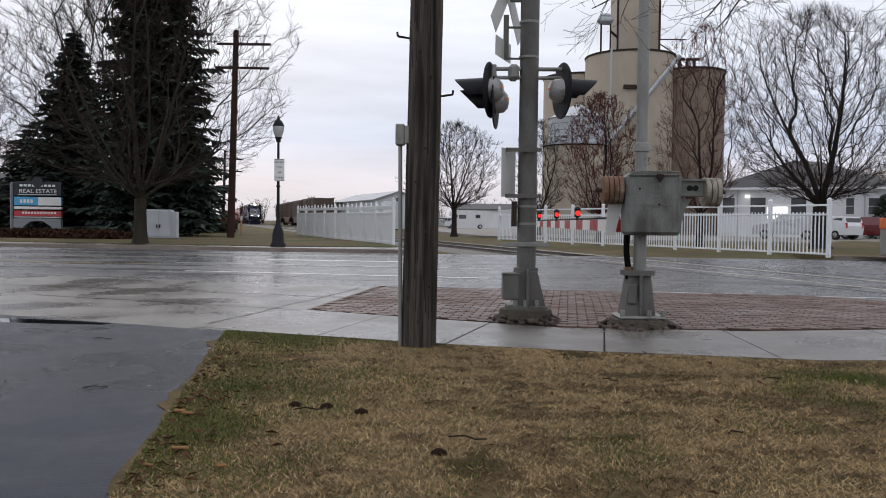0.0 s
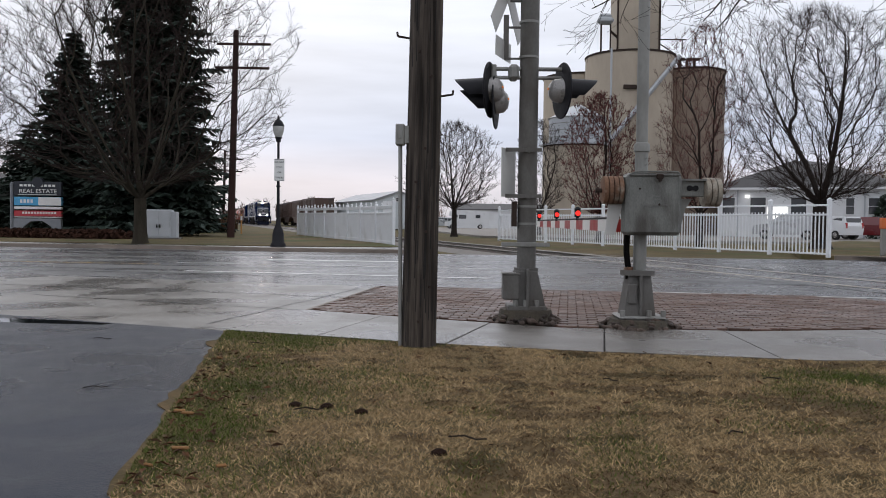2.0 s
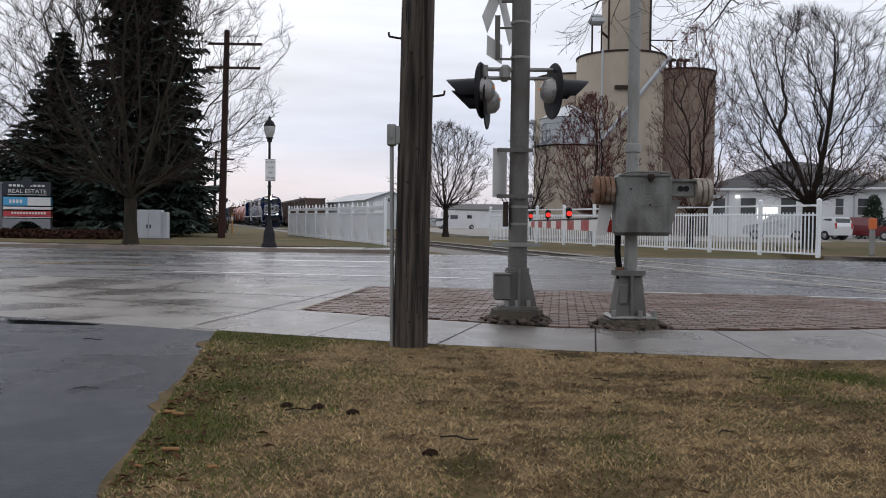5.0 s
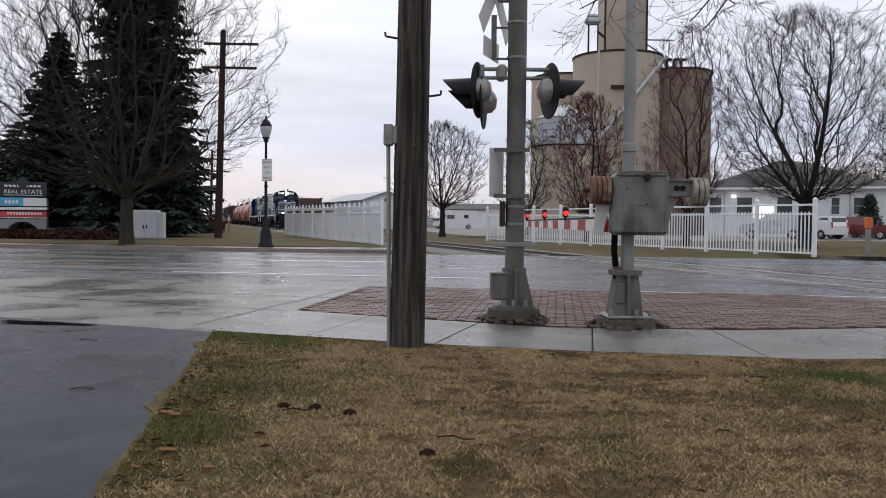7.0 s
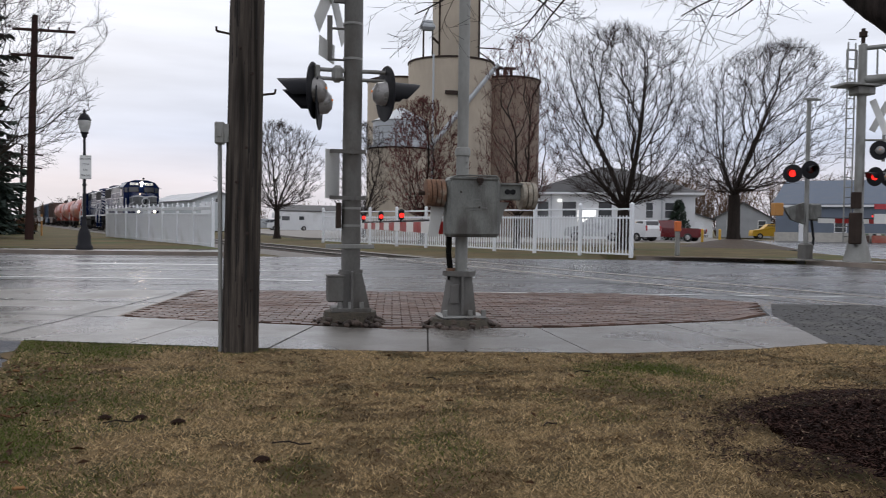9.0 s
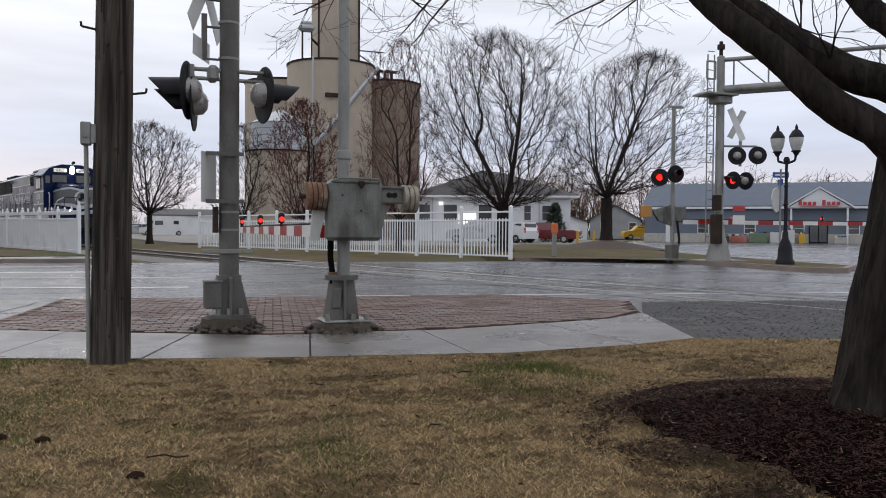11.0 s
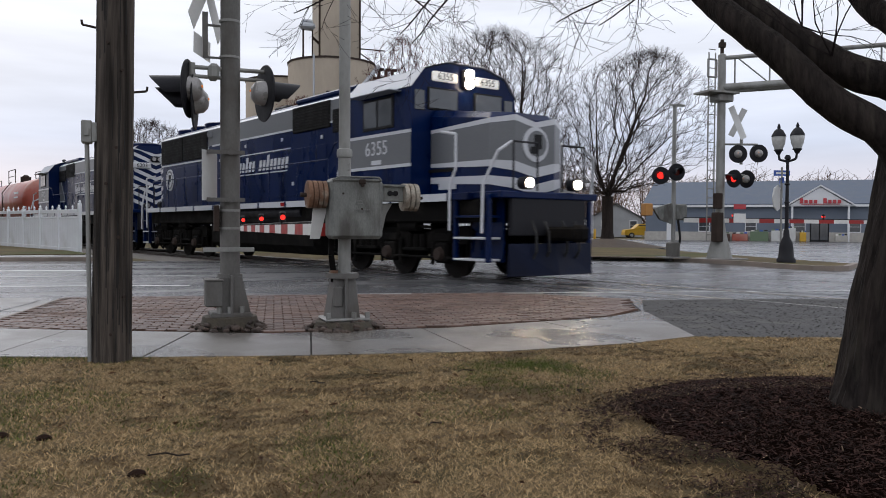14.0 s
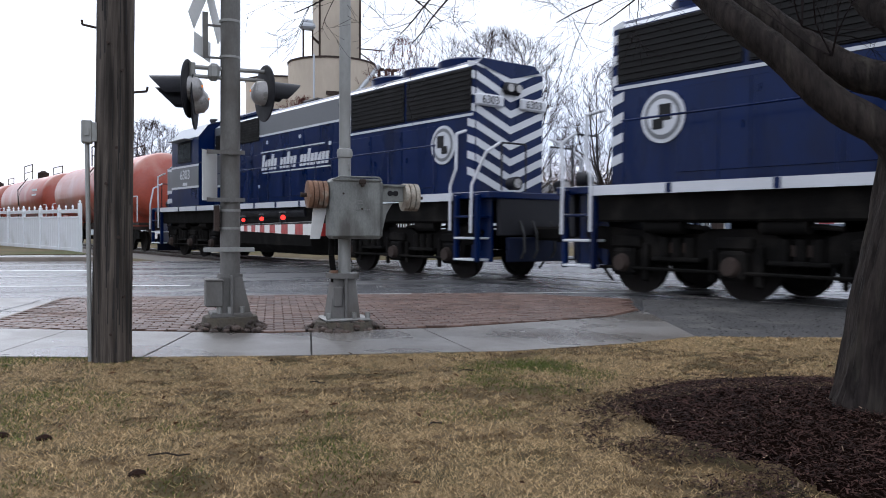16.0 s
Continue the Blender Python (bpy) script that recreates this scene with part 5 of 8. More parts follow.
part("bracket_slot", Build().box((0.46, -0.178, 1.385), (0.11, 0.012, 0.035), None, 0.005).cyl((0.43, -0.185, 1.385), (0.43, -0.17, 1.385), 0.028, n=10).cyl((0.49, -0.185, 1.385), (0.49, -0.17, 1.385), 0.028, n=10), BLACK_MATT, gate)
for k in range(3):
    dr = Build().lathe([(0.10, 0.0), (0.142, 0.008), (0.142, 0.05), (0.10, 0.056)], (0, 0, 0), 26, Matrix.Translation((0.575 + k * 0.054, -0.12, 1.35)) @ Matrix.Rotation(radians(90), 4, "Y"))
    part("counterweight_ring", dr, mat("limed_iron", (0.30, 0.27, 0.22), 0.8, 0.1, var=0.4, scale=12, bump=0.4, dirt=(0.12, 0.08, 0.05), dirt_amt=0.5, dirt_scale=9), gate, smooth=True)
part("shaft_end", Build().cyl((0.73, -0.12, 1.345), (0.80, -0.12, 1.345), 0.016, n=8), RUST_DARK, gate)
part("arm_bracket", Build().add([(x, y, z) for y in (-0.10, -0.075) for x, z in ((-0.34, 1.24), (-0.20, 1.24), (-0.275, 0.92), (-0.37, 0.92))], [(0, 1, 2, 3), (7, 6, 5, 4), (0, 4, 5, 1), (1, 5, 6, 2), (2, 6, 7, 3), (3, 7, 4, 0)]), SIGN_BACK, gate, "pale tapered arm bracket plate")
part("weight_arm", Build().add([(x, y, z) for y in (-0.09, -0.03) for x, z in ((0.30, 1.28), (0.48, 1.28), (0.42, 1.18), (0.36, 0.93), (0.22, 0.95), (0.30, 1.1))], [(0, 1, 2, 3, 4, 5), (11, 10, 9, 8, 7, 6)] + [(i, 6 + i, 6 + (i + 1) % 6, (i + 1) % 6) for i in range(6)]), GALV, gate)
part("conduit", Build().tube([(-0.13, 0.0, 1.0), (-0.14, -0.02, 0.75), (-0.115, -0.02, 0.56), (-0.115, -0.02, 0.48)], 0.03, 12), TRUCK_IRON, gate, smooth=True)
part("conduit_nut", Build().cyl((-0.115, -0.02, 0.54), (-0.115, -0.02, 0.60), 0.045, n=6), RUST, gate)
bs = Build()
bs.add([(x * k, y * k, z) for z, k in ((0.10, 1.25), (0.53, 0.85)) for x, y in ((-0.145, -0.12), (0.105, -0.12), (0.105, 0.12), (-0.145, 0.12))], [(0, 1, 2, 3), (4, 7, 6, 5), (0, 4, 5, 1), (1, 5, 6, 2), (2, 6, 7, 3), (3, 7, 4, 0)])
bs.box((-0.02, -0.145, 0.33), (0.03, 0.05, 0.42), None, 0.006).box((-0.10, -0.14, 0.34), (0.09, 0.04, 0.20), None, 0.01)
part("base_casting", bs, ALU, gate)
part("flange", Build().box((0, 0, 0.105), (0.46, 0.40, 0.035), None, 0.015), GALV, gate)
part("base_collar", Build().cyl((-0.02, 0, 0.52), (-0.02, 0, 0.57), 0.17, n=20), ALU, gate)
for x in (-0.20, 0.20, 0.06):
    part("bolt", Build().cyl((x, -0.17, 0.12), (x, -0.17, 0.18), 0.026, n=6), GALV, gate)
part("footing", Build().lathe([(0.33, -0.02), (0.29, 0.085), (0.05, 0.09)], (0, 0, 0), 24), MATS["mossy_footing"], gate)
rubble_skirt(gate, 0.22, 0.40, 0.10, 5, 130)


def gate_arm(parent, a, b, h, n, lights, first_red=True):
    a, b = Vector(a), Vector(b)
    arm = new("gate_arm")
    arm.parent = parent
    arm.empty_display_size = 0.2
    d = (b - a) / n
    w = Vector((-d.y, d.x, 0)).normalized() * 0.022
    for k in range(n):
        p, q = a + d * k, a + d * (k + 1)
        t0, t1 = h * (1 - 0.25 * k / n), h * (1 - 0.25 * (k + 1) / n)
        vs = []
        for c, t in ((p, t0), (q, t1)):
            for sw, sz in ((-1, -1), (1, -1), (1, 1), (-1, 1)):
                vs.append(c + w * sw + Vector((0, 0, sz * t / 2)))
        part("stripe", Build().add(vs, [(0, 1, 2, 3), (7, 6, 5, 4), (0, 4, 5, 1), (1, 5, 6, 2), (2, 6, 7, 3), (3, 7, 4, 0)]), RED if (k % 2 == 0) == first_red else WHITE, arm)
    part("light_cable", Build().tube([a + Vector((0, 0, h * 0.62)), b + Vector((0, 0, h * 0.5))], 0.012, 6), BLACK_MATT, arm)
    for f, lit in lights:
        c = a.lerp(b, f) + Vector((0, 0, h * 0.5 + 0.09))
        lb = part("arm_light", Build().cyl(c - Vector((0, 0, 0.10)), c - Vector((0, 0, 0.05)), 0.02, n=8).cyl(c - Vector((0, 0, 0.055)), c + Vector((0, 0, 0.06)), 0.042, n=12).cyl(c + Vector((0, 0, 0.06)), c + Vector((0, 0, 0.085)), 0.05, 0.02, 12), BLACK_MATT, arm)
        u = Vector((d.x, d.y, 0)).normalized()
        for s in (-1, 1):
            part("lens", Build().cyl(c + u * s * 0.03, c + u * s * 0.050, 0.034, n=14), RED_LIT if lit else LENS_DARK, lb)
    return arm


gate_arm(gate, (-0.14, 0.35, 1.01), (-0.12, 7.6, 1.01), 0.135, 14, ((0.36, True), (0.64, True), (0.97, True)))

# ---- signals beyond the street ----
far_gate = thing("crossing_gate", "lowered crossing gate with striped arm beyond the street", "crossing gate", pose(16.85, 22.6, 0.1))
part("mast", Build().cyl((0, 0, 0), (0, 0, 5.1), 0.075, 0.065, 18), GALV, far_gate, smooth=True)
part("cap_plate", Build().box((0.1, 0, 5.12), (0.55, 0.14, 0.06)), GALV, far_gate)
part("base_casting", Build().box((0, 0, 0.28), (0.36, 0.36, 0.55), None, 0.05).box((0, 0, -0.02), (0.9, 0.8, 0.16), None, 0.03), ALU, far_gate)
part("mechanism_box", Build().box((0.28, 0.1, 1.55), (0.45, 0.4, 0.55), None, 0.05), CAST, far_gate)
part("counterweight", Build().add([(x, y, z) for y in (-0.1, 0.0) for x, z in ((-0.15, 1.85), (-0.85, 1.65), (-0.6, 1.3), (-0.1, 1.15))], [(0, 1, 2, 3), (7, 6, 5, 4), (0, 4, 5, 1), (1, 5, 6, 2), (2, 6, 7, 3), (3, 7, 4, 0)]), CAST, far_gate)
part("marker_box", Build().box((-1.05, 0, 1.62), (0.30, 0.25, 0.40), None, 0.02).box((-0.85, 0, 1.6), (0.2, 0.05, 0.05)), PLASTIC_Y, far_gate, "amber marker box")
part("conduit", Build().tube([(0.15, -0.05, 1.3), (0.25, -0.05, 0.7), (0.15, -0.05, 0.1)], 0.04, 8), BLACK_MATT, far_gate)
part("crossbar", Build().cyl((-0.65, 0, 2.92), (0.15, 0, 2.92), 0.03, n=8), BLACK_MATT, far_gate)
flasher(far_gate, (-0.60, -0.10, 2.75), (-0.70, -0.72, 0), lit=RED_LIT)
flasher(far_gate, (0.02, -0.12, 2.88), (-0.25, -0.97, 0))
gate_arm(far_gate, (0.35, -0.10, 1.28), (7.6, -2.6, 1.25), 0.15, 15, ((0.22, True), (0.62, True), (0.97, False)), False)

truss = thing("signal_cantilever", "tall grey cantilever signal mast with ladder over the street", "signal mast", pose(17.85, 21.5, 0.1))
part("mast", Build().lathe([(0.42, 0.0), (0.40, 0.08), (0.20, 0.9), (0.145, 1.3), (0.125, 6.65), (0.05, 6.7)], (0, 0, 0), 24), GALV, truss, smooth=True)
part("base_slab", Build().box((0, 0, -0.03), (1.6, 1.0, 0.14), None, 0.03), CONCRETE, truss)
part("finial", Build().cyl((0, 0, 6.65), (0, 0, 7.15), 0.06, n=10).cyl((0, 0, 6.9), (0, 0, 7.05), 0.12, n=12), RUST_DARK, truss)
dv = Vector((0.72, -0.69, 0))
for z in (6.55, 5.6):
    part("boom", Build().cyl(Vector((0, 0, z)), dv * 9 + Vector((0, 0, z + 0.1)), 0.07 if z > 6.2 else 0.12, n=12), GALV, truss, smooth=True)
sd = Vector((0.69, 0.72, 0))
part("boom", Build().cyl(sd * 0.7 + Vector((0, 0, 5.6)), sd * 0.7 + dv * 9 + Vector((0, 0, 5.7)), 0.09, n=10), GALV, truss)
for k in range(8):
    p, q = dv * (0.4 + k * 1.05), dv * (0.4 + (k + 1) * 1.05)
    part("lattice", Build().cyl(p + Vector((0, 0, 5.6)), p + Vector((0, 0, 6.6)), 0.03, n=6).cyl(p + Vector((0, 0, 6.6)), q + Vector((0, 0, 5.65)), 0.025, n=6).cyl(p + Vector((0, 0, 5.6)), p + sd * 0.7 + Vector((0, 0, 5.6)), 0.03, n=6), GALV, truss)
ld = part("ladder", Build().cyl((-0.52, 0, 0.6), (-0.52, 0, 6.7), 0.025, n=6).cyl((-0.26, 0, 0.6), (-0.26, 0, 6.7), 0.025, n=6), GALV, truss)
for k in range(21):
    part("rung", Build().cyl((-0.52, 0, 0.8 + k * 0.3), (-0.26, 0, 0.8 + k * 0.3), 0.015, n=6), GALV, ld)
part("platform", Build().box((-0.2, 0, 5.4), (1.2, 0.8, 0.06)).box((0, 0, 5.25), (0.6, 0.5, 0.25), None, 0.03).tube([(-0.8, -0.3, 5.85), (-0.8, -0.3, 6.4), (-0.45, -0.3, 6.4), (-0.45, -0.3, 5.85), (-0.8, -0.3, 5.85)], 0.025, 6), GALV, truss)
cbk = part("crossbuck", Build().box((0, 0, 0), (1.15, 0.012, 0.2), Matrix.Translation((0.42, -0.28, 4.45)) @ Matrix.Rotation(radians(-62), 4, "Z") @ Matrix.Rotation(radians(68), 4, "Y")), SIGN_W, truss, "white crossbuck boards")
part("crossbuck_board", Build().box((0, 0.02, 0), (0.95, 0.012, 0.2), Matrix.Translation((0.42, -0.28, 4.45)) @ Matrix.Rotation(radians(-62), 4, "Z") @ Matrix.Rotation(radians(-62), 4, "Y")), SIGN_BACK, cbk)
part("light_frame", Build().cyl((0.1, -0.1, 3.75), (1.1, -0.45, 3.75), 0.035, n=8).cyl((0.6, -0.27, 3.1), (0.6, -0.27, 3.95), 0.05, n=8).cyl((0.1, -0.1, 2.75), (0.8, -0.35, 2.75), 0.035, n=8), GALV, truss)
flasher(truss, (0.36, -0.4, 3.42), (0.45, 0.89, 0))
flasher(truss, (1.06, -0.55, 3.45), (0.45, 0.89, 0))
flasher(truss, (0.72, -0.40, 2.62), (0.97, 0.25, 0))
flasher(truss, (0.20, -0.42, 2.62), (-0.97, -0.25, 0), lit=RED_LIT)
part("relay_box", Build().box((-0.30, -0.25, 1.05), (0.28, 0.3, 0.95), None, 0.03).box((-0.25, -0.2, 1.9), (0.25, 0.2, 0.5), None, 0.02), RUST_DARK, truss)
part("notice_plate", Build().box((0.55, -0.3, 1.35), (0.48, 0.02, 0.30)), SIGN_W, truss)
part("notice_plate", Build().box((0.55, -0.3, 1.72), (0.48, 0.02, 0.16)), SIGN_RED, truss)


# ---- street lamps ----
def acorn_lamp(parent, x, y, z):
    part("lamp_base", Build().lathe([(0.05, z - 0.12), (0.10, z - 0.02), (0.14, z), (0.13, z + 0.03)], (x, y, 0), 16), BLACK, parent, smooth=True)
    gl = part("globe", Build().lathe([(0.11, z + 0.03), (0.17, z + 0.18), (0.205, z + 0.36), (0.19, z + 0.42)], (x, y, 0), 18), GLOBE, parent, smooth=True)
    part("cap", Build().lathe([(0.21, z + 0.41), (0.20, z + 0.46), (0.12, z + 0.60), (0.04, z + 0.66), (0.05, z + 0.70), (0.015, z + 0.80)], (x, y, 0), 18), BLACK, gl, smooth=True)


def street_lamp(m, heads, h, label):
    root = thing("street_lamp", label, "street lamp", m)
    part("base", Build().lathe([(0.27, 0), (0.27, 0.10), (0.22, 0.16), (0.20, 0.45), (0.17, 0.60), (0.09, 0.78), (0.08, 0.95), (0.055, 1.0)], (0, 0, 0), 16), BLACK, root, smooth=True)
    part("post", Build().lathe([(0.058, 0.95), (0.042, h - 0.15), (0.09, h - 0.12), (0.09, h - 0.06), (0.05, h)], (0, 0, 0), 14), BLACK, root, smooth=True)
    if heads == 1:
        acorn_lamp(root, 0, 0, h)
    else:
        for s in (-1, 1):
            part("bracket", Build().tube([(0, 0, h - 0.2), (s * 0.24, 0, h - 0.12), (s * 0.27, 0, h + 0.12)], 0.035, 8), BLACK, root)
            acorn_lamp(root, s * 0.27, 0, h + 0.15)
    for z in (h * 0.55, h * 0.72):
        part("ring", Build().lathe([(0.06, z), (0.085, z + 0.03), (0.06, z + 0.06)], (0, 0, 0), 12), BLACK, root)
    return root


lamp = street_lamp(pose(-5.8, 28.7, 0.1), 1, 3.85, "black single acorn street lamp on the far kerb")
sg = part("sign", Build().box((0.06, -0.12, 2.72), (0.36, 0.015, 0.78), None, 0.004), SIGN_W, lamp, "white regulatory sign with black words")
for k, wd in enumerate(("DO NOT", "STOP", "ON", "TRACKS")):
    words("lettering", wd, 0.085 if k != 3 else 0.078, SIGN_INK, sg, pose(0.06, -0.132, 2.99 - k * 0.18, 90, 0, 0))
part("border", Build().box((0.06, -0.130, 3.085), (0.33, 0.004, 0.012)).box((0.06, -0.130, 2.355), (0.33, 0.004, 0.012)), SIGN_INK, sg)
lamp2 = street_lamp(pose(18.15, 18.9, 0.1, 0, 0, -62), 2, 3.2, "black double acorn street lamp on the island")
post = thing("street_sign", "street sign post with stop sign back and blue blades", "street sign", pose(18.6, 19.6, 0.1))
part("post", Build().cyl((0, 0, 0), (0, 0, 2.9), 0.03, n=8), GALV, post)
part("stop_sign", Build().cyl((-0.12, 0.02, 1.95), (-0.135, 0.05, 1.95), 0.40, n=8), SIGN_BACK, post, "bare octagonal back of a stop sign")
for z, a in ((2.72, -10), (2.50, 60)):
    bl = part("blade", Build().box((0, 0, z), (0.55, 0.012, 0.17), Matrix.Rotation(radians(a), 4, "Z")), BLUE_SIGN, post, "blue street name blade")
    part("bar", Build().box((0, -0.008, z), (0.40, 0.006, 0.06), Matrix.Rotation(radians(a), 4, "Z")), SIGN_W, bl)
mk = thing("marker_post", "grey post with an orange top marker at the verge", "marker post", pose(14.35, 26.2, 0.1))
part("post", Build().box((0, 0, 0.6), (0.14, 0.14, 1.2), None, 0.02), GALV, mk)
part("marker", Build().box((0, -0.01, 1.05), (0.20, 0.18, 0.36), None, 0.02), ORANGE, mk)
mk = thing("marker_post", "thin orange and white marker post beside the track", "marker post", pose(-13.0, 52.5, 0.12))
part("post", Build().cyl((0, 0, 0), (0, 0, 1.3), 0.05, n=8), PLASTIC_Y, mk)
part("marker", Build().cyl((0, 0, 0.9), (0, 0, 1.15), 0.07, n=8), WHITE, mk)
for x, y in ((30.3, 51.8), (31.3, 51.2), (31.8, 50.9)):
    bo = thing("bollard", "yellow steel bollard by the parking area", "bollard", pose(x, y, 0.05), group="yellow bollards")
    part("tube", Build().cyl((0, 0, 0), (0, 0, 1.0), 0.09, n=12).cyl((0, 0, 1.0), (0, 0, 1.05), 0.09, 0.04, 12), CAR_YEL, bo)


# ---- fences ----
def panel_fence():
    root = thing("privacy_fence", "white vinyl privacy fence with finials beside the track", "fence")
    a, b = Vector((-1.94, 32.6, 0.06)), Vector((-8.95, 50.4, 0.16))
    n = 8
    d = (b - a) / n
    u = d.normalized()
    rot = math.atan2(u.y, u.x)
    for k in range(n + 1):
        c = a + d * k
        hh = 1.80 if k == 0 else 1.66
        ps = part("post", Build().box((0, 0, hh / 2), (0.13, 0.13, hh), None, 0.012).lathe([(0.08, hh), (0.08, hh + 0.03), (0.03, hh + 0.05), (0.05, hh + 0.10), (0.01, hh + 0.17)], (0, 0, 0), 10), VINYL, root)
        ps.matrix_basis = Matrix.Translation(c) @ Matrix.Rotation(rot, 4, "Z")
        if k == n:
            break
        L = d.length
        for z, hz in ((1.56, 0.14), (0.10, 0.16), (1.32, 0.08)):
            rl = part("rail", Build().box((L / 2, 0, z), (L - 0.12, 0.07, hz), None, 0.008), VINYL, root)
            rl.matrix_basis = Matrix.Translation(c) @ Matrix.Rotation(rot, 4, "Z")
        m = 8
        for j in range(m):
            bd = part("board", Build().box((0.07 + (j + 0.5) * (L - 0.14) / m, 0, 0.74), ((L - 0.14) / m - 0.008, 0.03, 1.2), None, 0.005), VINYL, root)
            bd.matrix_basis = Matrix.Translation(c) @ Matrix.Rotation(rot, 4, "Z")
        for f in (0.33, 0.66):
            fn = part("finial", Build().lathe([(0.05, 1.62), (0.025, 1.66), (0.045, 1.72), (0.008, 1.80)], (L * f, 0, 0), 8), VINYL, root)
            fn.matrix_basis = Matrix.Translation(c) @ Matrix.Rotation(rot, 4, "Z")
    return root


def picket_fence():
    root = thing("picket_fence", "open white picket fence with square posts by the crossing", "fence")
    a, b = Vector((12.15, 25.3, 0.05)), Vector((3.15, 44.1, 0.05))
    n = 9
    d = (b - a) / n
    L = d.length
    rot = Matrix.Rotation(math.atan2(d.y, d.x), 4, "Z")
    pk = mesh_of("picket", Build().box((0, 0, 0), (0.045, 0.025, 1.36), None, 0.004), VINYL)
    for k in range(n + 1):
        c = a + d * k
        hh = 1.80
        ps = part("post", Build().box((0, 0, hh / 2), (0.12, 0.12, hh), None, 0.012).lathe([(0.085, hh), (0.085, hh + 0.03), (0.02, hh + 0.09)], (0, 0, 0), 8), VINYL, root)
        ps.matrix_basis = Matrix.Translation(c) @ rot
        if k == n:
            break
        for z in (1.66, 1.36, 0.12):
            rl = part("rail", Build().box((L / 2, 0, z), (L - 0.12, 0.045, 0.06), None, 0.006), VINYL, root)
            rl.matrix_basis = Matrix.Translation(c) @ rot
        m = 16
        for j in range(m):
            o = new("picket", pk)
            o.parent = root
            o.matrix_basis = Matrix.Translation(c) @ rot @ Matrix.Translation(((j + 0.5) * L / m, 0, 0.76))
    return root


panel_fence()
picket_fence()


# ---- trees ----
def grow(out, p, d, length, r, level, rr, up=0.10, wig=0.16, spread=(28, 52), kids=(3, 5), segs=5, rmin=0.004, levels=4, shrink=(0.45, 0.72), sag=0.0):
    """One limb as a bent tapering run of segments in out (a list of (from, to, r0, r1, level)), with its side shoots."""
    step = length / segs
    pts = [(Vector(p), r)]
    d = Vector(d).normalized()
    for i in range(segs):
        d = (d + Vector((rr.uniform(-wig, wig), rr.uniform(-wig, wig), rr.uniform(-wig, wig) * 0.6 + up - sag * level))).normalized()
        q = pts[-1][0] + d * step
        r2 = max(rmin, r * (1 - 0.62 * (i + 1) / segs))
        out.append((pts[-1][0], q, pts[-1][1], r2, level))
        pts.append((q, r2))
    if level >= levels:
        return
    n = rr.randint(*kids)
    for k in range(n):
        f = 0.25 + 0.75 * (k + rr.random()) / n
        i = min(segs - 1, int(f * segs))
        a, b = pts[i][0], pts[i + 1][0]
        ax = (b - a).normalized()
        side = ax.orthogonal().normalized()
        side.rotate(Matrix.Rotation(rr.uniform(0, 2 * math.pi), 3, ax))
        ang = radians(rr.uniform(*spread))
        dd = ax * math.cos(ang) + side * math.sin(ang)
        grow(out, a.lerp(b, rr.random()), dd, length * rr.uniform(*shrink), max(rmin, pts[i][1] * rr.uniform(0.40, 0.58)), level + 1, rr, up, wig, spread, kids, max(3, segs - 1), rmin, levels, shrink, sag)


def limbs_to_parts(root, segs, split, bark, twig):
    big, small = Build(), Build()
    for a, b, r0, r1, lv in segs:
        if lv <= split:
            big.cyl(a, b, r0, r1, 8 if r0 > 0.05 else 5, caps=False)
        else:
            small.cyl(a, b, r0, r1, 3, caps=False)
    tagged(part("bough", big, bark, root, smooth=True), kind="stuff")
    tw = tagged(part("crown", small, twig, root), kind="stuff")
    return tw


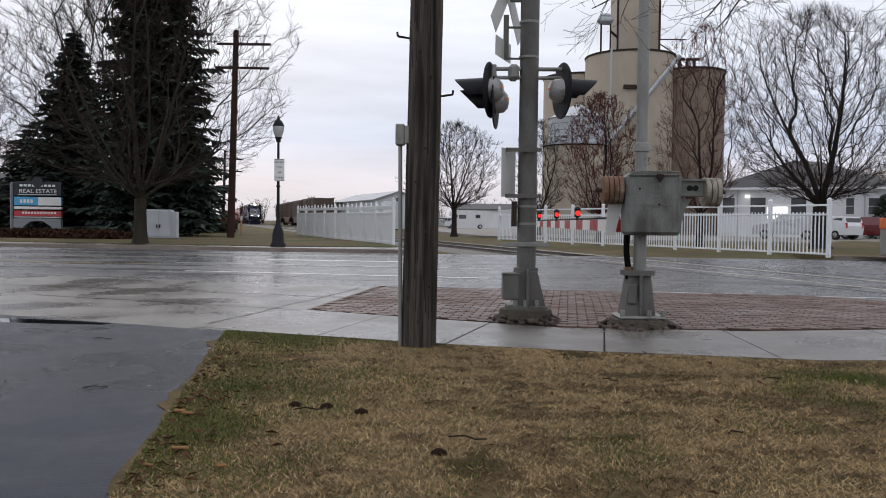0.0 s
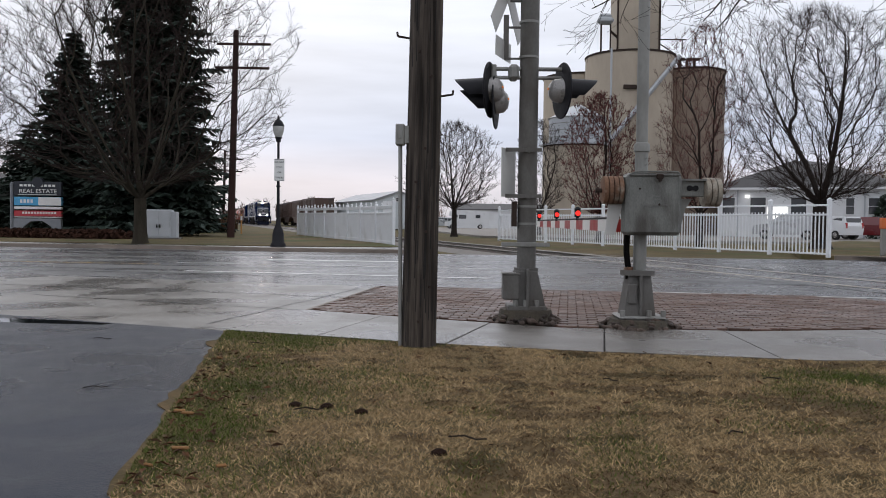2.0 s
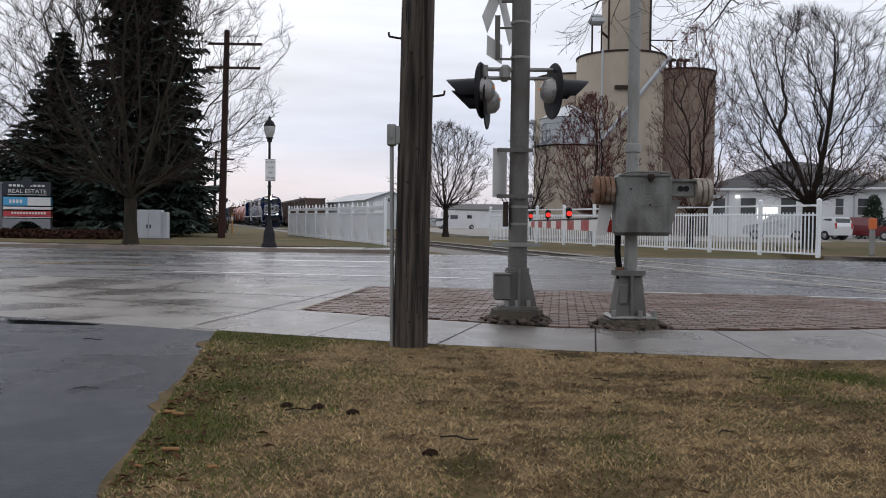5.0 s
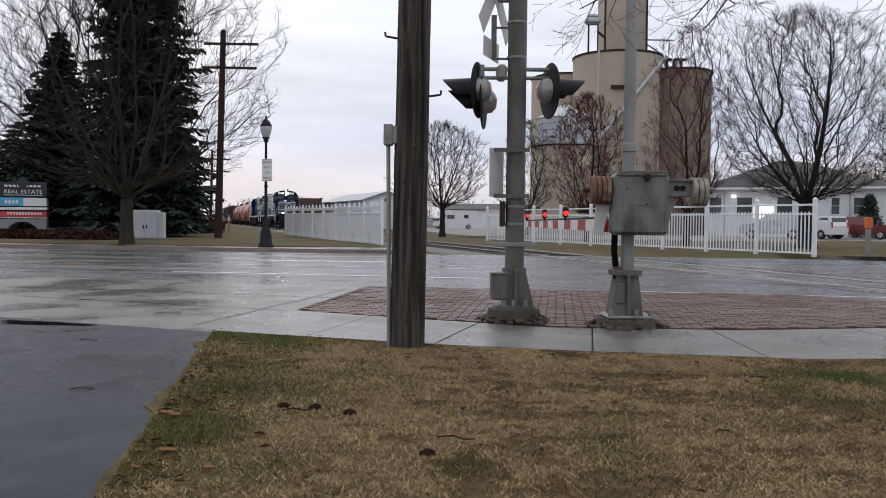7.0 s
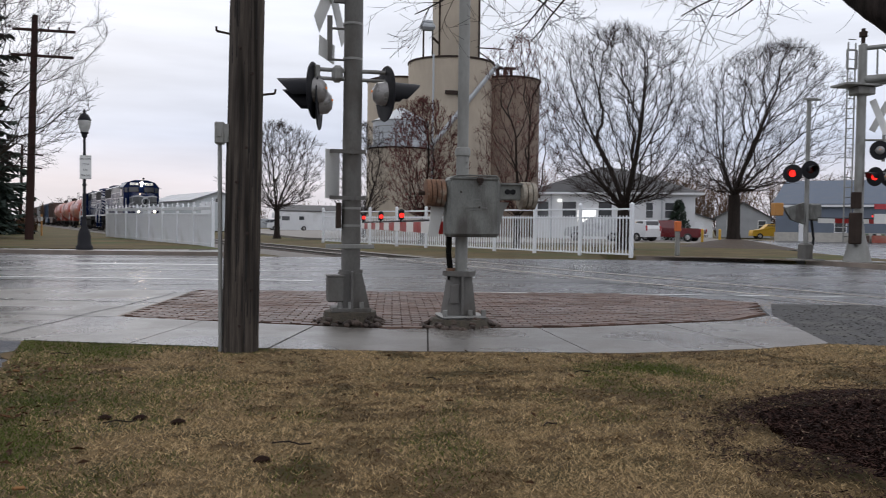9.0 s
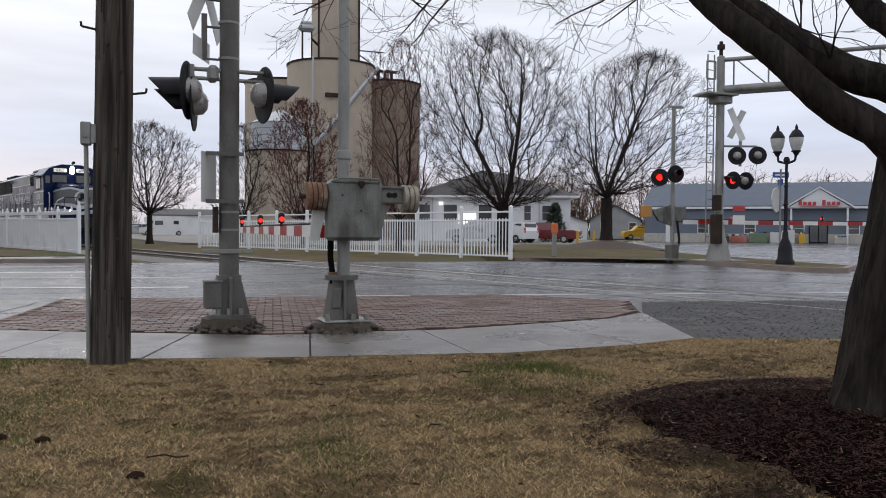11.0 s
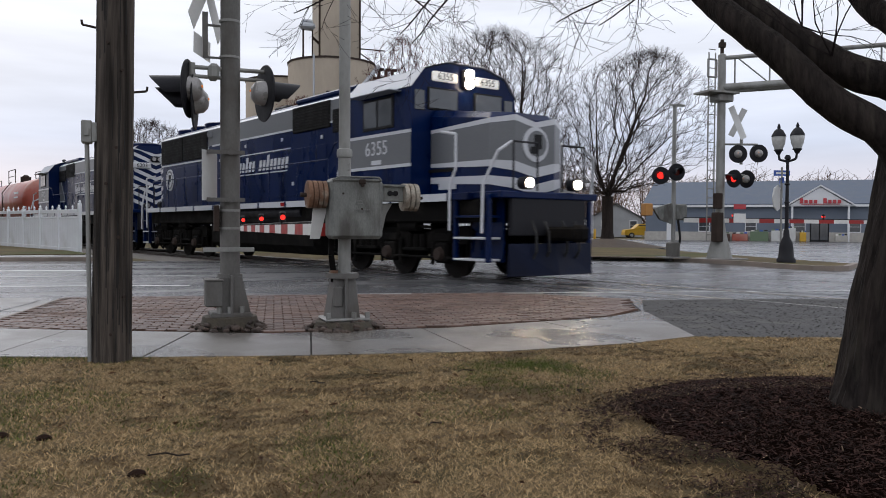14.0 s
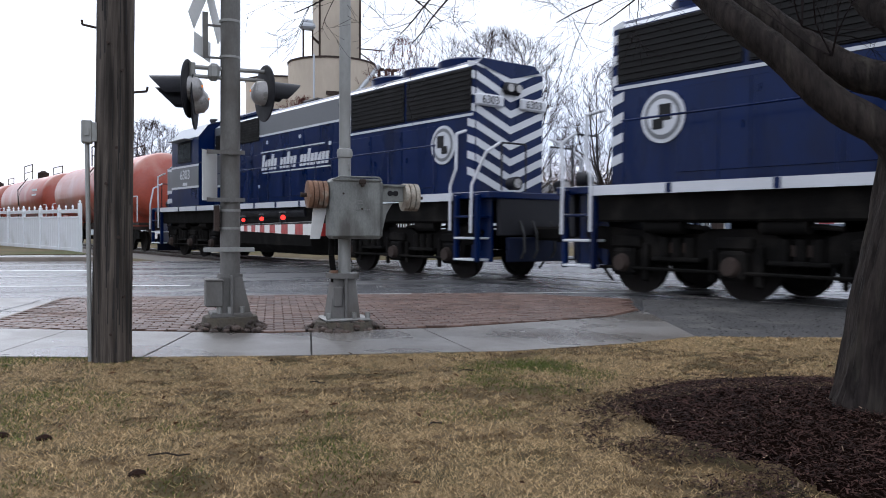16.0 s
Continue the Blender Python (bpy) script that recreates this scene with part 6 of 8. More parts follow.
def bare_tree(m, label, seed, fork, r, top, half, n=900, low=None, wide_at=0.55, shift=(0.0, 0.0), direct=0.55, bark=BARK, twig=TWIG, rmin=0.006, buds=0, twig_len=(0.25, 0.6), droop=0.0, mains=10):
    """A bare crown: boughs run from the fork to many places inside an egg-shaped envelope by short ways, thinning as they branch.
    top: crown height; half: its half width; low: its underside; wide_at: where it is widest; shift: how far the crown leans; direct: how straight boughs run out."""
    root = thing("tree", label, "tree", m)
    g = np.random.default_rng(seed)
    low = fork + 0.4 if low is None else low
    t = Build()
    t.lathe([(r * 1.6, -0.15), (r * 1.2, 0.12), (r, 0.5), (r * 0.92, fork * 0.75), (r * 0.9, fork)], (0, 0, 0), 14)
    part("trunk", t, bark, root, smooth=True)
    u = g.uniform(0, 1, n)
    w = np.where(u < wide_at, 1 - (np.abs(wide_at - u) / wide_at) ** 2.6, 1 - (np.abs(u - wide_at) / (1 - wide_at)) ** 2.2)
    a = g.uniform(0, 2 * np.pi, n)
    lump = 1 + 0.16 * np.sin(3 * a + 5 * u + seed) + 0.10 * np.sin(5 * a - 9 * u)
    rad = half * np.sqrt(np.maximum(w, 0.02)) * lump * g.uniform(0, 1, n) ** 0.45
    P = np.stack([rad * np.cos(a) + shift[0] * u, rad * np.sin(a) + shift[1] * u, low + (top - low) * u], 1)
    base = np.array([0.0, 0.0, fork])
    P = P[np.argsort(np.linalg.norm(P - base, axis=1))]
    # straight main limbs, then short ways from them to all places of the crown
    rows, prev, dirs, done = [base], [0], [np.array([0.0, 0.0, 1.0])], [0.0]
    for k in range(mains):
        v = (k + 0.5) / mains
        lean, turn_ = radians(8 + 58 * v ** 0.8) + g.uniform(-0.08, 0.08), 2.4 * k + g.uniform(-0.3, 0.3)
        d = np.array([math.cos(turn_) * math.sin(lean), math.sin(turn_) * math.sin(lean), math.cos(lean)])
        reach = 0.72 / max(math.sin(lean) / half, math.cos(lean) / (top - fork))
        at, c, run = 0, base.copy(), 0.0
        while run < reach:
            d = d + np.array([0, 0, 0.045]) + g.normal(0, 0.04, 3) + 0.02 * np.array([*shift, 0])
            d /= np.linalg.norm(d)
            c, run = c + d * 0.42, run + 0.42
            rows.append(c)
            prev.append(at)
            dirs.append(d)
            done.append(run)
            at = len(rows) - 1
    m0 = len(rows)
    n = n + m0 - 1
    pts, parent, way, aim = np.zeros((n + 1, 3)), np.zeros(n + 1, int), np.zeros(n + 1), np.zeros((n + 1, 3))
    pts[:m0], parent[:m0], way[:m0], aim[:m0] = rows, prev, done, dirs
    for k in range(m0, n + 1):
        d = P[k - m0] - pts[:k]
        L = np.linalg.norm(d, axis=1) + 1e-6
        bend = (d * aim[:k]).sum(1) / L
        cost = L * (1 + 1.6 * np.maximum(0, 0.86 - bend)) + direct * way[:k] + 0.5 * np.maximum(0, -d[:, 2])
        q = int(np.argmin(cost[1:])) + 1
        pts[k], parent[k], way[k] = P[k - m0], q, way[q] + L[q]
        aim[k] = 0.7 * d[q] / L[q] + 0.3 * aim[q]
        aim[k] /= np.linalg.norm(aim[k]) + 1e-9
    leaves = n - len(set(parent[1:].tolist()))
    power = math.log(max(8, leaves)) / math.log(r * 0.9 / rmin)
    mass = np.zeros(n + 1)
    for k in range(n, 0, -1):
        mass[k] = max(mass[k], rmin ** power)
        mass[parent[k]] += mass[k]
    size = mass ** (1 / power)
    big, small = Build(), Build()
    rr = random.Random(seed)
    ends = []
    for k in range(1, n + 1):
        p, q = Vector(pts[parent[k]]), Vector(pts[k])
        L = (q - p).length
        bow = Vector((rr.uniform(-1, 1), rr.uniform(-1, 1), -0.6)) * L * 0.045
        mid = p.lerp(q, 0.5) + bow
        r0, r1 = min(float(size[parent[k]]), float(size[k]) * 1.3), float(size[k])
        tgt, sides = (big, 8 if r1 > 0.05 else 5) if r1 > 0.018 else (small, 3)
        tgt.cyl(p, mid, r0, (r0 + r1) / 2, sides, caps=False).cyl(mid, q, (r0 + r1) / 2, r1, sides, caps=False)
        if r1 < rmin * 4:
            d = Vector(aim[k])
            for _ in range(4 if r1 < rmin * 1.6 else 2):
                e = (d + Vector((rr.uniform(-0.75, 0.75), rr.uniform(-0.75, 0.75), rr.uniform(-0.35, 0.65) - droop))).normalized() * rr.uniform(*twig_len)
                o = p.lerp(q, rr.uniform(0.3, 1.0))
                k2 = o + e * 0.5 + Vector((rr.uniform(-0.04, 0.04), rr.uniform(-0.04, 0.04), 0.03))
                small.cyl(o, k2, rmin * 0.9, rmin * 0.75, 3, False).cyl(k2, o + e, rmin * 0.75, rmin * 0.5, 3, False)
                f = k2 + (e * 0.35 + Vector((rr.uniform(-0.15, 0.15), rr.uniform(-0.15, 0.15), rr.uniform(-0.05, 0.15))))
                small.cyl(k2, f, rmin * 0.7, rmin * 0.45, 3, False)
                ends.append((o, o + e))
    tagged(part("bough", big, bark, root, smooth=True), kind="stuff")
    tagged(part("crown", small, twig, root), kind="stuff")
    if buds:
        b = Build()
        for _ in range(buds):
            p, q = rr.choice(ends)
            p = p.lerp(q, rr.random())
            s = rr.uniform(0.018, 0.036)
            b.add([p + Vector((s, 0, 0)), p + Vector((-s, s, 0)), p + Vector((-s, -s, s)), p + Vector((0, 0, -s))], [(0, 1, 2), (0, 2, 3), (0, 3, 1), (1, 3, 2)])
        tagged(part("bud", b, BUD, root), kind="stuff")
    return root


def spruce(m, h, w, seed, label, whorls=34):
    root = thing("spruce", label, "tree", m)
    rr = random.Random(seed)
    part("trunk", Build().cyl((0, 0, -0.1), (0, 0, h * 0.98), h * 0.018, 0.03, 10), BARK, root)
    br, nd, nl = Build(), Build(), Build()
    for k in range(whorls):
        f = (k + rr.random() * 0.5) / whorls
        z = 0.9 + (h - 1.2) * f
        L0 = w * (1 - f ** 1.9) ** 0.9 * (0.85 + 0.15 * math.sin(k * 1.7 + seed)) + 0.22
        nb = rr.randint(8, 11)
        a0 = rr.uniform(0, 6.28)
        for j in range(nb):
            a = a0 + 6.283 * j / nb + rr.uniform(-0.2, 0.2)
            L = L0 * rr.uniform(0.68, 1.08)
            o = Vector((math.cos(a), math.sin(a), 0))
            tip = o * L + Vector((0, 0, z - L * rr.uniform(0.12, 0.32)))
            mid = o * L * 0.55 + Vector((0, 0, z - L * 0.20))
            b0 = Vector((0, 0, z))
            br.cyl(b0, mid, 0.03, 0.02, 3, False).cyl(mid, tip, 0.02, 0.006, 3, False)
            side = Vector((-o.y, o.x, 0))
            nq = max(6, int(L * 9))
            for q in range(nq):
                t = (q + rr.random()) / nq
                if t < 0.22:
                    continue
                c = b0.lerp(mid, t / 0.55) if t < 0.55 else mid.lerp(tip, (t - 0.55) / 0.45)
                for s in (-1, 1):
                    ln = rr.uniform(0.30, 0.68) * (0.6 + 0.5 * (1 - t)) * min(1.4, 0.5 + L / 4)
                    e = c + side * s * ln + o * ln * rr.uniform(0.3, 0.9) + Vector((0, 0, -ln * rr.uniform(0.15, 0.75)))
                    wd = (e - c).cross(Vector((rr.uniform(-0.4, 0.4), rr.uniform(-0.4, 0.4), 1))).normalized() * rr.uniform(0.09, 0.19)
                    tgt = nl if rr.random() < 0.16 and t > 0.7 else nd
                    tgt.add([c - wd, c + wd, e + wd * 0.35, e - wd * 0.35], [(0, 1, 2, 3)])
    tagged(part("branchwork", br, BARK, root), kind="stuff")
    tagged(part("foliage", nd, NEEDLE, root), kind="stuff")
    tagged(part("pale_foliage", nl, NEEDLE_L, root), kind="stuff")
    return root


bare_tree(pose(-11.25, 30.2, 0.1), "bare multi-stem street tree with a wide crown by the kerb", 21, 1.7, 0.24, 11.4, 6.0, 2000, 2.2, 0.42, direct=0.32, rmin=0.006, droop=0.1,
          bark=mat("greenish_bark", (0.036, 0.031, 0.023), 1.0, spec=0.08, var=0.4, scale=5, fine=30, bump=0.9, stretch=(1, 1, 0.3)))
spruce(pose(-15.7, 44.3, 0.1), 20.0, 4.0, 5, "tall broad dark green spruce tree beyond the street", 66)
spruce(pose(-22.0, 48.5, 0.1), 12.4, 3.2, 6, "dark spruce tree beside the sign", 44)
spruce(pose(-17.9, 56, 0.1), 9.5, 3.4, 7, "dark spruce tree near the track", 34)
spruce(pose(-29.5, 58, 0.1), 8.0, 3.2, 8, "dark spruce tree behind the sign", 26)
spruce(pose(-38, 62, 0.1), 9, 3.6, 9, "dark spruce tree behind the low building", 26)
bare_tree(pose(-30, 47, 0.1), "tall bare tree beside the sign", 31, 2.4, 0.24, 15.5, 5.2, 1700, 2.8, 0.45, direct=0.32, rmin=0.009)
bare_tree(pose(-24.5, 58, 0.1), "tall bare tree behind the spruces", 32, 2.8, 0.24, 17.0, 5.5, 1500, 3.2, 0.5, direct=0.32, rmin=0.010)
bare_tree(pose(0.95, 60.5, 0.1), "small round bare tree beyond the track", 41, 1.9, 0.20, 8.2, 3.5, 1100, 2.1, 0.42, direct=0.32, rmin=0.008)
bare_tree(pose(8.0, 66, 0.0), "slender bare tree by the small silo", 42, 1.6, 0.16, 9.2, 2.4, 700, 1.9, 0.38, direct=0.32, rmin=0.008)
bare_tree(pose(8.4, 43.2, 0.1), "red-budding bare tree in front of the silos", 43, 1.3, 0.14, 7.7, 2.15, 1000, 1.5, 0.45, direct=0.32, twig=TWIG_RED, rmin=0.006, buds=5200, twig_len=(0.2, 0.45))
bare_tree(pose(12.8, 40.0, 0.1), "slender reddish bare tree by the brown silo", 44, 1.4, 0.16, 10.7, 2.5, 900, 1.8, 0.35, twig=TWIG_RED, rmin=0.006, buds=900, direct=0.32, twig_len=(0.2, 0.5))
bare_tree(pose(15.75, 33.5, 0.1), "large vase-shaped bare tree behind the picket fence", 45, 1.75, 0.36, 9.8, 3.9, 2300, 2.0, 0.48, (-0.5, 0.3), direct=0.32, rmin=0.0052)
bare_tree(pose(25.1, 39.7, 0.35), "bare windswept tree on a small mound", 46, 2.6, 0.34, 10.6, 4.5, 2000, 2.7, 0.46, (1.9, -0.8), direct=0.32, rmin=0.006)
b = Build().lathe([(3.4, 0.0), (2.6, 0.12), (1.6, 0.30), (0.6, 0.46), (0.1, 0.5)], (25.1, 39.7, 0.06), 28)
tagged(part("tree_mound", b, mat("mound_earth", (0.07, 0.05, 0.035), 0.95, var=0.4, scale=3, bump=0.8), smooth=True), "low mound of brown earth round a tree", "mound", kind="structure")

# near tree: thick forked trunk on mulch, with limbs over the view
near = thing("tree", "thick dark forked tree standing in a mulch bed", "tree", pose(3.62, 2.98, 0.05))
rr = random.Random(77)
t = Build()
rings = [(0.44, -0.05, 0.0), (0.34, 0.08, 0.0), (0.295, 0.28, 0.01), (0.275, 0.7, 0.04), (0.25, 1.1, 0.09), (0.245, 1.42, 0.13), (0.22, 1.62, 0.14), (0.15, 1.8, 0.14)]
n = 132
fl = [1 + 0.06 * noise.noise((2 * math.cos(6.283 * i / n), 2 * math.sin(6.283 * i / n), 1.0)) for i in range(n)]
rings = [tuple(p + (q - p) * k / 9 for p, q in zip(rings[j], rings[j + 1])) for j in range(len(rings) - 1) for k in range(9)] + rings[-1:]
for r, z, x in rings:
    for i in range(n):
        a = 6.283 * i / n
        ridge = abs(noise.noise((9 * math.cos(a), 9 * math.sin(a), z * 1.8))) + 0.5 * abs(noise.noise((20 * math.cos(a), 20 * math.sin(a), z * 6.0)))
        rr_ = r * fl[i] * (1 + 0.10 * math.sin(5 * a) * max(0.0, 1 - max(0.0, z) / 0.3)) - 0.030 * (0.45 - ridge)
        t.v.append((x + rr_ * math.cos(a), -x * 0.6 + rr_ * math.sin(a), z))
t.f.extend([(j * n + i, j * n + (i + 1) % n, (j + 1) * n + (i + 1) % n, (j + 1) * n + i) for j in range(len(rings) - 1) for i in range(n)])
t.f.append(tuple(range((len(rings) - 1) * n, len(rings) * n)))
part("trunk", t, BARK_NEAR, near, smooth=True)


def limb(pts, r0, r1, nseg=14):
    """A smooth thick limb through the given places."""
    b = Build()
    P = [Vector(p) for p in pts]
    P = [2 * P[0] - P[1]] + P + [2 * P[-1] - P[-2]]
    cl = []
    for i in range(1, len(P) - 2):
        for k in range(6):
            u = k / 6
            a, b_, c, d = P[i - 1], P[i], P[i + 1], P[i + 2]
            cl.append(0.5 * ((2 * b_) + (c - a) * u + (2 * a - 5 * b_ + 4 * c - d) * u * u + (3 * b_ - a - 3 * c + d) * u ** 3))
    cl.append(P[-2])
    m = len(cl)
    for j, c in enumerate(cl):
        d = (cl[min(m - 1, j + 1)] - cl[max(0, j - 1)]).normalized()
        u = d.cross(Vector((0, 0, 1))).normalized()
        w = d.cross(u)
        r = r0 + (r1 - r0) * j / (m - 1)
        b.v.extend([tuple(c + (u * math.cos(6.283 * i / nseg) + w * math.sin(6.283 * i / nseg)) * r * rr.uniform(0.95, 1.05)) for i in range(nseg)])
    b.f.extend([(j * nseg + i, j * nseg + (i + 1) % nseg, (j + 1) * nseg + (i + 1) % nseg, (j + 1) * nseg + i) for j in range(m - 1) for i in range(nseg)])
    return b, cl


N0 = Vector((3.62, 2.98, 0.05))


def over(az, el, d):
    """A place d metres off along the ground, az degrees right of north, el degrees above the eye."""
    return Vector((d * math.sin(radians(az)), d * math.cos(radians(az)), EYE + d * math.tan(radians(el))))


OVERHEAD = [
    ([(3.66, 2.95, 1.10), over(50.0, 5.3, 4.55), over(46.2, 8.3, 4.5), over(43.2, 11.4, 4.5), over(40.4, 13.7, 4.55), over(37.8, 16.2, 4.7), over(32.0, 22.5, 5.0), over(24, 27, 5.4)], 0.094, 0.055),
    ([(3.74, 2.90, 1.40), over(50.9, 8.3, 4.7), over(47.6, 9.9, 4.7), over(44.8, 11.7, 4.75), over(42.2, 13.7, 4.8), over(39.2, 16.3, 4.9), over(34, 24, 5.3), over(28, 30, 5.8)], 0.100, 0.060),
    ([(3.72, 2.92, 1.5), over(50.6, 11.6, 4.75), over(48.6, 13.6, 4.85), over(46.6, 16.4, 5.0), over(44.6, 20.0, 5.2), over(42, 26, 5.6)], 0.080, 0.045),
    ([(3.72, 2.92, 1.5), over(51.4, 13.0, 4.65), over(49.8, 15.2, 4.7), over(48.4, 17.6, 4.8), over(47, 21, 5.0), over(45, 28, 5.3)], 0.075, 0.045),
    ([(3.74, 2.9, 1.6), (3.9, 2.95, 2.3), (4.0, 3.2, 3.1), (4.1, 3.4, 4.2)], 0.13, 0.06),
    ([(3.7, 2.9, 1.55), (3.9, 2.6, 2.3), (4.1, 2.2, 3.2), (4.2, 1.8, 4.3)], 0.12, 0.05)]
for pts, r0, r1 in OVERHEAD:
    bl, cl = limb([Vector(p) - N0 for p in pts], r0, r1, 20)
    part("limb", bl, BARK_NEAR, near, smooth=True)
# boughs that carry the hanging sprays out over the sidewalk
segs = []
SPRAYS = []
for az0, az1, el, d in ((36, 5, 21.8, 5.0), (40, 14, 23.3, 5.8), (42, 24, 21.0, 4.9)):
    run = [over(az0 + (az1 - az0) * k / 6, el + 1.2 * math.sin(k * 2.1 + az1), d + 0.12 * k) for k in range(7)]
    bl, cl = limb([p - N0 for p in run], 0.028, 0.010, 8)
    part("limb", bl, BARK_NEAR, near, smooth=True)
    SPRAYS += run
q = random.Random(40)
for p in SPRAYS:
    for k in range(6):
        grow(segs, p - N0 + Vector((q.uniform(-0.25, 0.25), q.uniform(-0.2, 0.2), 0)), (q.uniform(-1, 1), q.uniform(-0.4, 0.4), q.uniform(-0.75, -0.1)), q.uniform(0.4, 0.75), 0.0042, 1, q, 0.035, 0.40, (25, 60), (2, 4), 6, 0.0011, 3, (0.4, 0.7))
# a few thicker hanging ends
for az, el, d, dx, L in ((22.6, 17.4, 5.0, -0.45, 0.58), (21.0, 17.0, 5.0, -0.6, 0.46), (34.6, 17.0, 5.1, -0.85, 0.75), (36.4, 17.3, 5.1, -0.5, 0.6), (14.2, 16.6, 5.2, -0.9, 0.42), (17.2, 16.9, 5.3, 0.8, 0.4)):
    p = over(az, el, d) - N0
    grow(segs, p, (dx, 0.05, -0.62), L, 0.0085, 0, q, 0.02, 0.12, (25, 55), (3, 4), 6, 0.0012, 3, (0.5, 0.8))
    grow(segs, p, (-dx * 0.3, 0.1, 0.8), 0.45, 0.010, 3, q, 0.02, 0.12, levels=3)
for x, y, z in ((2.95, 3.35, 2.25), (3.2, 3.25, 2.1), (3.35, 3.2, 1.95), (3.3, 3.5, 2.4), (3.5, 3.4, 2.6)):
    for k in range(4):
        grow(segs, Vector((x, y, z)) - N0, (q.uniform(-0.9, 0.3), q.uniform(-0.2, 0.6), q.uniform(-0.1, 0.9)), q.uniform(0.3, 0.6), 0.005, 1, q, 0.03, 0.25, (25, 60), (2, 4), 5, 0.0012, 3, (0.4, 0.68))
limbs_to_parts(near, segs, 0, BARK_NEAR, mat("dark_twigs", (0.016, 0.012, 0.012), 1.0, spec=0.05, var=0.3, scale=4, bump=0))

# far woods on the skyline: many small bare crowns in one sheet
def woods(name, label, spots, material, seed, h=(5, 9), n_st=9):
    rr = random.Random(seed)
    b = Build()
    for x, y in spots:
        H = rr.uniform(*h)
        for k in range(n_st):
            a = rr.uniform(0, 6.28)
            le = rr.uniform(0.05, 0.5)
            p = Vector((x, y, 0))
            d = Vector((math.cos(a) * le, math.sin(a) * le, 1)).normalized()
            q = p + d * H * rr.uniform(0.7, 1.0)
            b.cyl(p, q, 0.09, 0.02, 3, False)
            for j in range(14):
                f = rr.uniform(0.2, 1.0)
                c = p.lerp(q, f)
                e = c + Vector((rr.uniform(-1, 1), rr.uniform(-1, 1), rr.uniform(0.1, 0.9))) * H * 0.16
                b.cyl(c, e, 0.035, 0.012, 3, False)
    return tagged(part(name, b, material), label, "trees", kind="stuff")


rr = random.Random(12)
woods("far_woods", "brown bare woods along the skyline", [(48 + rr.uniform(-12, 12) + k * 0.7, 126 - k * 0.32 + rr.uniform(-6, 6)) for k in range(110)], BRUSH, 1, (7, 12))
woods("far_woods", "grey bare woods behind the store", [(95 + k * 1.6, 95 - k * 1.1 + rr.uniform(-5, 5)) for k in range(50)], mat("grey_brush", (0.16, 0.13, 0.12), 0.95, var=0.3, scale=0.5, bump=0, island=0.3), 2, (7, 10))
woods("far_woods", "distant bare woods beyond the railway", [(-75 + k * 3.0, 190 + rr.uniform(-15, 15)) for k in range(50)], BRUSH, 3, (5, 8), 7)
woods("far_woods", "bare undergrowth behind the spruces", [(-62 + k * 0.9, 70 + rr.uniform(-8, 8)) for k in range(46)], mat("dark_brush", (0.07, 0.05, 0.04), 0.95, var=0.3, scale=0.5, bump=0, island=0.4), 4, (4, 9))
woods("brush_stuff", "tangled brown brush along the railway", [(-20.5 + k * 0.06 + rr.uniform(-0.8, 0.8), 64 + k * 0.25 + rr.uniform(-1, 1)) for k in range(30)], BRUSH, 5, (0.7, 1.7), 8)
woods("far_woods", "golden bare willow behind the white house", [(47 + rr.uniform(-4, 4), 97 + rr.uniform(-4, 4)) for k in range(14)], mat("golden_brush", (0.22, 0.145, 0.06), 0.95, var=0.3, scale=0.5, bump=0, island=0.3), 6, (6, 8))

# hedge and shrubs
def leafy(b, c, r, n, rr, s=(0.04, 0.09)):
    for _ in range(n):
        v = Vector((rr.gauss(0, 1), rr.gauss(0, 1), rr.gauss(0, 1))).normalized()
        p = Vector(c) + Vector((v.x * r[0], v.y * r[1], v.z * r[2])) * rr.uniform(0.7, 1.05)
        k = rr.uniform(*s)
        u = Vector((rr.uniform(-1, 1), rr.uniform(-1, 1), rr.uniform(-1, 1))).normalized() * k
        w = u.orthogonal().normalized() * k * 0.6
        b.add([p - u, p + w, p + u, p - w], [(0, 1, 2, 3)])


rr = random.Random(3)
b = Build()
for k in range(60):
    f = k / 59
    leafy(b, (-31 + 16.5 * f, 39.5 - 3.2 * f + rr.uniform(-0.4, 0.4), 0.26), (0.9, 0.9, 0.28), 320, rr, (0.05, 0.10))
tagged(part("hedge", b, HEDGE), "low brown winter hedge behind the kerb", "hedge", kind="stuff")
b = Build()
for k in range(9):
    leafy(b, (0, 0, 0.15 + k * 0.24), (0.75 * (1 - k / 10) + 0.1, 0.75 * (1 - k / 10) + 0.1, 0.25), 260, rr, (0.05, 0.1))
bush = thing("shrub", "dark conical evergreen shrub by the white house", "shrub", pose(36.4, 66.3, 0.0) @ Matrix.Scale(1.6, 4))
part("foliage", b, SHRUB, bush)
b = Build()
leafy(b, (0, 0, 0.5), (1.3, 0.9, 0.6), 900, rr, (0.06, 0.12))
bush = thing("shrub", "low green shrub near the sign", "shrub", pose(-23.2, 53, 0.1))
part("foliage", b, mat("green_shrub", (0.03, 0.05, 0.02), 0.9, var=0.4, scale=3, bump=0, island=0.5), bush)


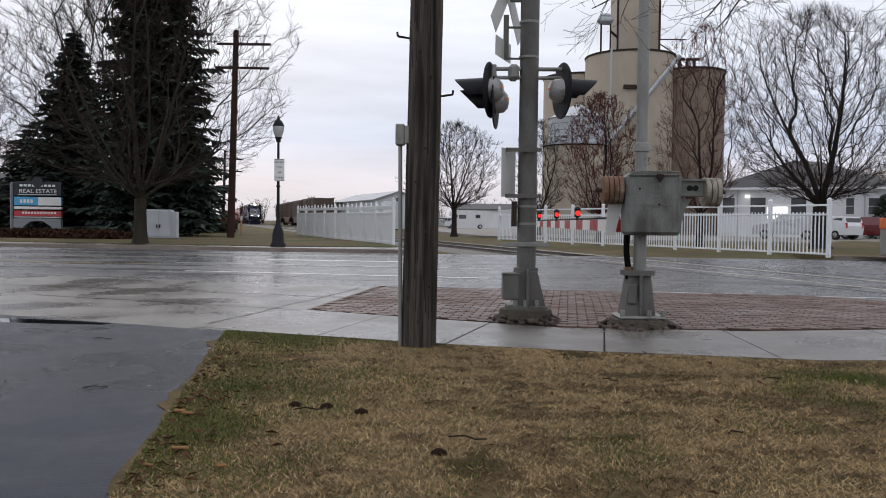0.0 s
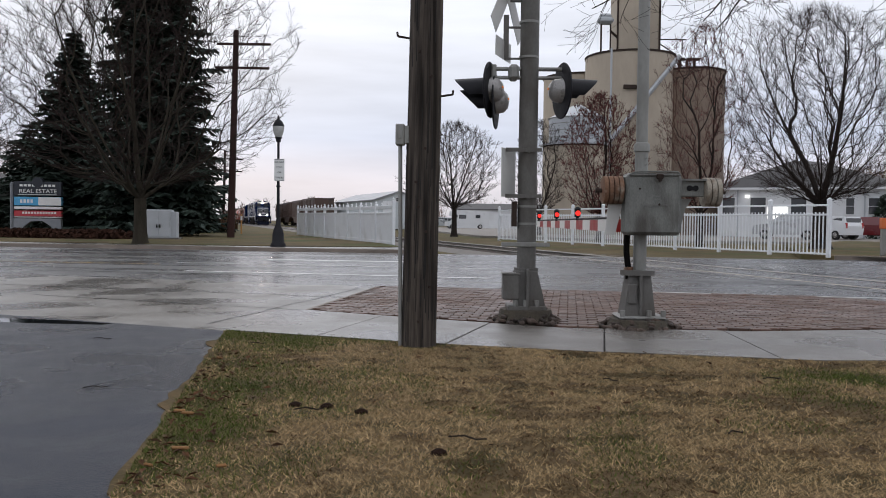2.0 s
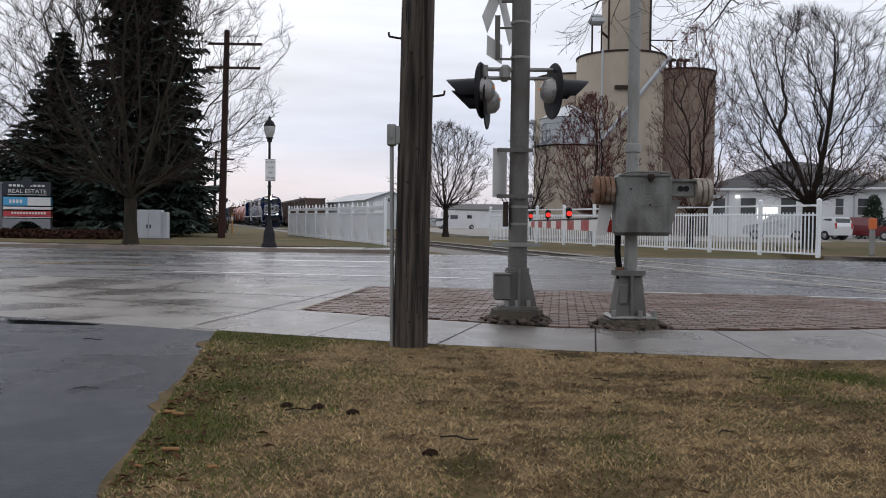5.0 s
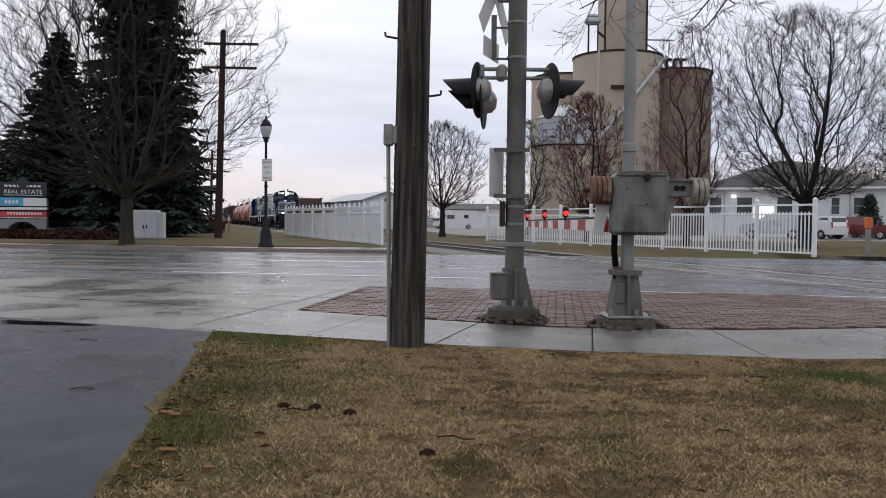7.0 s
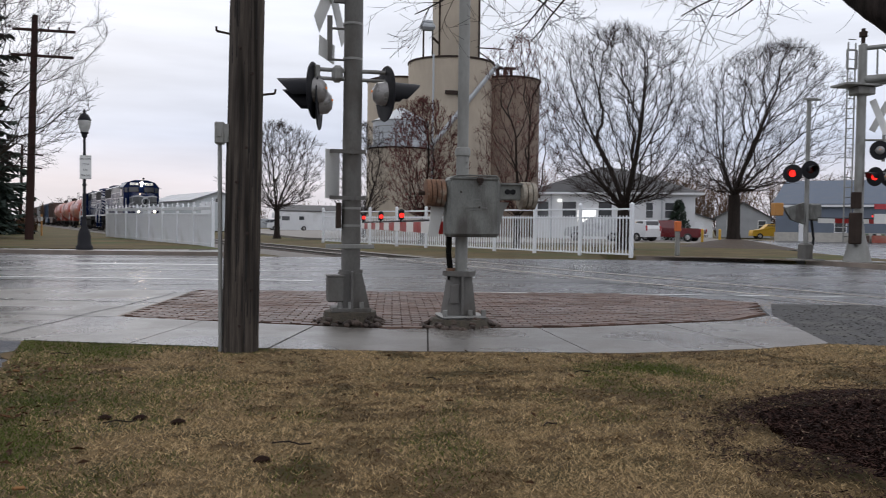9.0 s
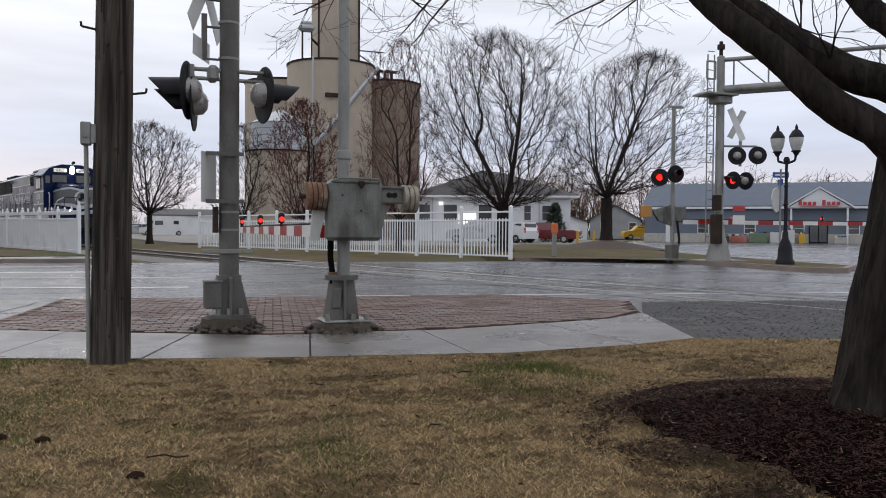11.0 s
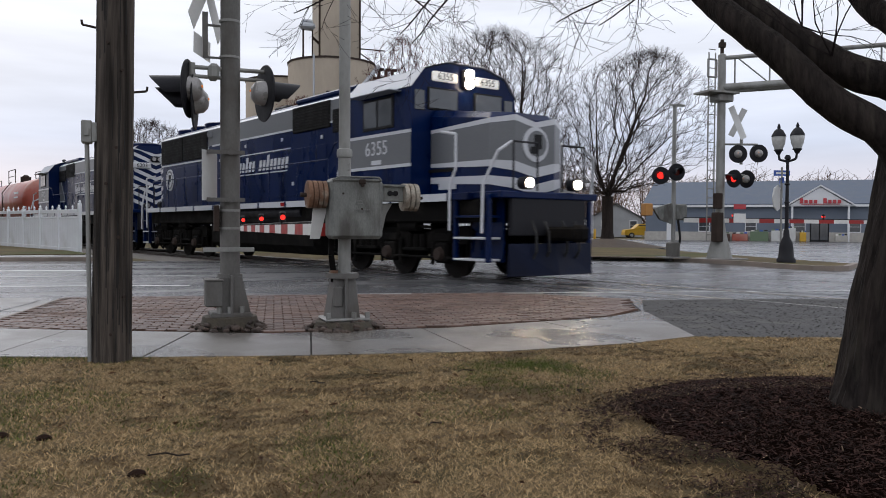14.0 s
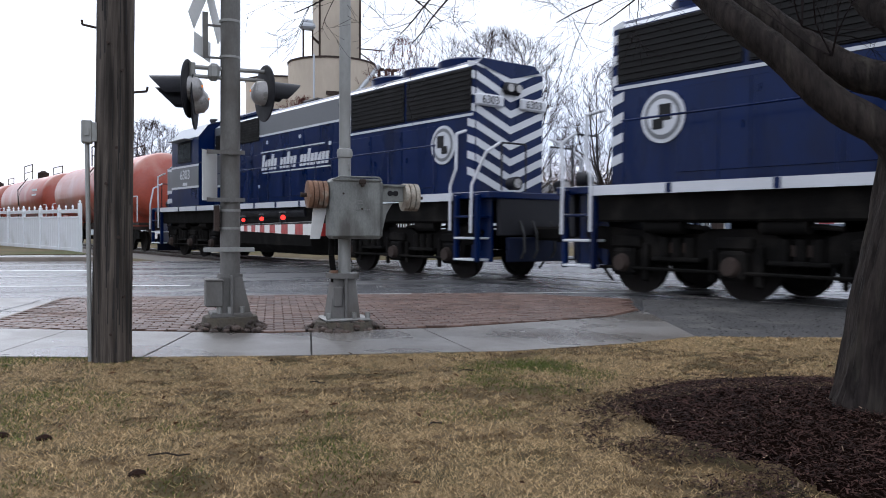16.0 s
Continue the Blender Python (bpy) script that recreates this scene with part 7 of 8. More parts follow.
# ---- buildings ----
def window(parent, c, w, h, n, glass=GLASS, frame_mat=SIDING):
    """A framed two-pane window on a wall facing n (unit, flat)."""
    c, n = Vector(c), Vector((*n, 0)).normalized()
    m = Matrix.Translation(c) @ Matrix.Rotation(math.atan2(n.x, -n.y), 4, "Z")
    wn = part("window", Build().box((0, 0, 0), (w + 0.16, 0.08, h + 0.16), m, 0.01), frame_mat, parent)
    for s in (-1, 1):
        part("pane", Build().box((0, -0.045, s * h / 4), (w, 0.02, h / 2 - 0.04), m), glass, wn)
    return wn


def hip_house():
    root = thing("house", "white single-storey house with dark hip roof", "house")
    A, B = Vector((25.0, 72.9, 0)), Vector((38.4, 67.0, 0))
    u = (B - A).normalized()
    v = Vector((-u.y, u.x, 0))
    L, D, H = (B - A).length, 17.0, 4.35
    m = Matrix(((u.x, v.x, 0, A.x), (u.y, v.y, 0, A.y), (0, 0, 1, 0), (0, 0, 0, 1)))
    part("wall", Build().box((L / 2, D / 2, H / 2), (L, D, H), m), SIDING, root)
    o, k = 0.7, 2.9
    rf = Build().add([m @ Vector(p) for p in ((-o, -o, H), (L + o, -o, H), (L + o, D + o, H), (-o, D + o, H), (L * 0.42, D * 0.42, H + k), (L * 0.58, D * 0.58, H + k), (-o, -o, H - 0.14), (L + o, -o, H - 0.14), (L + o, D + o, H - 0.14), (-o, D + o, H - 0.14))],
                     [(0, 1, 4), (1, 2, 5, 4), (2, 3, 5), (3, 0, 4, 5)])
    part("roof", rf, SHINGLE, root)
    part("fascia", Build().box((L / 2, -o, H - 0.08), (L + 2 * o, 0.04, 0.18), m).box((-o, D / 2, H - 0.08), (0.04, D + 2 * o, 0.18), m).box((L + o, D / 2, H - 0.08), (0.04, D + 2 * o, 0.18), m).box((L / 2, D / 2, H - 0.16), (L + 2 * o, D + 2 * o, 0.02), m), SIDING, root)
    nf = (-v.x, -v.y)
    for x, w, h, gl in ((0.85, 1.0, 1.5, GLASS), (3.3, 1.25, 1.5, GLASS), (6.6, 1.2, 1.5, GLASS), (10.6, 0.6, 1.4, GLASS), (12.4, 0.8, 1.4, GLASS)):
        window(root, m @ Vector((x, -0.02, 2.75)), w, h, nf, gl)
    # glowing sign on the front wall, set below the windows
    part("lit_window", Build().box((4.9, -0.05, 2.2), (1.6, 0.08, 1.1), m), LIT_PANEL, root, "brightly lit sign")
    part("wall_lamp", Build().box((2.4, -0.15, 3.6), (0.35, 0.2, 0.2), m), LIT_PANEL, root)
    for x in (1.6, 11.7):
        part("downpipe", Build().box((x, -0.06, 2.1), (0.11, 0.09, 4.2), m), CAB_GREY, root)
    return root


hip_house()


def gable_box(name, label, A, B, depth, H, k, wall, roof, along=True, category="house"):
    """A gabled building: front wall from A to B, ridge along it or across it."""
    root = thing(name, label, category)
    A, B = Vector((*A, 0)), Vector((*B, 0))
    u = (B - A).normalized()
    v = Vector((-u.y, u.x, 0))
    L = (B - A).length
    m = Matrix(((u.x, v.x, 0, A.x), (u.y, v.y, 0, A.y), (0, 0, 1, 0), (0, 0, 0, 1)))
    wl = Build()
    o = 0.35
    if along:
        wl.add([m @ Vector(p) for x in (0, L) for p in ((x, 0, 0), (x, depth, 0), (x, depth, H), (x, depth / 2, H + k), (x, 0, H))], [(0, 1, 2, 3, 4), (9, 8, 7, 6, 5), (0, 5, 6, 1), (4, 3, 8, 9), (3, 2, 7, 8), (0, 4, 9, 5), (1, 6, 7, 2)])
        rp = [((-o, -o, H - o * k / depth * 2), (L + o, -o, H - o * k / depth * 2), (L + o, depth / 2, H + k), (-o, depth / 2, H + k)), ((-o, depth + o, H - o * k / depth * 2), (L + o, depth + o, H - o * k / depth * 2), (L + o, depth / 2, H + k), (-o, depth / 2, H + k))]
    else:
        wl.add([m @ Vector(p) for y in (0, depth) for p in ((0, y, 0), (L, y, 0), (L, y, H), (L / 2, y, H + k), (0, y, H))], [(0, 1, 2, 3, 4), (9, 8, 7, 6, 5), (0, 5, 6, 1), (4, 3, 8, 9), (3, 2, 7, 8), (0, 4, 9, 5), (1, 6, 7, 2)])
        rp = [((-o, -o, H - o * k / L * 2), (-o, depth + o, H - o * k / L * 2), (L / 2, depth + o, H + k), (L / 2, -o, H + k)), ((L + o, -o, H - o * k / L * 2), (L + o, depth + o, H - o * k / L * 2), (L / 2, depth + o, H + k), (L / 2, -o, H + k))]
    part("wall", wl, wall, root)
    for q in rp:
        vs = [Vector(p) + Vector((0, 0, dz)) for dz in (0.04, 0.18) for p in q]
        part("roof", Build().add([m @ p for p in vs], [(0, 1, 2, 3), (7, 6, 5, 4), (0, 4, 5, 1), (1, 5, 6, 2), (2, 6, 7, 3), (3, 7, 4, 0)]), roof, root)
    return root, m, L


ST, m, L = gable_box("store", "slate blue hardware store with shingled roof and red sign", (50.4, 72.3), (80.0, 45.4), 20, 3.65, 2.75, STORE_WALL, SHINGLE_BLUE, True, "store")
part("block_base", Build().box((L / 2, -0.05, 0.45), (L, 0.10, 0.9), m).box((-0.05, 10, 0.45), (0.1, 20, 0.9), m), STONE_BASE, ST)
part("gable_trim", Build().add([m @ Vector(p) for p in ((-0.04, -0.1, 3.65), (-0.04, 20.1, 3.65), (-0.04, 10, 6.3))], [(0, 1, 2)]), SIDING, ST)
part("fascia", Build().box((L / 2, -0.38, 3.52), (L + 0.7, 0.05, 0.22), m), SIDING, ST)
u_ = (m.to_3x3() @ Vector((0, -1, 0)))
for x in (5.9, 10.4, 14.9, 19.8):
    window(ST, m @ Vector((x, -0.06, 1.45)), 0.95, 1.0, (u_.x, u_.y))
dd = part("door", Build().box((16.7, -0.10, 1.05), (1.7, 0.12, 2.1), m), BLACK_MATT, ST)
part("pane", Build().box((16.3, -0.17, 1.05), (0.7, 0.02, 1.8), m).box((17.1, -0.17, 1.05), (0.7, 0.02, 1.8), m), GLASS, dd)
part("side_door", Build().box((2.6, -0.10, 1.0), (0.85, 0.10, 2.0), m), SIDING, ST)
# gabled entrance with the red name as plain bars
pg = part("entrance_gable", Build().add([m @ Vector(p) for p in ((13.9, -0.9, 3.5), (19.5, -0.9, 3.5), (16.7, -0.9, 5.3), (13.9, 4.0, 3.5), (19.5, 4.0, 3.5), (16.7, 4.0, 5.3))], [(0, 1, 2), (5, 4, 3), (0, 3, 4, 1)]), SIDING, ST)
for a, b_ in (((13.5, 3.36), (16.7, 5.38)), ((19.9, 3.36), (16.7, 5.38))):
    part("gable_roof", Build().add([m @ Vector(p) for p in ((a[0], -1.05, a[1]), (b_[0], -1.05, b_[1]), (b_[0], 3.2, b_[1]), (a[0], 3.2, a[1]), (a[0], -1.05, a[1] + 0.16), (b_[0], -1.05, b_[1] + 0.16), (b_[0], 3.2, b_[1] + 0.16), (a[0], 3.2, a[1] + 0.16))],
                                     [(0, 1, 2, 3), (7, 6, 5, 4), (0, 4, 5, 1), (1, 5, 6, 2), (2, 6, 7, 3), (3, 7, 4, 0)]), SIDING, pg)
sgn = new("sign")
sgn.parent = ST
sgn.empty_display_size = 0.2
for k in range(9):
    if k == 4:
        continue
    h = 0.5 if k in (0, 5) else 0.34
    part("bar", Build().box((15.0 + k * 0.42, -0.98, 3.72 + h / 2), (0.30, 0.06, h), m, 0.02), SIGN_RED, sgn)
part("bar", Build().box((16.7, -0.98, 3.64), (3.4, 0.05, 0.06), m), SIGN_RED, sgn)
for x in (14.2, 19.2):
    part("porch_post", Build().box((x, -0.8, 1.72), (0.18, 0.18, 3.44), m), SIDING, ST)
# goods on the store front
for k, (x, w, h, mt) in enumerate(((7.6, 1.7, 0.7, HOPPER_BR), (9.4, 1.5, 0.7, TANK_RED), (11.2, 1.7, 0.95, CAB_GREEN), (13.0, 1.4, 1.05, SIGN_BACK), (14.2, 0.7, 1.3, SIGN_BACK), (15.2, 0.6, 0.9, CAR_YEL), (18.6, 1.1, 0.6, STONE_BASE))):
    gd = thing("display_bin", "stocked display bin against the store front", "display bin", group="goods along the store front")
    bb = Build().box((x, -0.75, h / 2), (w, 0.6, h), m, 0.03)
    part("bin", bb, mt, gd)
    for q in range(4):
        part("item", Build().box((x - w * 0.36 + q * w * 0.24, -0.75, h + 0.07 + 0.03 * (q % 2)), (w * 0.2, 0.4, 0.14), m, 0.02), (BLUE_SIGN, RUBBER, WHITE, CAB_GREEN)[(q + k) % 4], gd)

gr, gm, gL = gable_box("garage", "small white garage with a pale door", (47.1, 91.6), (53.0, 88.3), 7, 2.2, 1.1, SIDING, SHINGLE, False, "garage")
part("garage_door", Build().box((4.5, -0.05, 1.0), (2.3, 0.06, 1.9), gm, 0.02), VINYL, gr)
bn, bm_, bL = gable_box("barn", "grey weathered barn-like house behind the parking area", (61.1, 100.9), (67.0, 97.1), 9, 2.7, 2.0, mat("grey_clapboard", (0.30, 0.31, 0.32), 0.8, var=0.15, scale=1, bump=0.2), SHINGLE, False, "house")
for x in (1.9, 5.9):
    window(bn, bm_ @ Vector((x, -0.03, 1.7)), 0.9, 1.2, (bm_.to_3x3() @ Vector((0, -1, 0))).xy)
wb, wm, wL = gable_box("shed", "long pale metal shed with grey gable roof", (-9.0, 109), (-2.6, 111.5), 22, 3.9, 1.15, mat("pale_metal_siding", (0.52, 0.56, 0.58), 0.6, var=0.08, scale=0.5, bump=0.1, stretch=(6, 6, 0.3)), mat("grey_metal_roof", (0.28, 0.29, 0.31), 0.5, 0.3, var=0.1, scale=0.5, bump=0.05), False, "shed")
part("door", Build().box((2.0, -0.06, 1.9), (1.8, 0.08, 3.8), wm), VINYL, wb)
window(wb, wm @ Vector((3.3, -0.03, 4.0)), 0.6, 0.5, (wm.to_3x3() @ Vector((0, -1, 0))).xy)
for A_, B_, H_, k_, lab in (((2, 140), (22, 138), 3.2, 1.0, "low white warehouse beyond the lot"), ((-60, 62), (-33, 58), 3.0, 1.3, "low dark building behind the trees")):
    gable_box("warehouse", lab, A_, B_, 12, H_, k_, SIDING if A_[0] > 0 else mat("dark_green_siding", (0.05, 0.06, 0.05), 0.7, var=0.2, scale=1, bump=0.1), SHINGLE, True, "building")
slab("parking_lot", [(3, 62), (12, 52), (22, 50), (33.8, 55.3), (51, 76), (44, 150), (-2, 150), (-2, 100)], -0.12, 0.03, mat("gravel_lot", (0.22, 0.20, 0.18), 0.8, var=0.2, scale=0.6, fine=12, bump=0.4), "pale gravel lot round the silos", "parking lot")


# ---- grain silos ----
def silo(name, label, x, y, r, h, material, rim=RUST_DARK):
    root = thing(name, label, "silo", pose(x, y, 0))
    part("wall", Build().cyl((0, 0, -0.1), (0, 0, h), r, n=48), material, root, smooth=True)
    part("rim", Build().cyl((0, 0, h), (0, 0, h + 0.18), r + 0.08, n=48), rim, root)
    return root


S1 = silo("grain_silo", "tall pale concrete grain silo with dark rim", 18.49, 80.5, 4.35, 17.3, SILO_C)
part("chute", Build().cyl((3.6, -4.6, 16.8), (-4.2, -4.4, 7.0), 0.22, n=8).cyl((-0.2, -4.6, 17.5), (-0.2, -4.6, 2), 0.12, n=6).cyl((-2.7, -4.2, 17.5), (-2.7, -4.2, 3), 0.10, n=6), SILO_M, S1, "grey steel chute")
part("stain_vent", Build().box((-0.9, -4.4, 13.9), (1.3, 0.3, 0.35)), RUST_DARK, S1)
S2 = silo("grain_silo", "brown brick grain silo with roof ducts", 24.5, 80.5, 3.3, 15.9, SILO_B)
for k in range(4):
    part("duct", Build().tube([(-2.2 + k * 0.7, -1.5, 16), (-2.2 + k * 0.7, -1.5, 17.1), (-1.7 + k * 0.7, -1.5, 17.1)], 0.16, 8), RUST_DARK, S2)
S3 = silo("grain_silo", "pale concrete grain silo behind the others", 14.6, 86, 3.9, 16.2, SILO_C)
S4 = silo("grain_silo", "lower pale concrete silo with steel bin on top", 12.3, 74.5, 2.9, 8.0, SILO_C)
part("gallery", Build().cyl((0, 0, 8.1), (0, 0, 8.25), 3.3, n=32), SILO_M, S4)
part("steel_bin", Build().cyl((0.1, 0, 8.2), (0.1, 0, 10.6), 2.6, n=32).cyl((0.1, 0, 10.6), (0.1, 0, 11.9), 2.75, 0.3, 32), SILO_M, S4, "ringed grey steel bin with conical roof", smooth=True)
for z in (8.8, 9.4, 10.0, 10.55):
    part("bin_ring", Build().cyl((0.1, 0, z), (0.1, 0, z + 0.06), 2.64, n=32), GALV, S4)
T1 = thing("elevator_tower", "square concrete elevator tower on the silo", "tower", pose(18.75, 80, 17.4))
part("tower_wall", Build().box((0, 0, 5.6), (4.0, 3.6, 11.2), None, 0.1), SILO_C, T1)
part("tower_edge", Build().box((2.02, -1.82, 5.6), (0.16, 0.1, 11.2)).box((-2.02, -1.82, 5.6), (0.16, 0.1, 11.2)), RUST_DARK, T1)
part("roof_rail", Build().tube([(2.0, -1.8, 1.4), (4.6, -1.8, 1.4)], 0.06, 6).tube([(4.2, -1.8, 0.0), (4.2, -1.8, 1.4)], 0.05, 6).tube([(2.0, -1.8, 1.0), (3.6, -1.8, 0.0)], 0.06, 6), RUST_DARK, T1)
T2 = thing("conveyor_head", "rusty conveyor head on thin legs over the silo", "conveyor", pose(15.2, 78.5, 17.4))
part("leg", Build().tube([(0.0, 0, 0), (0.0, 0, 3.0)], 0.09, 6).tube([(0.9, 0, 0), (0.9, 0, 3.0)], 0.07, 6).tube([(0.9, 0, 2.2), (3.0, 0, 0.4)], 0.12, 6), RUST_DARK, T2)
part("hood", Build().box((0.4, 0, 3.2), (1.5, 1.0, 0.7), None, 0.25).box((0.4, 0, 3.65), (1.1, 0.6, 0.4), None, 0.15), SILO_M, T2)

# ---- poles beyond the street, wires ----
def line_pole(x, y, h, r, arms, label):
    p = rough_pole(r, r * 0.7, h, 0.25 * h / 10, int(abs(x) * 10), POLE_BROWN, "utility_pole", label)
    p.matrix_basis = pose(x, y, 0.1)
    for z in arms:
        ar = part("crossarm", Build().box((0.02 * z, 0, z), (3.0, 0.10, 0.12), Matrix.Rotation(radians(-14), 4, "Z") @ Matrix.Rotation(radians(3), 4, "Y"), 0.01), POLE_BROWN, p)
        for k in (-1.4, -0.9, 0.9, 1.4):
            part("insulator", Build().cyl((k, -k * 0.25, z + 0.06 - k * 0.052), (k, -k * 0.25, z + 0.2 - k * 0.052), 0.035, n=8), RUST_DARK, ar)
    return p


line_pole(-10.85, 41.6, 10.7, 0.19, (8.7, 9.9), "brown wooden line pole with two crossarms")
line_pole(-20.0, 74, 7.4, 0.14, (5.4, 6.5), "small distant line pole beside the track")

# ---- left side: sign, cabinets ----
SG = thing("monument_sign", "grey monument sign with black, blue and red panels", "sign", pose(-22.4, 45.0, 0.1, 0, 0, 10))
part("post", Build().box((-1.35, 0, 1.45), (0.16, 0.5, 2.9), None, 0.08), SIGN_GREY, SG)
part("arch", Build().add([(x, y, z) for y in (-0.2, 0.2) for x, z in ((-1.25, 0), (-0.85, 0), (-0.75, 0.45), (-0.35, 0.75), (0.25, 0.75), (0.7, 0.45), (0.8, 0), (1.2, 0), (1.2, 0.9), (-1.25, 0.9))], [tuple(range(10)), tuple(range(19, 9, -1))] + [(i, 10 + i, 10 + (i + 1) % 10, (i + 1) % 10) for i in range(10)]), SIGN_GREY, SG)
for z, h, mt, nm in ((2.55, 0.80, SIGN_DARK, "black"), (1.85, 0.50, SIGN_CYAN, "blue"), (1.48, 0.18, SIGN_W, "white"), (1.17, 0.34, SIGN_RED, "red"), (0.97, 0.08, SIGN_W, "white")):
    pn = part("panel", Build().box((0, 0, z), (2.45, 0.36, h - 0.03), None, 0.01), mt, SG, nm + " sign panel")
    if z == 2.55:
        words("lettering", "REAL ESTATE", 0.30, SIGN_W, pn, pose(0.02, -0.19, 2.40, 90, 0, 0), label="white lettering", wide=1.12)
        for k in range(9):
            part("bar", Build().box((-0.85 + k * 0.21, -0.185, 2.72), (0.15, 0.01, 0.12)), SIGN_W, pn)
        part("bar", Build().box((0.0, -0.185, 2.22), (2.0, 0.01, 0.03)), SIGN_W, pn)
    elif z == 1.85:
        part("white_half", Build().box((0.62, -0.01, z), (1.18, 0.37, h - 0.05)), SIGN_W, pn)
        for k in range(4):
            part("bar", Build().box((-0.85 + k * 0.18, -0.19, z), (0.12, 0.01, 0.2)), SIGN_W, pn)
    elif z == 1.17:
        for k in range(12):
            part("bar", Build().box((-0.75 + k * 0.15, -0.185, z + 0.04), (0.10, 0.01, 0.12)), SIGN_W, pn)
part("cap", Build().cyl((0.0, -0.22, 2.9), (0.0, 0.22, 2.9), 0.28, n=20), SIGN_DARK, SG)
CB = thing("utility_cabinet", "pale grey double-door utility cabinet on a slab", "cabinet", pose(-12.9, 37.1, 0.1, 0, 0, 8))
part("body", Build().box((0, 0, 0.72), (1.05, 0.8, 1.30), None, 0.02).box((0.55, 0.05, 0.68), (0.42, 0.7, 1.2), None, 0.02), CAB_GREY, CB)
part("plinth", Build().box((0.1, 0, 0.04), (1.6, 1.1, 0.12)), CONCRETE, CB)
for x in (-0.26, 0.24):
    dd = part("door", Build().box((x, -0.41, 0.74), (0.48, 0.03, 1.18), None, 0.006), CAB_GREY, CB)
    part("handle", Build().box((x + (0.18 if x < 0 else -0.18), -0.44, 0.62), (0.05, 0.03, 0.16)), BLACK_MATT, dd)
TF = thing("transformer_box", "green pad-mounted transformer with open side fins", "transformer", pose(-22.3, 55.7, 0.1))
part("body", Build().box((0, 0, 0.65), (1.9, 1.2, 1.3), None, 0.04), CAB_GREEN, TF)
for k in range(5):
    part("fin", Build().box((-0.4 + k * 0.28, -0.64, 0.62), (0.06, 0.12, 1.0)), CAB_GREEN, TF)
part("lid", Build().box((0, 0, 1.33), (2.0, 1.3, 0.07), None, 0.02), CAB_GREEN, TF)


# ---- parked vehicles ----
def vehicle(name, label, m, L, W, prof, paint, glass_from, wheels, category):
    root = thing(name, label, category, m)
    b = Build()
    n = len(prof)
    vs = [(x, s * W / 2 * (0.86 if z > glass_from else 1.0), z) for s in (-1, 1) for x, z in prof]
    b.add(vs, [tuple(range(n)), tuple(range(2 * n - 1, n - 1, -1))] + [(i, n + i, n + (i + 1) % n, (i + 1) % n) for i in range(n)])
    part("body", b, paint, root)
    for x in wheels:
        for s in (-1, 1):
            w = part("wheel", Build().cyl((x, s * (W / 2 - 0.2), 0.34), (x, s * (W / 2 + 0.02), 0.34), 0.34, n=18), RUBBER, root)
            part("rim", Build().cyl((x, s * (W / 2 + 0.02), 0.34), (x, s * (W / 2 + 0.035), 0.34), 0.2, n=14), CHROME, w)
    return root


def add_glass(root, quads):
    for x0, x1, z0, z1, y in quads:
        for s in (-1, 1):
            part("window", Build().box(((x0 + x1) / 2, s * y, (z0 + z1) / 2), (x1 - x0, 0.03, z1 - z0), None, 0.01), GLASS, root)


PICKUP = [(-2.7, 0.35), (-2.75, 0.95), (-2.6, 1.08), (-0.75, 1.08), (-0.7, 1.62), (-0.4, 1.72), (0.75, 1.70), (1.35, 1.15), (2.6, 1.02), (2.75, 0.8), (2.75, 0.35)]
pk = vehicle("pickup_truck", "dark red pickup truck parked by the house", pose(32.9, 61.3, 0.05, 0, 0, 134), 5.5, 1.9, PICKUP, CAR_RED, 1.2, (-1.75, 1.75), "pickup truck")
add_glass(pk, ((-0.6, 0.15, 1.2, 1.6, 0.83), (0.22, 0.85, 1.2, 1.58, 0.83)))
part("tail_light", Build().box((-2.74, -0.85, 0.9), (0.06, 0.12, 0.25)).box((-2.74, 0.85, 0.9), (0.06, 0.12, 0.25)), TAIL, pk)
part("bumper", Build().box((-2.8, 0, 0.5), (0.15, 1.8, 0.2), None, 0.04), CHROME, pk)
SUV = [(-2.2, 0.35), (-2.3, 1.0), (-2.05, 1.68), (0.5, 1.74), (1.15, 1.15), (2.2, 1.0), (2.3, 0.7), (2.3, 0.35)]
sv = vehicle("suv", "white sport utility vehicle parked by the house", pose(29.2, 60.8, 0.05, 0, 0, 112), 4.6, 1.85, SUV, CAR_WHITE, 1.2, (-1.4, 1.45), "car")
add_glass(sv, ((-1.9, -1.1, 1.15, 1.58, 0.81), (-1.0, -0.1, 1.15, 1.6, 0.81), (0.0, 0.6, 1.15, 1.58, 0.81)))
part("rear_window", Build().box((-2.17, 0, 1.38), (0.06, 1.4, 0.42)), GLASS, sv)
part("tail_light", Build().box((-2.27, -0.8, 1.05), (0.06, 0.16, 0.4)).box((-2.27, 0.8, 1.05), (0.06, 0.16, 0.4)), TAIL, sv)
vn = vehicle("suv", "silver vehicle parked behind the picket fence", pose(25.4, 59.2, 0.05, 0, 0, 150), 4.8, 1.9, SUV, CAR_SILVER, 1.2, (-1.4, 1.45), "car")
add_glass(vn, ((-1.9, -1.1, 1.15, 1.58, 0.81), (-1.0, -0.1, 1.15, 1.6, 0.81), (0.0, 0.6, 1.15, 1.58, 0.81)))
RVP = [(-3.2, 0.4), (-3.2, 2.7), (1.6, 2.8), (2.7, 2.6), (2.75, 1.9), (2.1, 1.75), (2.6, 1.15), (3.4, 1.0), (3.45, 0.4)]
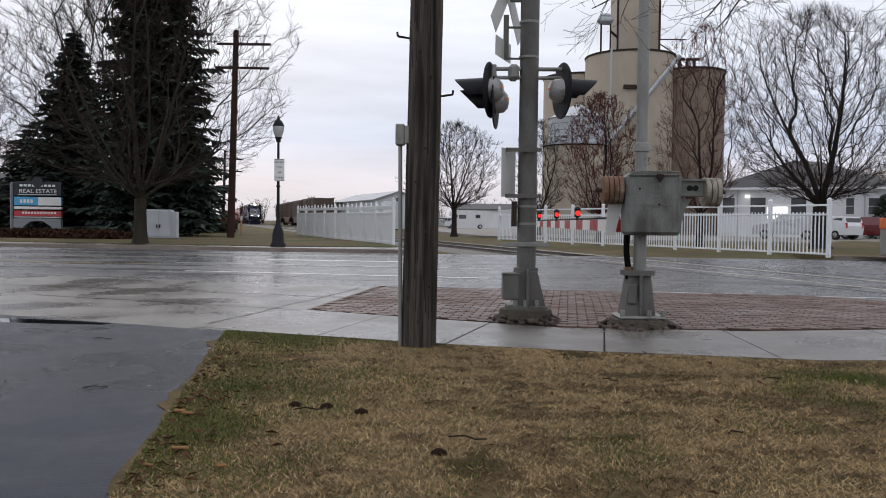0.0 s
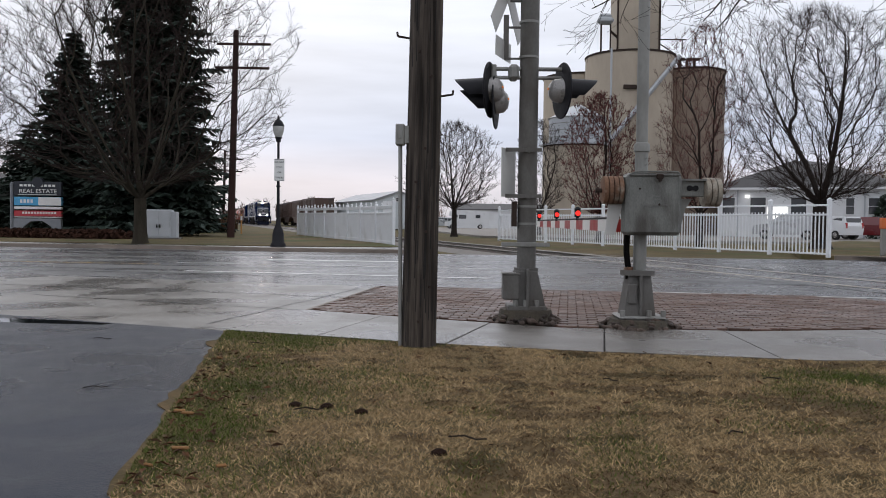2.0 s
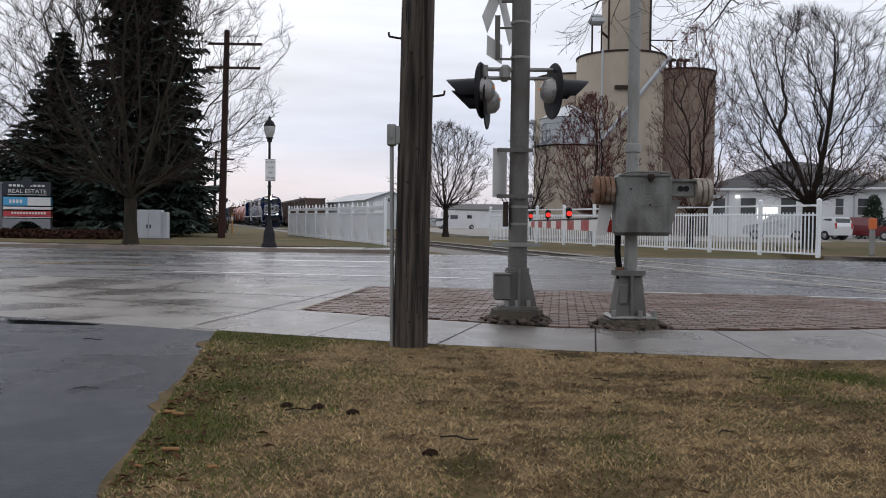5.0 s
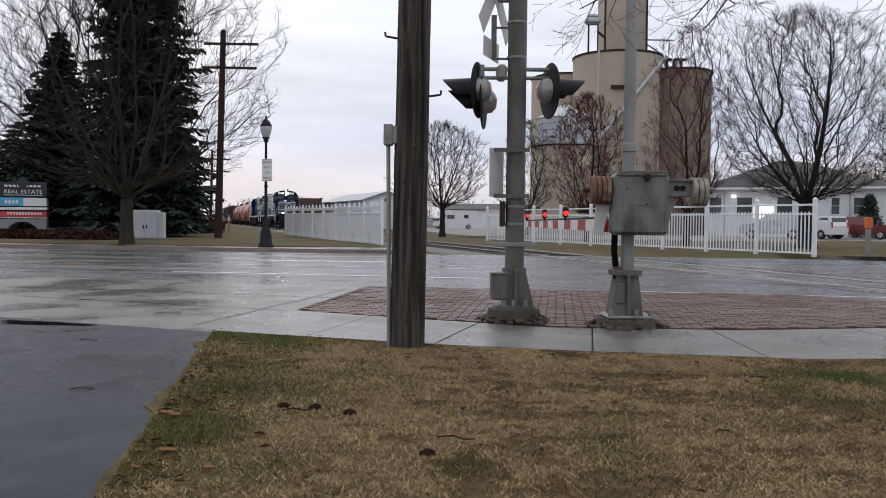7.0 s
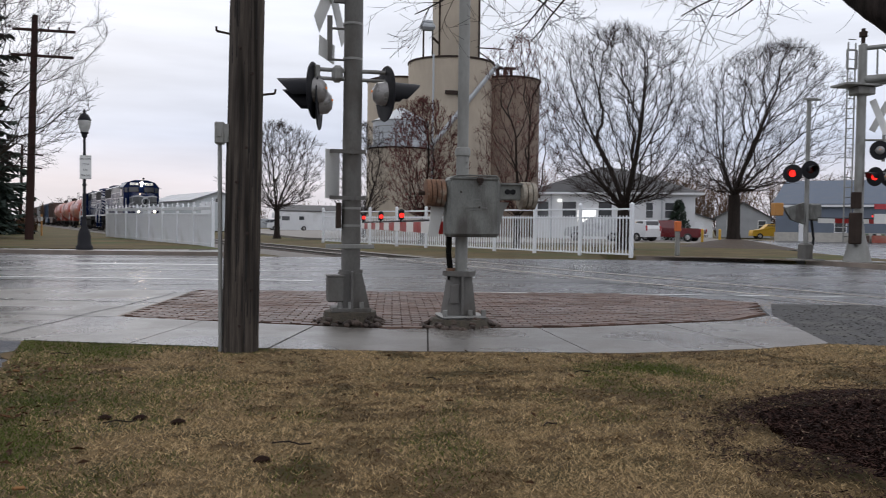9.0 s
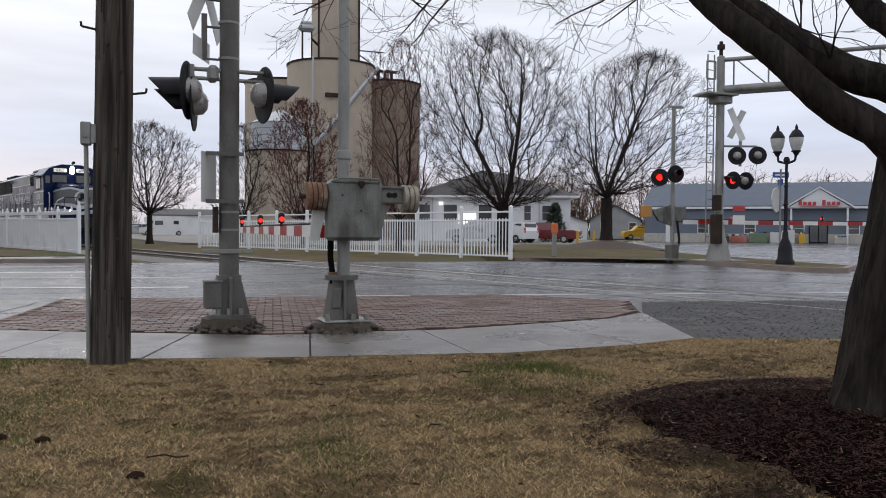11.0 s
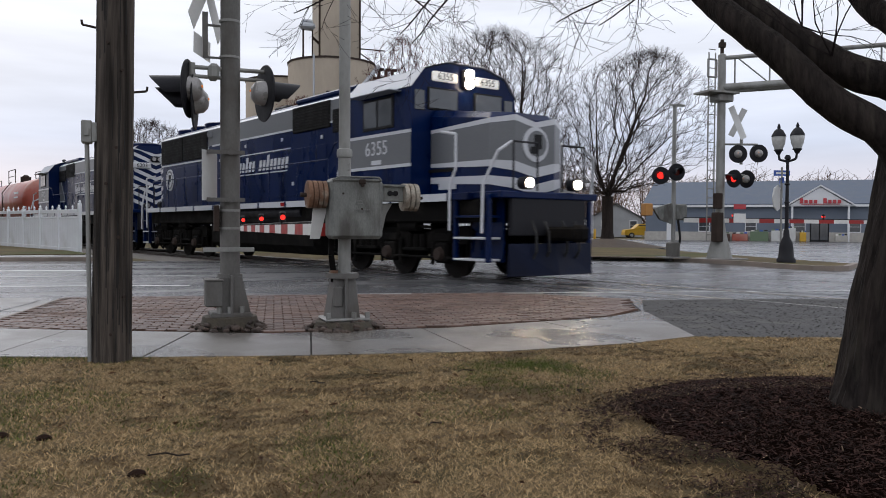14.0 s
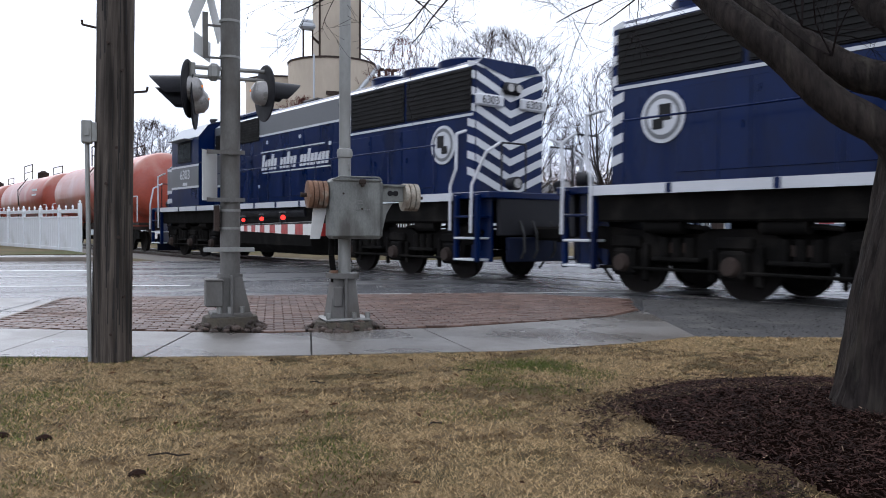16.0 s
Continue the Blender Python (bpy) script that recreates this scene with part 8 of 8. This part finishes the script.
rv = vehicle("motorhome", "white motorhome parked beyond the track", pose(3.9, 122, 0.05, 0, 0, 180), 6.6, 2.3, RVP, CAR_WHITE, 9.0, (-1.9, 2.3), "motorhome")
add_glass(rv, ((-1.9, -1.2, 1.6, 2.1, 1.16), (0.2, 1.3, 1.5, 2.1, 1.16), (1.5, 1.9, 1.7, 2.1, 1.16), (1.9, 2.4, 1.25, 1.7, 1.16)))
for k, (x, y, pnt, lab) in enumerate(((58, 84, CAR_YEL, "yellow compact machine parked far off"), (61.5, 83.5, CAR_SILVER, "silver car parked far off"), (63.5, 81.0, CAR_WHITE, "white car parked far off"), (-27.5, 58, CAR_WHITE, "pale van parked behind the sign"), (0.2, 126, CAR_SILVER, "dark car parked near the motorhome"))):
    cv = vehicle("car", lab, pose(x, y, 0.03, 0, 0, 160), 4.4, 1.8, SUV, pnt, 1.2, (-1.4, 1.45), "car")
    add_glass(cv, ((-1.9, -1.1, 1.15, 1.58, 0.81), (-1.0, 0.6, 1.15, 1.6, 0.81)))

# ---- mulch bed, litter, grass ----
b = Build()
rr = random.Random(8)
nr, na = 9, 110
b.v.append((3.62, 2.98, 0.16))
for j in range(1, nr + 1):
    for i in range(na):
        a = 6.283 * i / na
        r = j / nr * (1.27 + 0.14 * math.sin(3 * a + 1) + 0.22 * noise.noise((3 * math.cos(a), 3 * math.sin(a), 2.0)) + rr.uniform(-0.09, 0.09))
        b.v.append((3.62 + r * math.cos(a), 2.98 + r * math.sin(a), 0.16 * (1 - (j / nr) ** 2) + (0.016 + rr.uniform(-0.006, 0.010) if j < nr else -0.01)))
b.f.extend([(0, 1 + i, 1 + (i + 1) % na) for i in range(na)])
b.f.extend([(1 + (j - 1) * na + i, 1 + j * na + i, 1 + j * na + (i + 1) % na, 1 + (j - 1) * na + (i + 1) % na) for j in range(1, nr) for i in range(na)])
tagged(part("mulch_bed", b, MULCH, smooth=True), "dark shredded mulch bed round the tree", "mulch", kind="structure")
b, pale = Build(), Build()
for k in range(60000):
    a, q = rr.uniform(0, 6.283), math.sqrt(rr.random())
    r = q * 1.46 + abs(rr.gauss(0, 0.18))
    x, y = 3.62 + r * math.cos(a), 2.98 + r * math.sin(a)
    if r > 1.25 and noise.noise((x * 3.1, y * 3.1, 4.0)) + rr.uniform(-0.25, 0.25) < (r - 1.62) * 0.9:
        continue
    z = 0.16 * max(0, 1 - (r / 1.5) ** 2) + 0.022 + rr.uniform(0, 0.014)
    L, w = rr.uniform(0.004, 0.017), rr.uniform(0.0015, 0.004)
    th = rr.uniform(0, 6.28)
    u = Vector((math.cos(th), math.sin(th), rr.uniform(-0.5, 0.5))) * L
    v = Vector((-math.sin(th), math.cos(th), rr.uniform(-0.6, 0.6))) * w
    c = Vector((x, y, z))
    (pale if k % 55 == 0 else b).add([c - u - v, c + u - v * 0.6, c + u + v, c - u + v * 0.7], [(0, 1, 2, 3)])
tagged(part("wood_slivers", pale, MULCH_PALE), "pale wood slivers among the dark mulch", "mulch", kind="stuff")
tagged(part("mulch_chips", b, MULCH_BIT), "shredded dark bark chips on the bed", "mulch", kind="stuff")


def field(x, y):
    """Greenness and thickness of the lawn at a place."""
    g = noise.noise((x * 0.55, y * 0.55, 3.0)) * 0.6 + noise.noise((x * 1.9, y * 1.9, 7.0)) * 0.35
    g += 0.46 * max(0, 1 - abs(x + 1.2) / 1.7) + 0.25 * max(0, (y - 5.6)) * (x < 0.6)
    d = noise.noise((x * 1.1, y * 1.1, 11.0)) * 0.55 + noise.noise((x * 3.3, y * 4.3, 5.0)) * 0.5 + noise.noise((x * 9.0, y * 13.0, 9.0)) * 0.45 + noise.noise((x * 22.0, y * 30.0, 2.0)) * 0.3
    d -= 0.5 * math.exp(-((x - 1.55) / 0.55) ** 2 - ((y - 4.75) / 0.22) ** 2)
    return g, d


rr = random.Random(5)
dry_v, dry_f, gr_v, gr_f, dk_v, dk_f = [], [], [], [], [], []
count = 0
while count < 560000:
    dist = 1.9 + 7.0 * rr.random() ** 0.95
    az = radians(rr.uniform(-62, 38))
    x, y = -dist * math.sin(az), dist * math.cos(az)
    if not inside((x, y), LAWN) or math.hypot(x - 3.62, y - 2.98) < 1.10 + 0.50 * rr.random() + 0.3 * noise.noise((x * 3.1, y * 3.1, 4.0)):
        count += 1
        continue
    count += 1
    g, d = field(x, y)
    if d < -0.34 and rr.random() < 0.5:
        continue
    green = g > 0.42 + rr.uniform(-0.22, 0.22)
    h = rr.uniform(0.006, 0.020) * (1.35 if green else 1.0)
    th = rr.uniform(0, 6.283)
    w = rr.uniform(0.0011, 0.0025) * (1 + dist * 0.11)
    lean = rr.uniform(0.5, 2.7) * h * (0.5 if green else 1.0)
    ta = rr.uniform(0, 6.283)
    ux, uy = math.cos(th) * w, math.sin(th) * w
    z = 0.018
    dark = d + rr.uniform(-0.16, 0.16) < -0.20
    V, F = (gr_v, gr_f) if green else (dk_v, dk_f) if dark else (dry_v, dry_f)
    o = len(V)
    V += [(x - ux, y - uy, z), (x + ux, y + uy, z), (x + math.cos(ta) * lean, y + math.sin(ta) * lean, z + h)]
    F.append((o, o + 1, o + 2))
for V, F, mt, lab in ((dry_v, dry_f, BLADE_DRY, "short dry tan grass blades on the lawn"), (gr_v, gr_f, BLADE_GREEN, "short green grass blades on the lawn"), (dk_v, dk_f, BLADE_DARK, "matted dark brown dead grass on the lawn")):
    bb = Build()
    bb.v, bb.f = V, F
    tagged(part("grass", bb, mt), lab, "grass", kind="stuff")

leaf = mesh_of("dead_leaf", Build().add([(-0.03, 0, 0.002), (0, 0.015, 0.010), (0.035, 0, 0.004), (0, -0.016, 0.009), (-0.01, 0, 0.0)], [(0, 1, 4), (1, 2, 4), (2, 3, 4), (3, 0, 4)]), LITTER)
for k in range(270):
    x, y = rr.uniform(-1.6, 5.0), rr.uniform(2.2, 6.4)
    if k < 170:
        y = rr.uniform(2.4, 6.4)
        x = -1.2 - (y - 3.0) * 0.17 + abs(rr.gauss(0, 0.16))
    if not inside((x, y), LAWN):
        continue
    o = tagged(new("dead_leaf", leaf), "curled brown dead leaf on the lawn", "leaf", group="dead leaves on the lawn")
    s = rr.uniform(0.45, 1.05)
    o.matrix_basis = pose(x, y, 0.032, rr.uniform(-25, 25), rr.uniform(-25, 25), rr.uniform(0, 360)) @ Matrix.Scale(s, 4)
for x, y, L, a in ((0.13, 3.75, 0.09, -15), (-0.7, 4.3, 0.08, 8), (1.45, 3.9, 0.05, 20), (-3.1, 5.4, 0.09, 40), (-3.0, 5.2, 0.07, 70), (-2.1, 4.9, 0.07, 15), (2.6, 4.4, 0.05, 60), (-2.9, 6.9, 0.08, -10), (1.1, 5.2, 0.05, -40), (2.2, 5.3, 0.07, 12), (-1.5, 6.6, 0.07, 5)):
    tg = tagged(part("twig", Build().tube([(-L, 0, 0.04), (-L * 0.2, 0.02, 0.045), (L * 0.5, -0.01, 0.04), (L, 0.02, 0.038)], 0.0035, 5), BARK), "short fallen twig lying on the ground", "twig", group="fallen twigs")
    tg.matrix_basis = pose(x, y, 0 if x > -1.9 else -0.02, 0, 0, a)
for x, y, s in ((-1.15, 3.55, 1.0), (-1.32, 4.2, 0.9), (-1.38, 4.25, 0.8), (-1.62, 5.9, 0.7), (-0.9, 3.3, 0.6), (-1.2, 3.3, 0.6)):
    tg = tagged(part("wood_chip", Build().box((0, 0, 0.036), (0.075 * s, 0.026 * s, 0.014), None, 0.005), CHIP), "pale wood chip on the lawn edge", "wood chip", group="wood chips")
    tg.matrix_basis = pose(x, y, 0, 0, 4, rr.uniform(-30, 40))
for x, y in ((-0.42, 4.30), (-0.62, 4.42), (0.0, 3.55), (-0.8, 4.45)):
    tg = tagged(part("clod", Build().lathe([(0.040, 0.012), (0.034, 0.024), (0.014, 0.034), (0.004, 0.035)], (0, 0, 0), 7), mat("dark_clod", (0.018, 0.010, 0.007), 1.0, spec=0.05, var=0.5, scale=60, bump=1.0)), "dark clod of dead leaves on the lawn", "clod", group="dark clods")
    tg.matrix_basis = pose(x, y, 0.01, 0, 0, rr.uniform(0, 180))
b = Build()
for k in range(6000):
    x, y = rr.uniform(5.2, 12), rr.uniform(3.6, 10)
    if inside((x, y), OLD):
        s = rr.uniform(0.003, 0.010)
        b.box((x, y, 0.012), (s * 2, s * 1.6, s), Matrix.Identity(4))
tagged(part("gravel", b, mat("loose_gravel", (0.085, 0.082, 0.078), 0.9, spec=0.15, var=0.4, scale=20, bump=0, island=0.6)), "loose gravel on the broken asphalt", "gravel", kind="stuff")

# ---- brick apron: separate pavers on a sand bed ----
pave = thing("brick_paving", "red-brown wet brick paving round the signals", "paving", kind="structure")
slab("sand_bed", PAVE, -0.12, 0.002, MORTAR, "", "", parent=pave)
bw, bl = 0.105, 0.21
pv = mesh_of("brick", Build().box((0, 0, 0), (bl - 0.015, bw - 0.015, 0.05), None, 0.004), BRICK)
far_b = Build()
rr = random.Random(2)
cells = []
ang = radians(-9)
ca, sa = math.cos(ang), math.sin(ang)
for i in range(-30, 50):
    for j in range(-60, 60):
        u0, v0, turn = (i + 0.5 * (j % 2)) * bl, j * bw, 0
        x, y = 1.5 + u0 * ca - v0 * sa, 9.5 + u0 * sa + v0 * ca
        if inside((x, y), PAVE) and all(inside((x + dx, y + dy), PAVE) for dx, dy in ((0.1, 0), (-0.1, 0), (0, 0.1), (0, -0.1))):
            if math.hypot(x - 0.89, y - 8.44) > 0.2 and math.hypot(x - 1.99, y - 8.08) > 0.22:
                cells.append((x, y, turn))
cells.sort(key=lambda c: c[1] + 0.15 * c[0])
for k, (x, y, turn) in enumerate(cells):
    z = 0.001 + rr.uniform(-0.004, 0.003)
    m_ = pose(x, y, z, rr.uniform(-0.7, 0.7), rr.uniform(-0.7, 0.7), math.degrees(ang) + turn + rr.uniform(-1.5, 1.5))
    if k < 300:
        o = new("brick", pv)
        o.parent, o.matrix_basis = pave, m_
    else:
        far_b.box((0, 0, 0), (bl - 0.015, bw - 0.015, 0.05), m_, 0.004)
tagged(part("brick_rest", far_b, BRICK_FAR, pave), kind="stuff")


def motions():
    """All that moves: each unit of the train rolls along the track, its wheels turn."""
    times = [0.0, 0.1] + [float(k) for k in range(1, 16)] + [15.9, 16.0]
    for ob, back, turn in UNITS:
        rows = []
        for t in times:
            p = on_track(front_at(t) + back)
            rows.append((t, pose(p.x, p.y, 0.012, 0, 0, HEADING + turn)))
        walk(ob, rows)
    steps = [k / 30 for k in range(481)]
    for ax, x, r in WHEELS:
        way = 1 if ax.parent.parent is lead else -1
        walk(ax, [(t, pose(x, 0, r, 0, math.degrees(way * (front_at(0.0) - front_at(t)) / r) % 360, 0)) for t in steps])


motions()
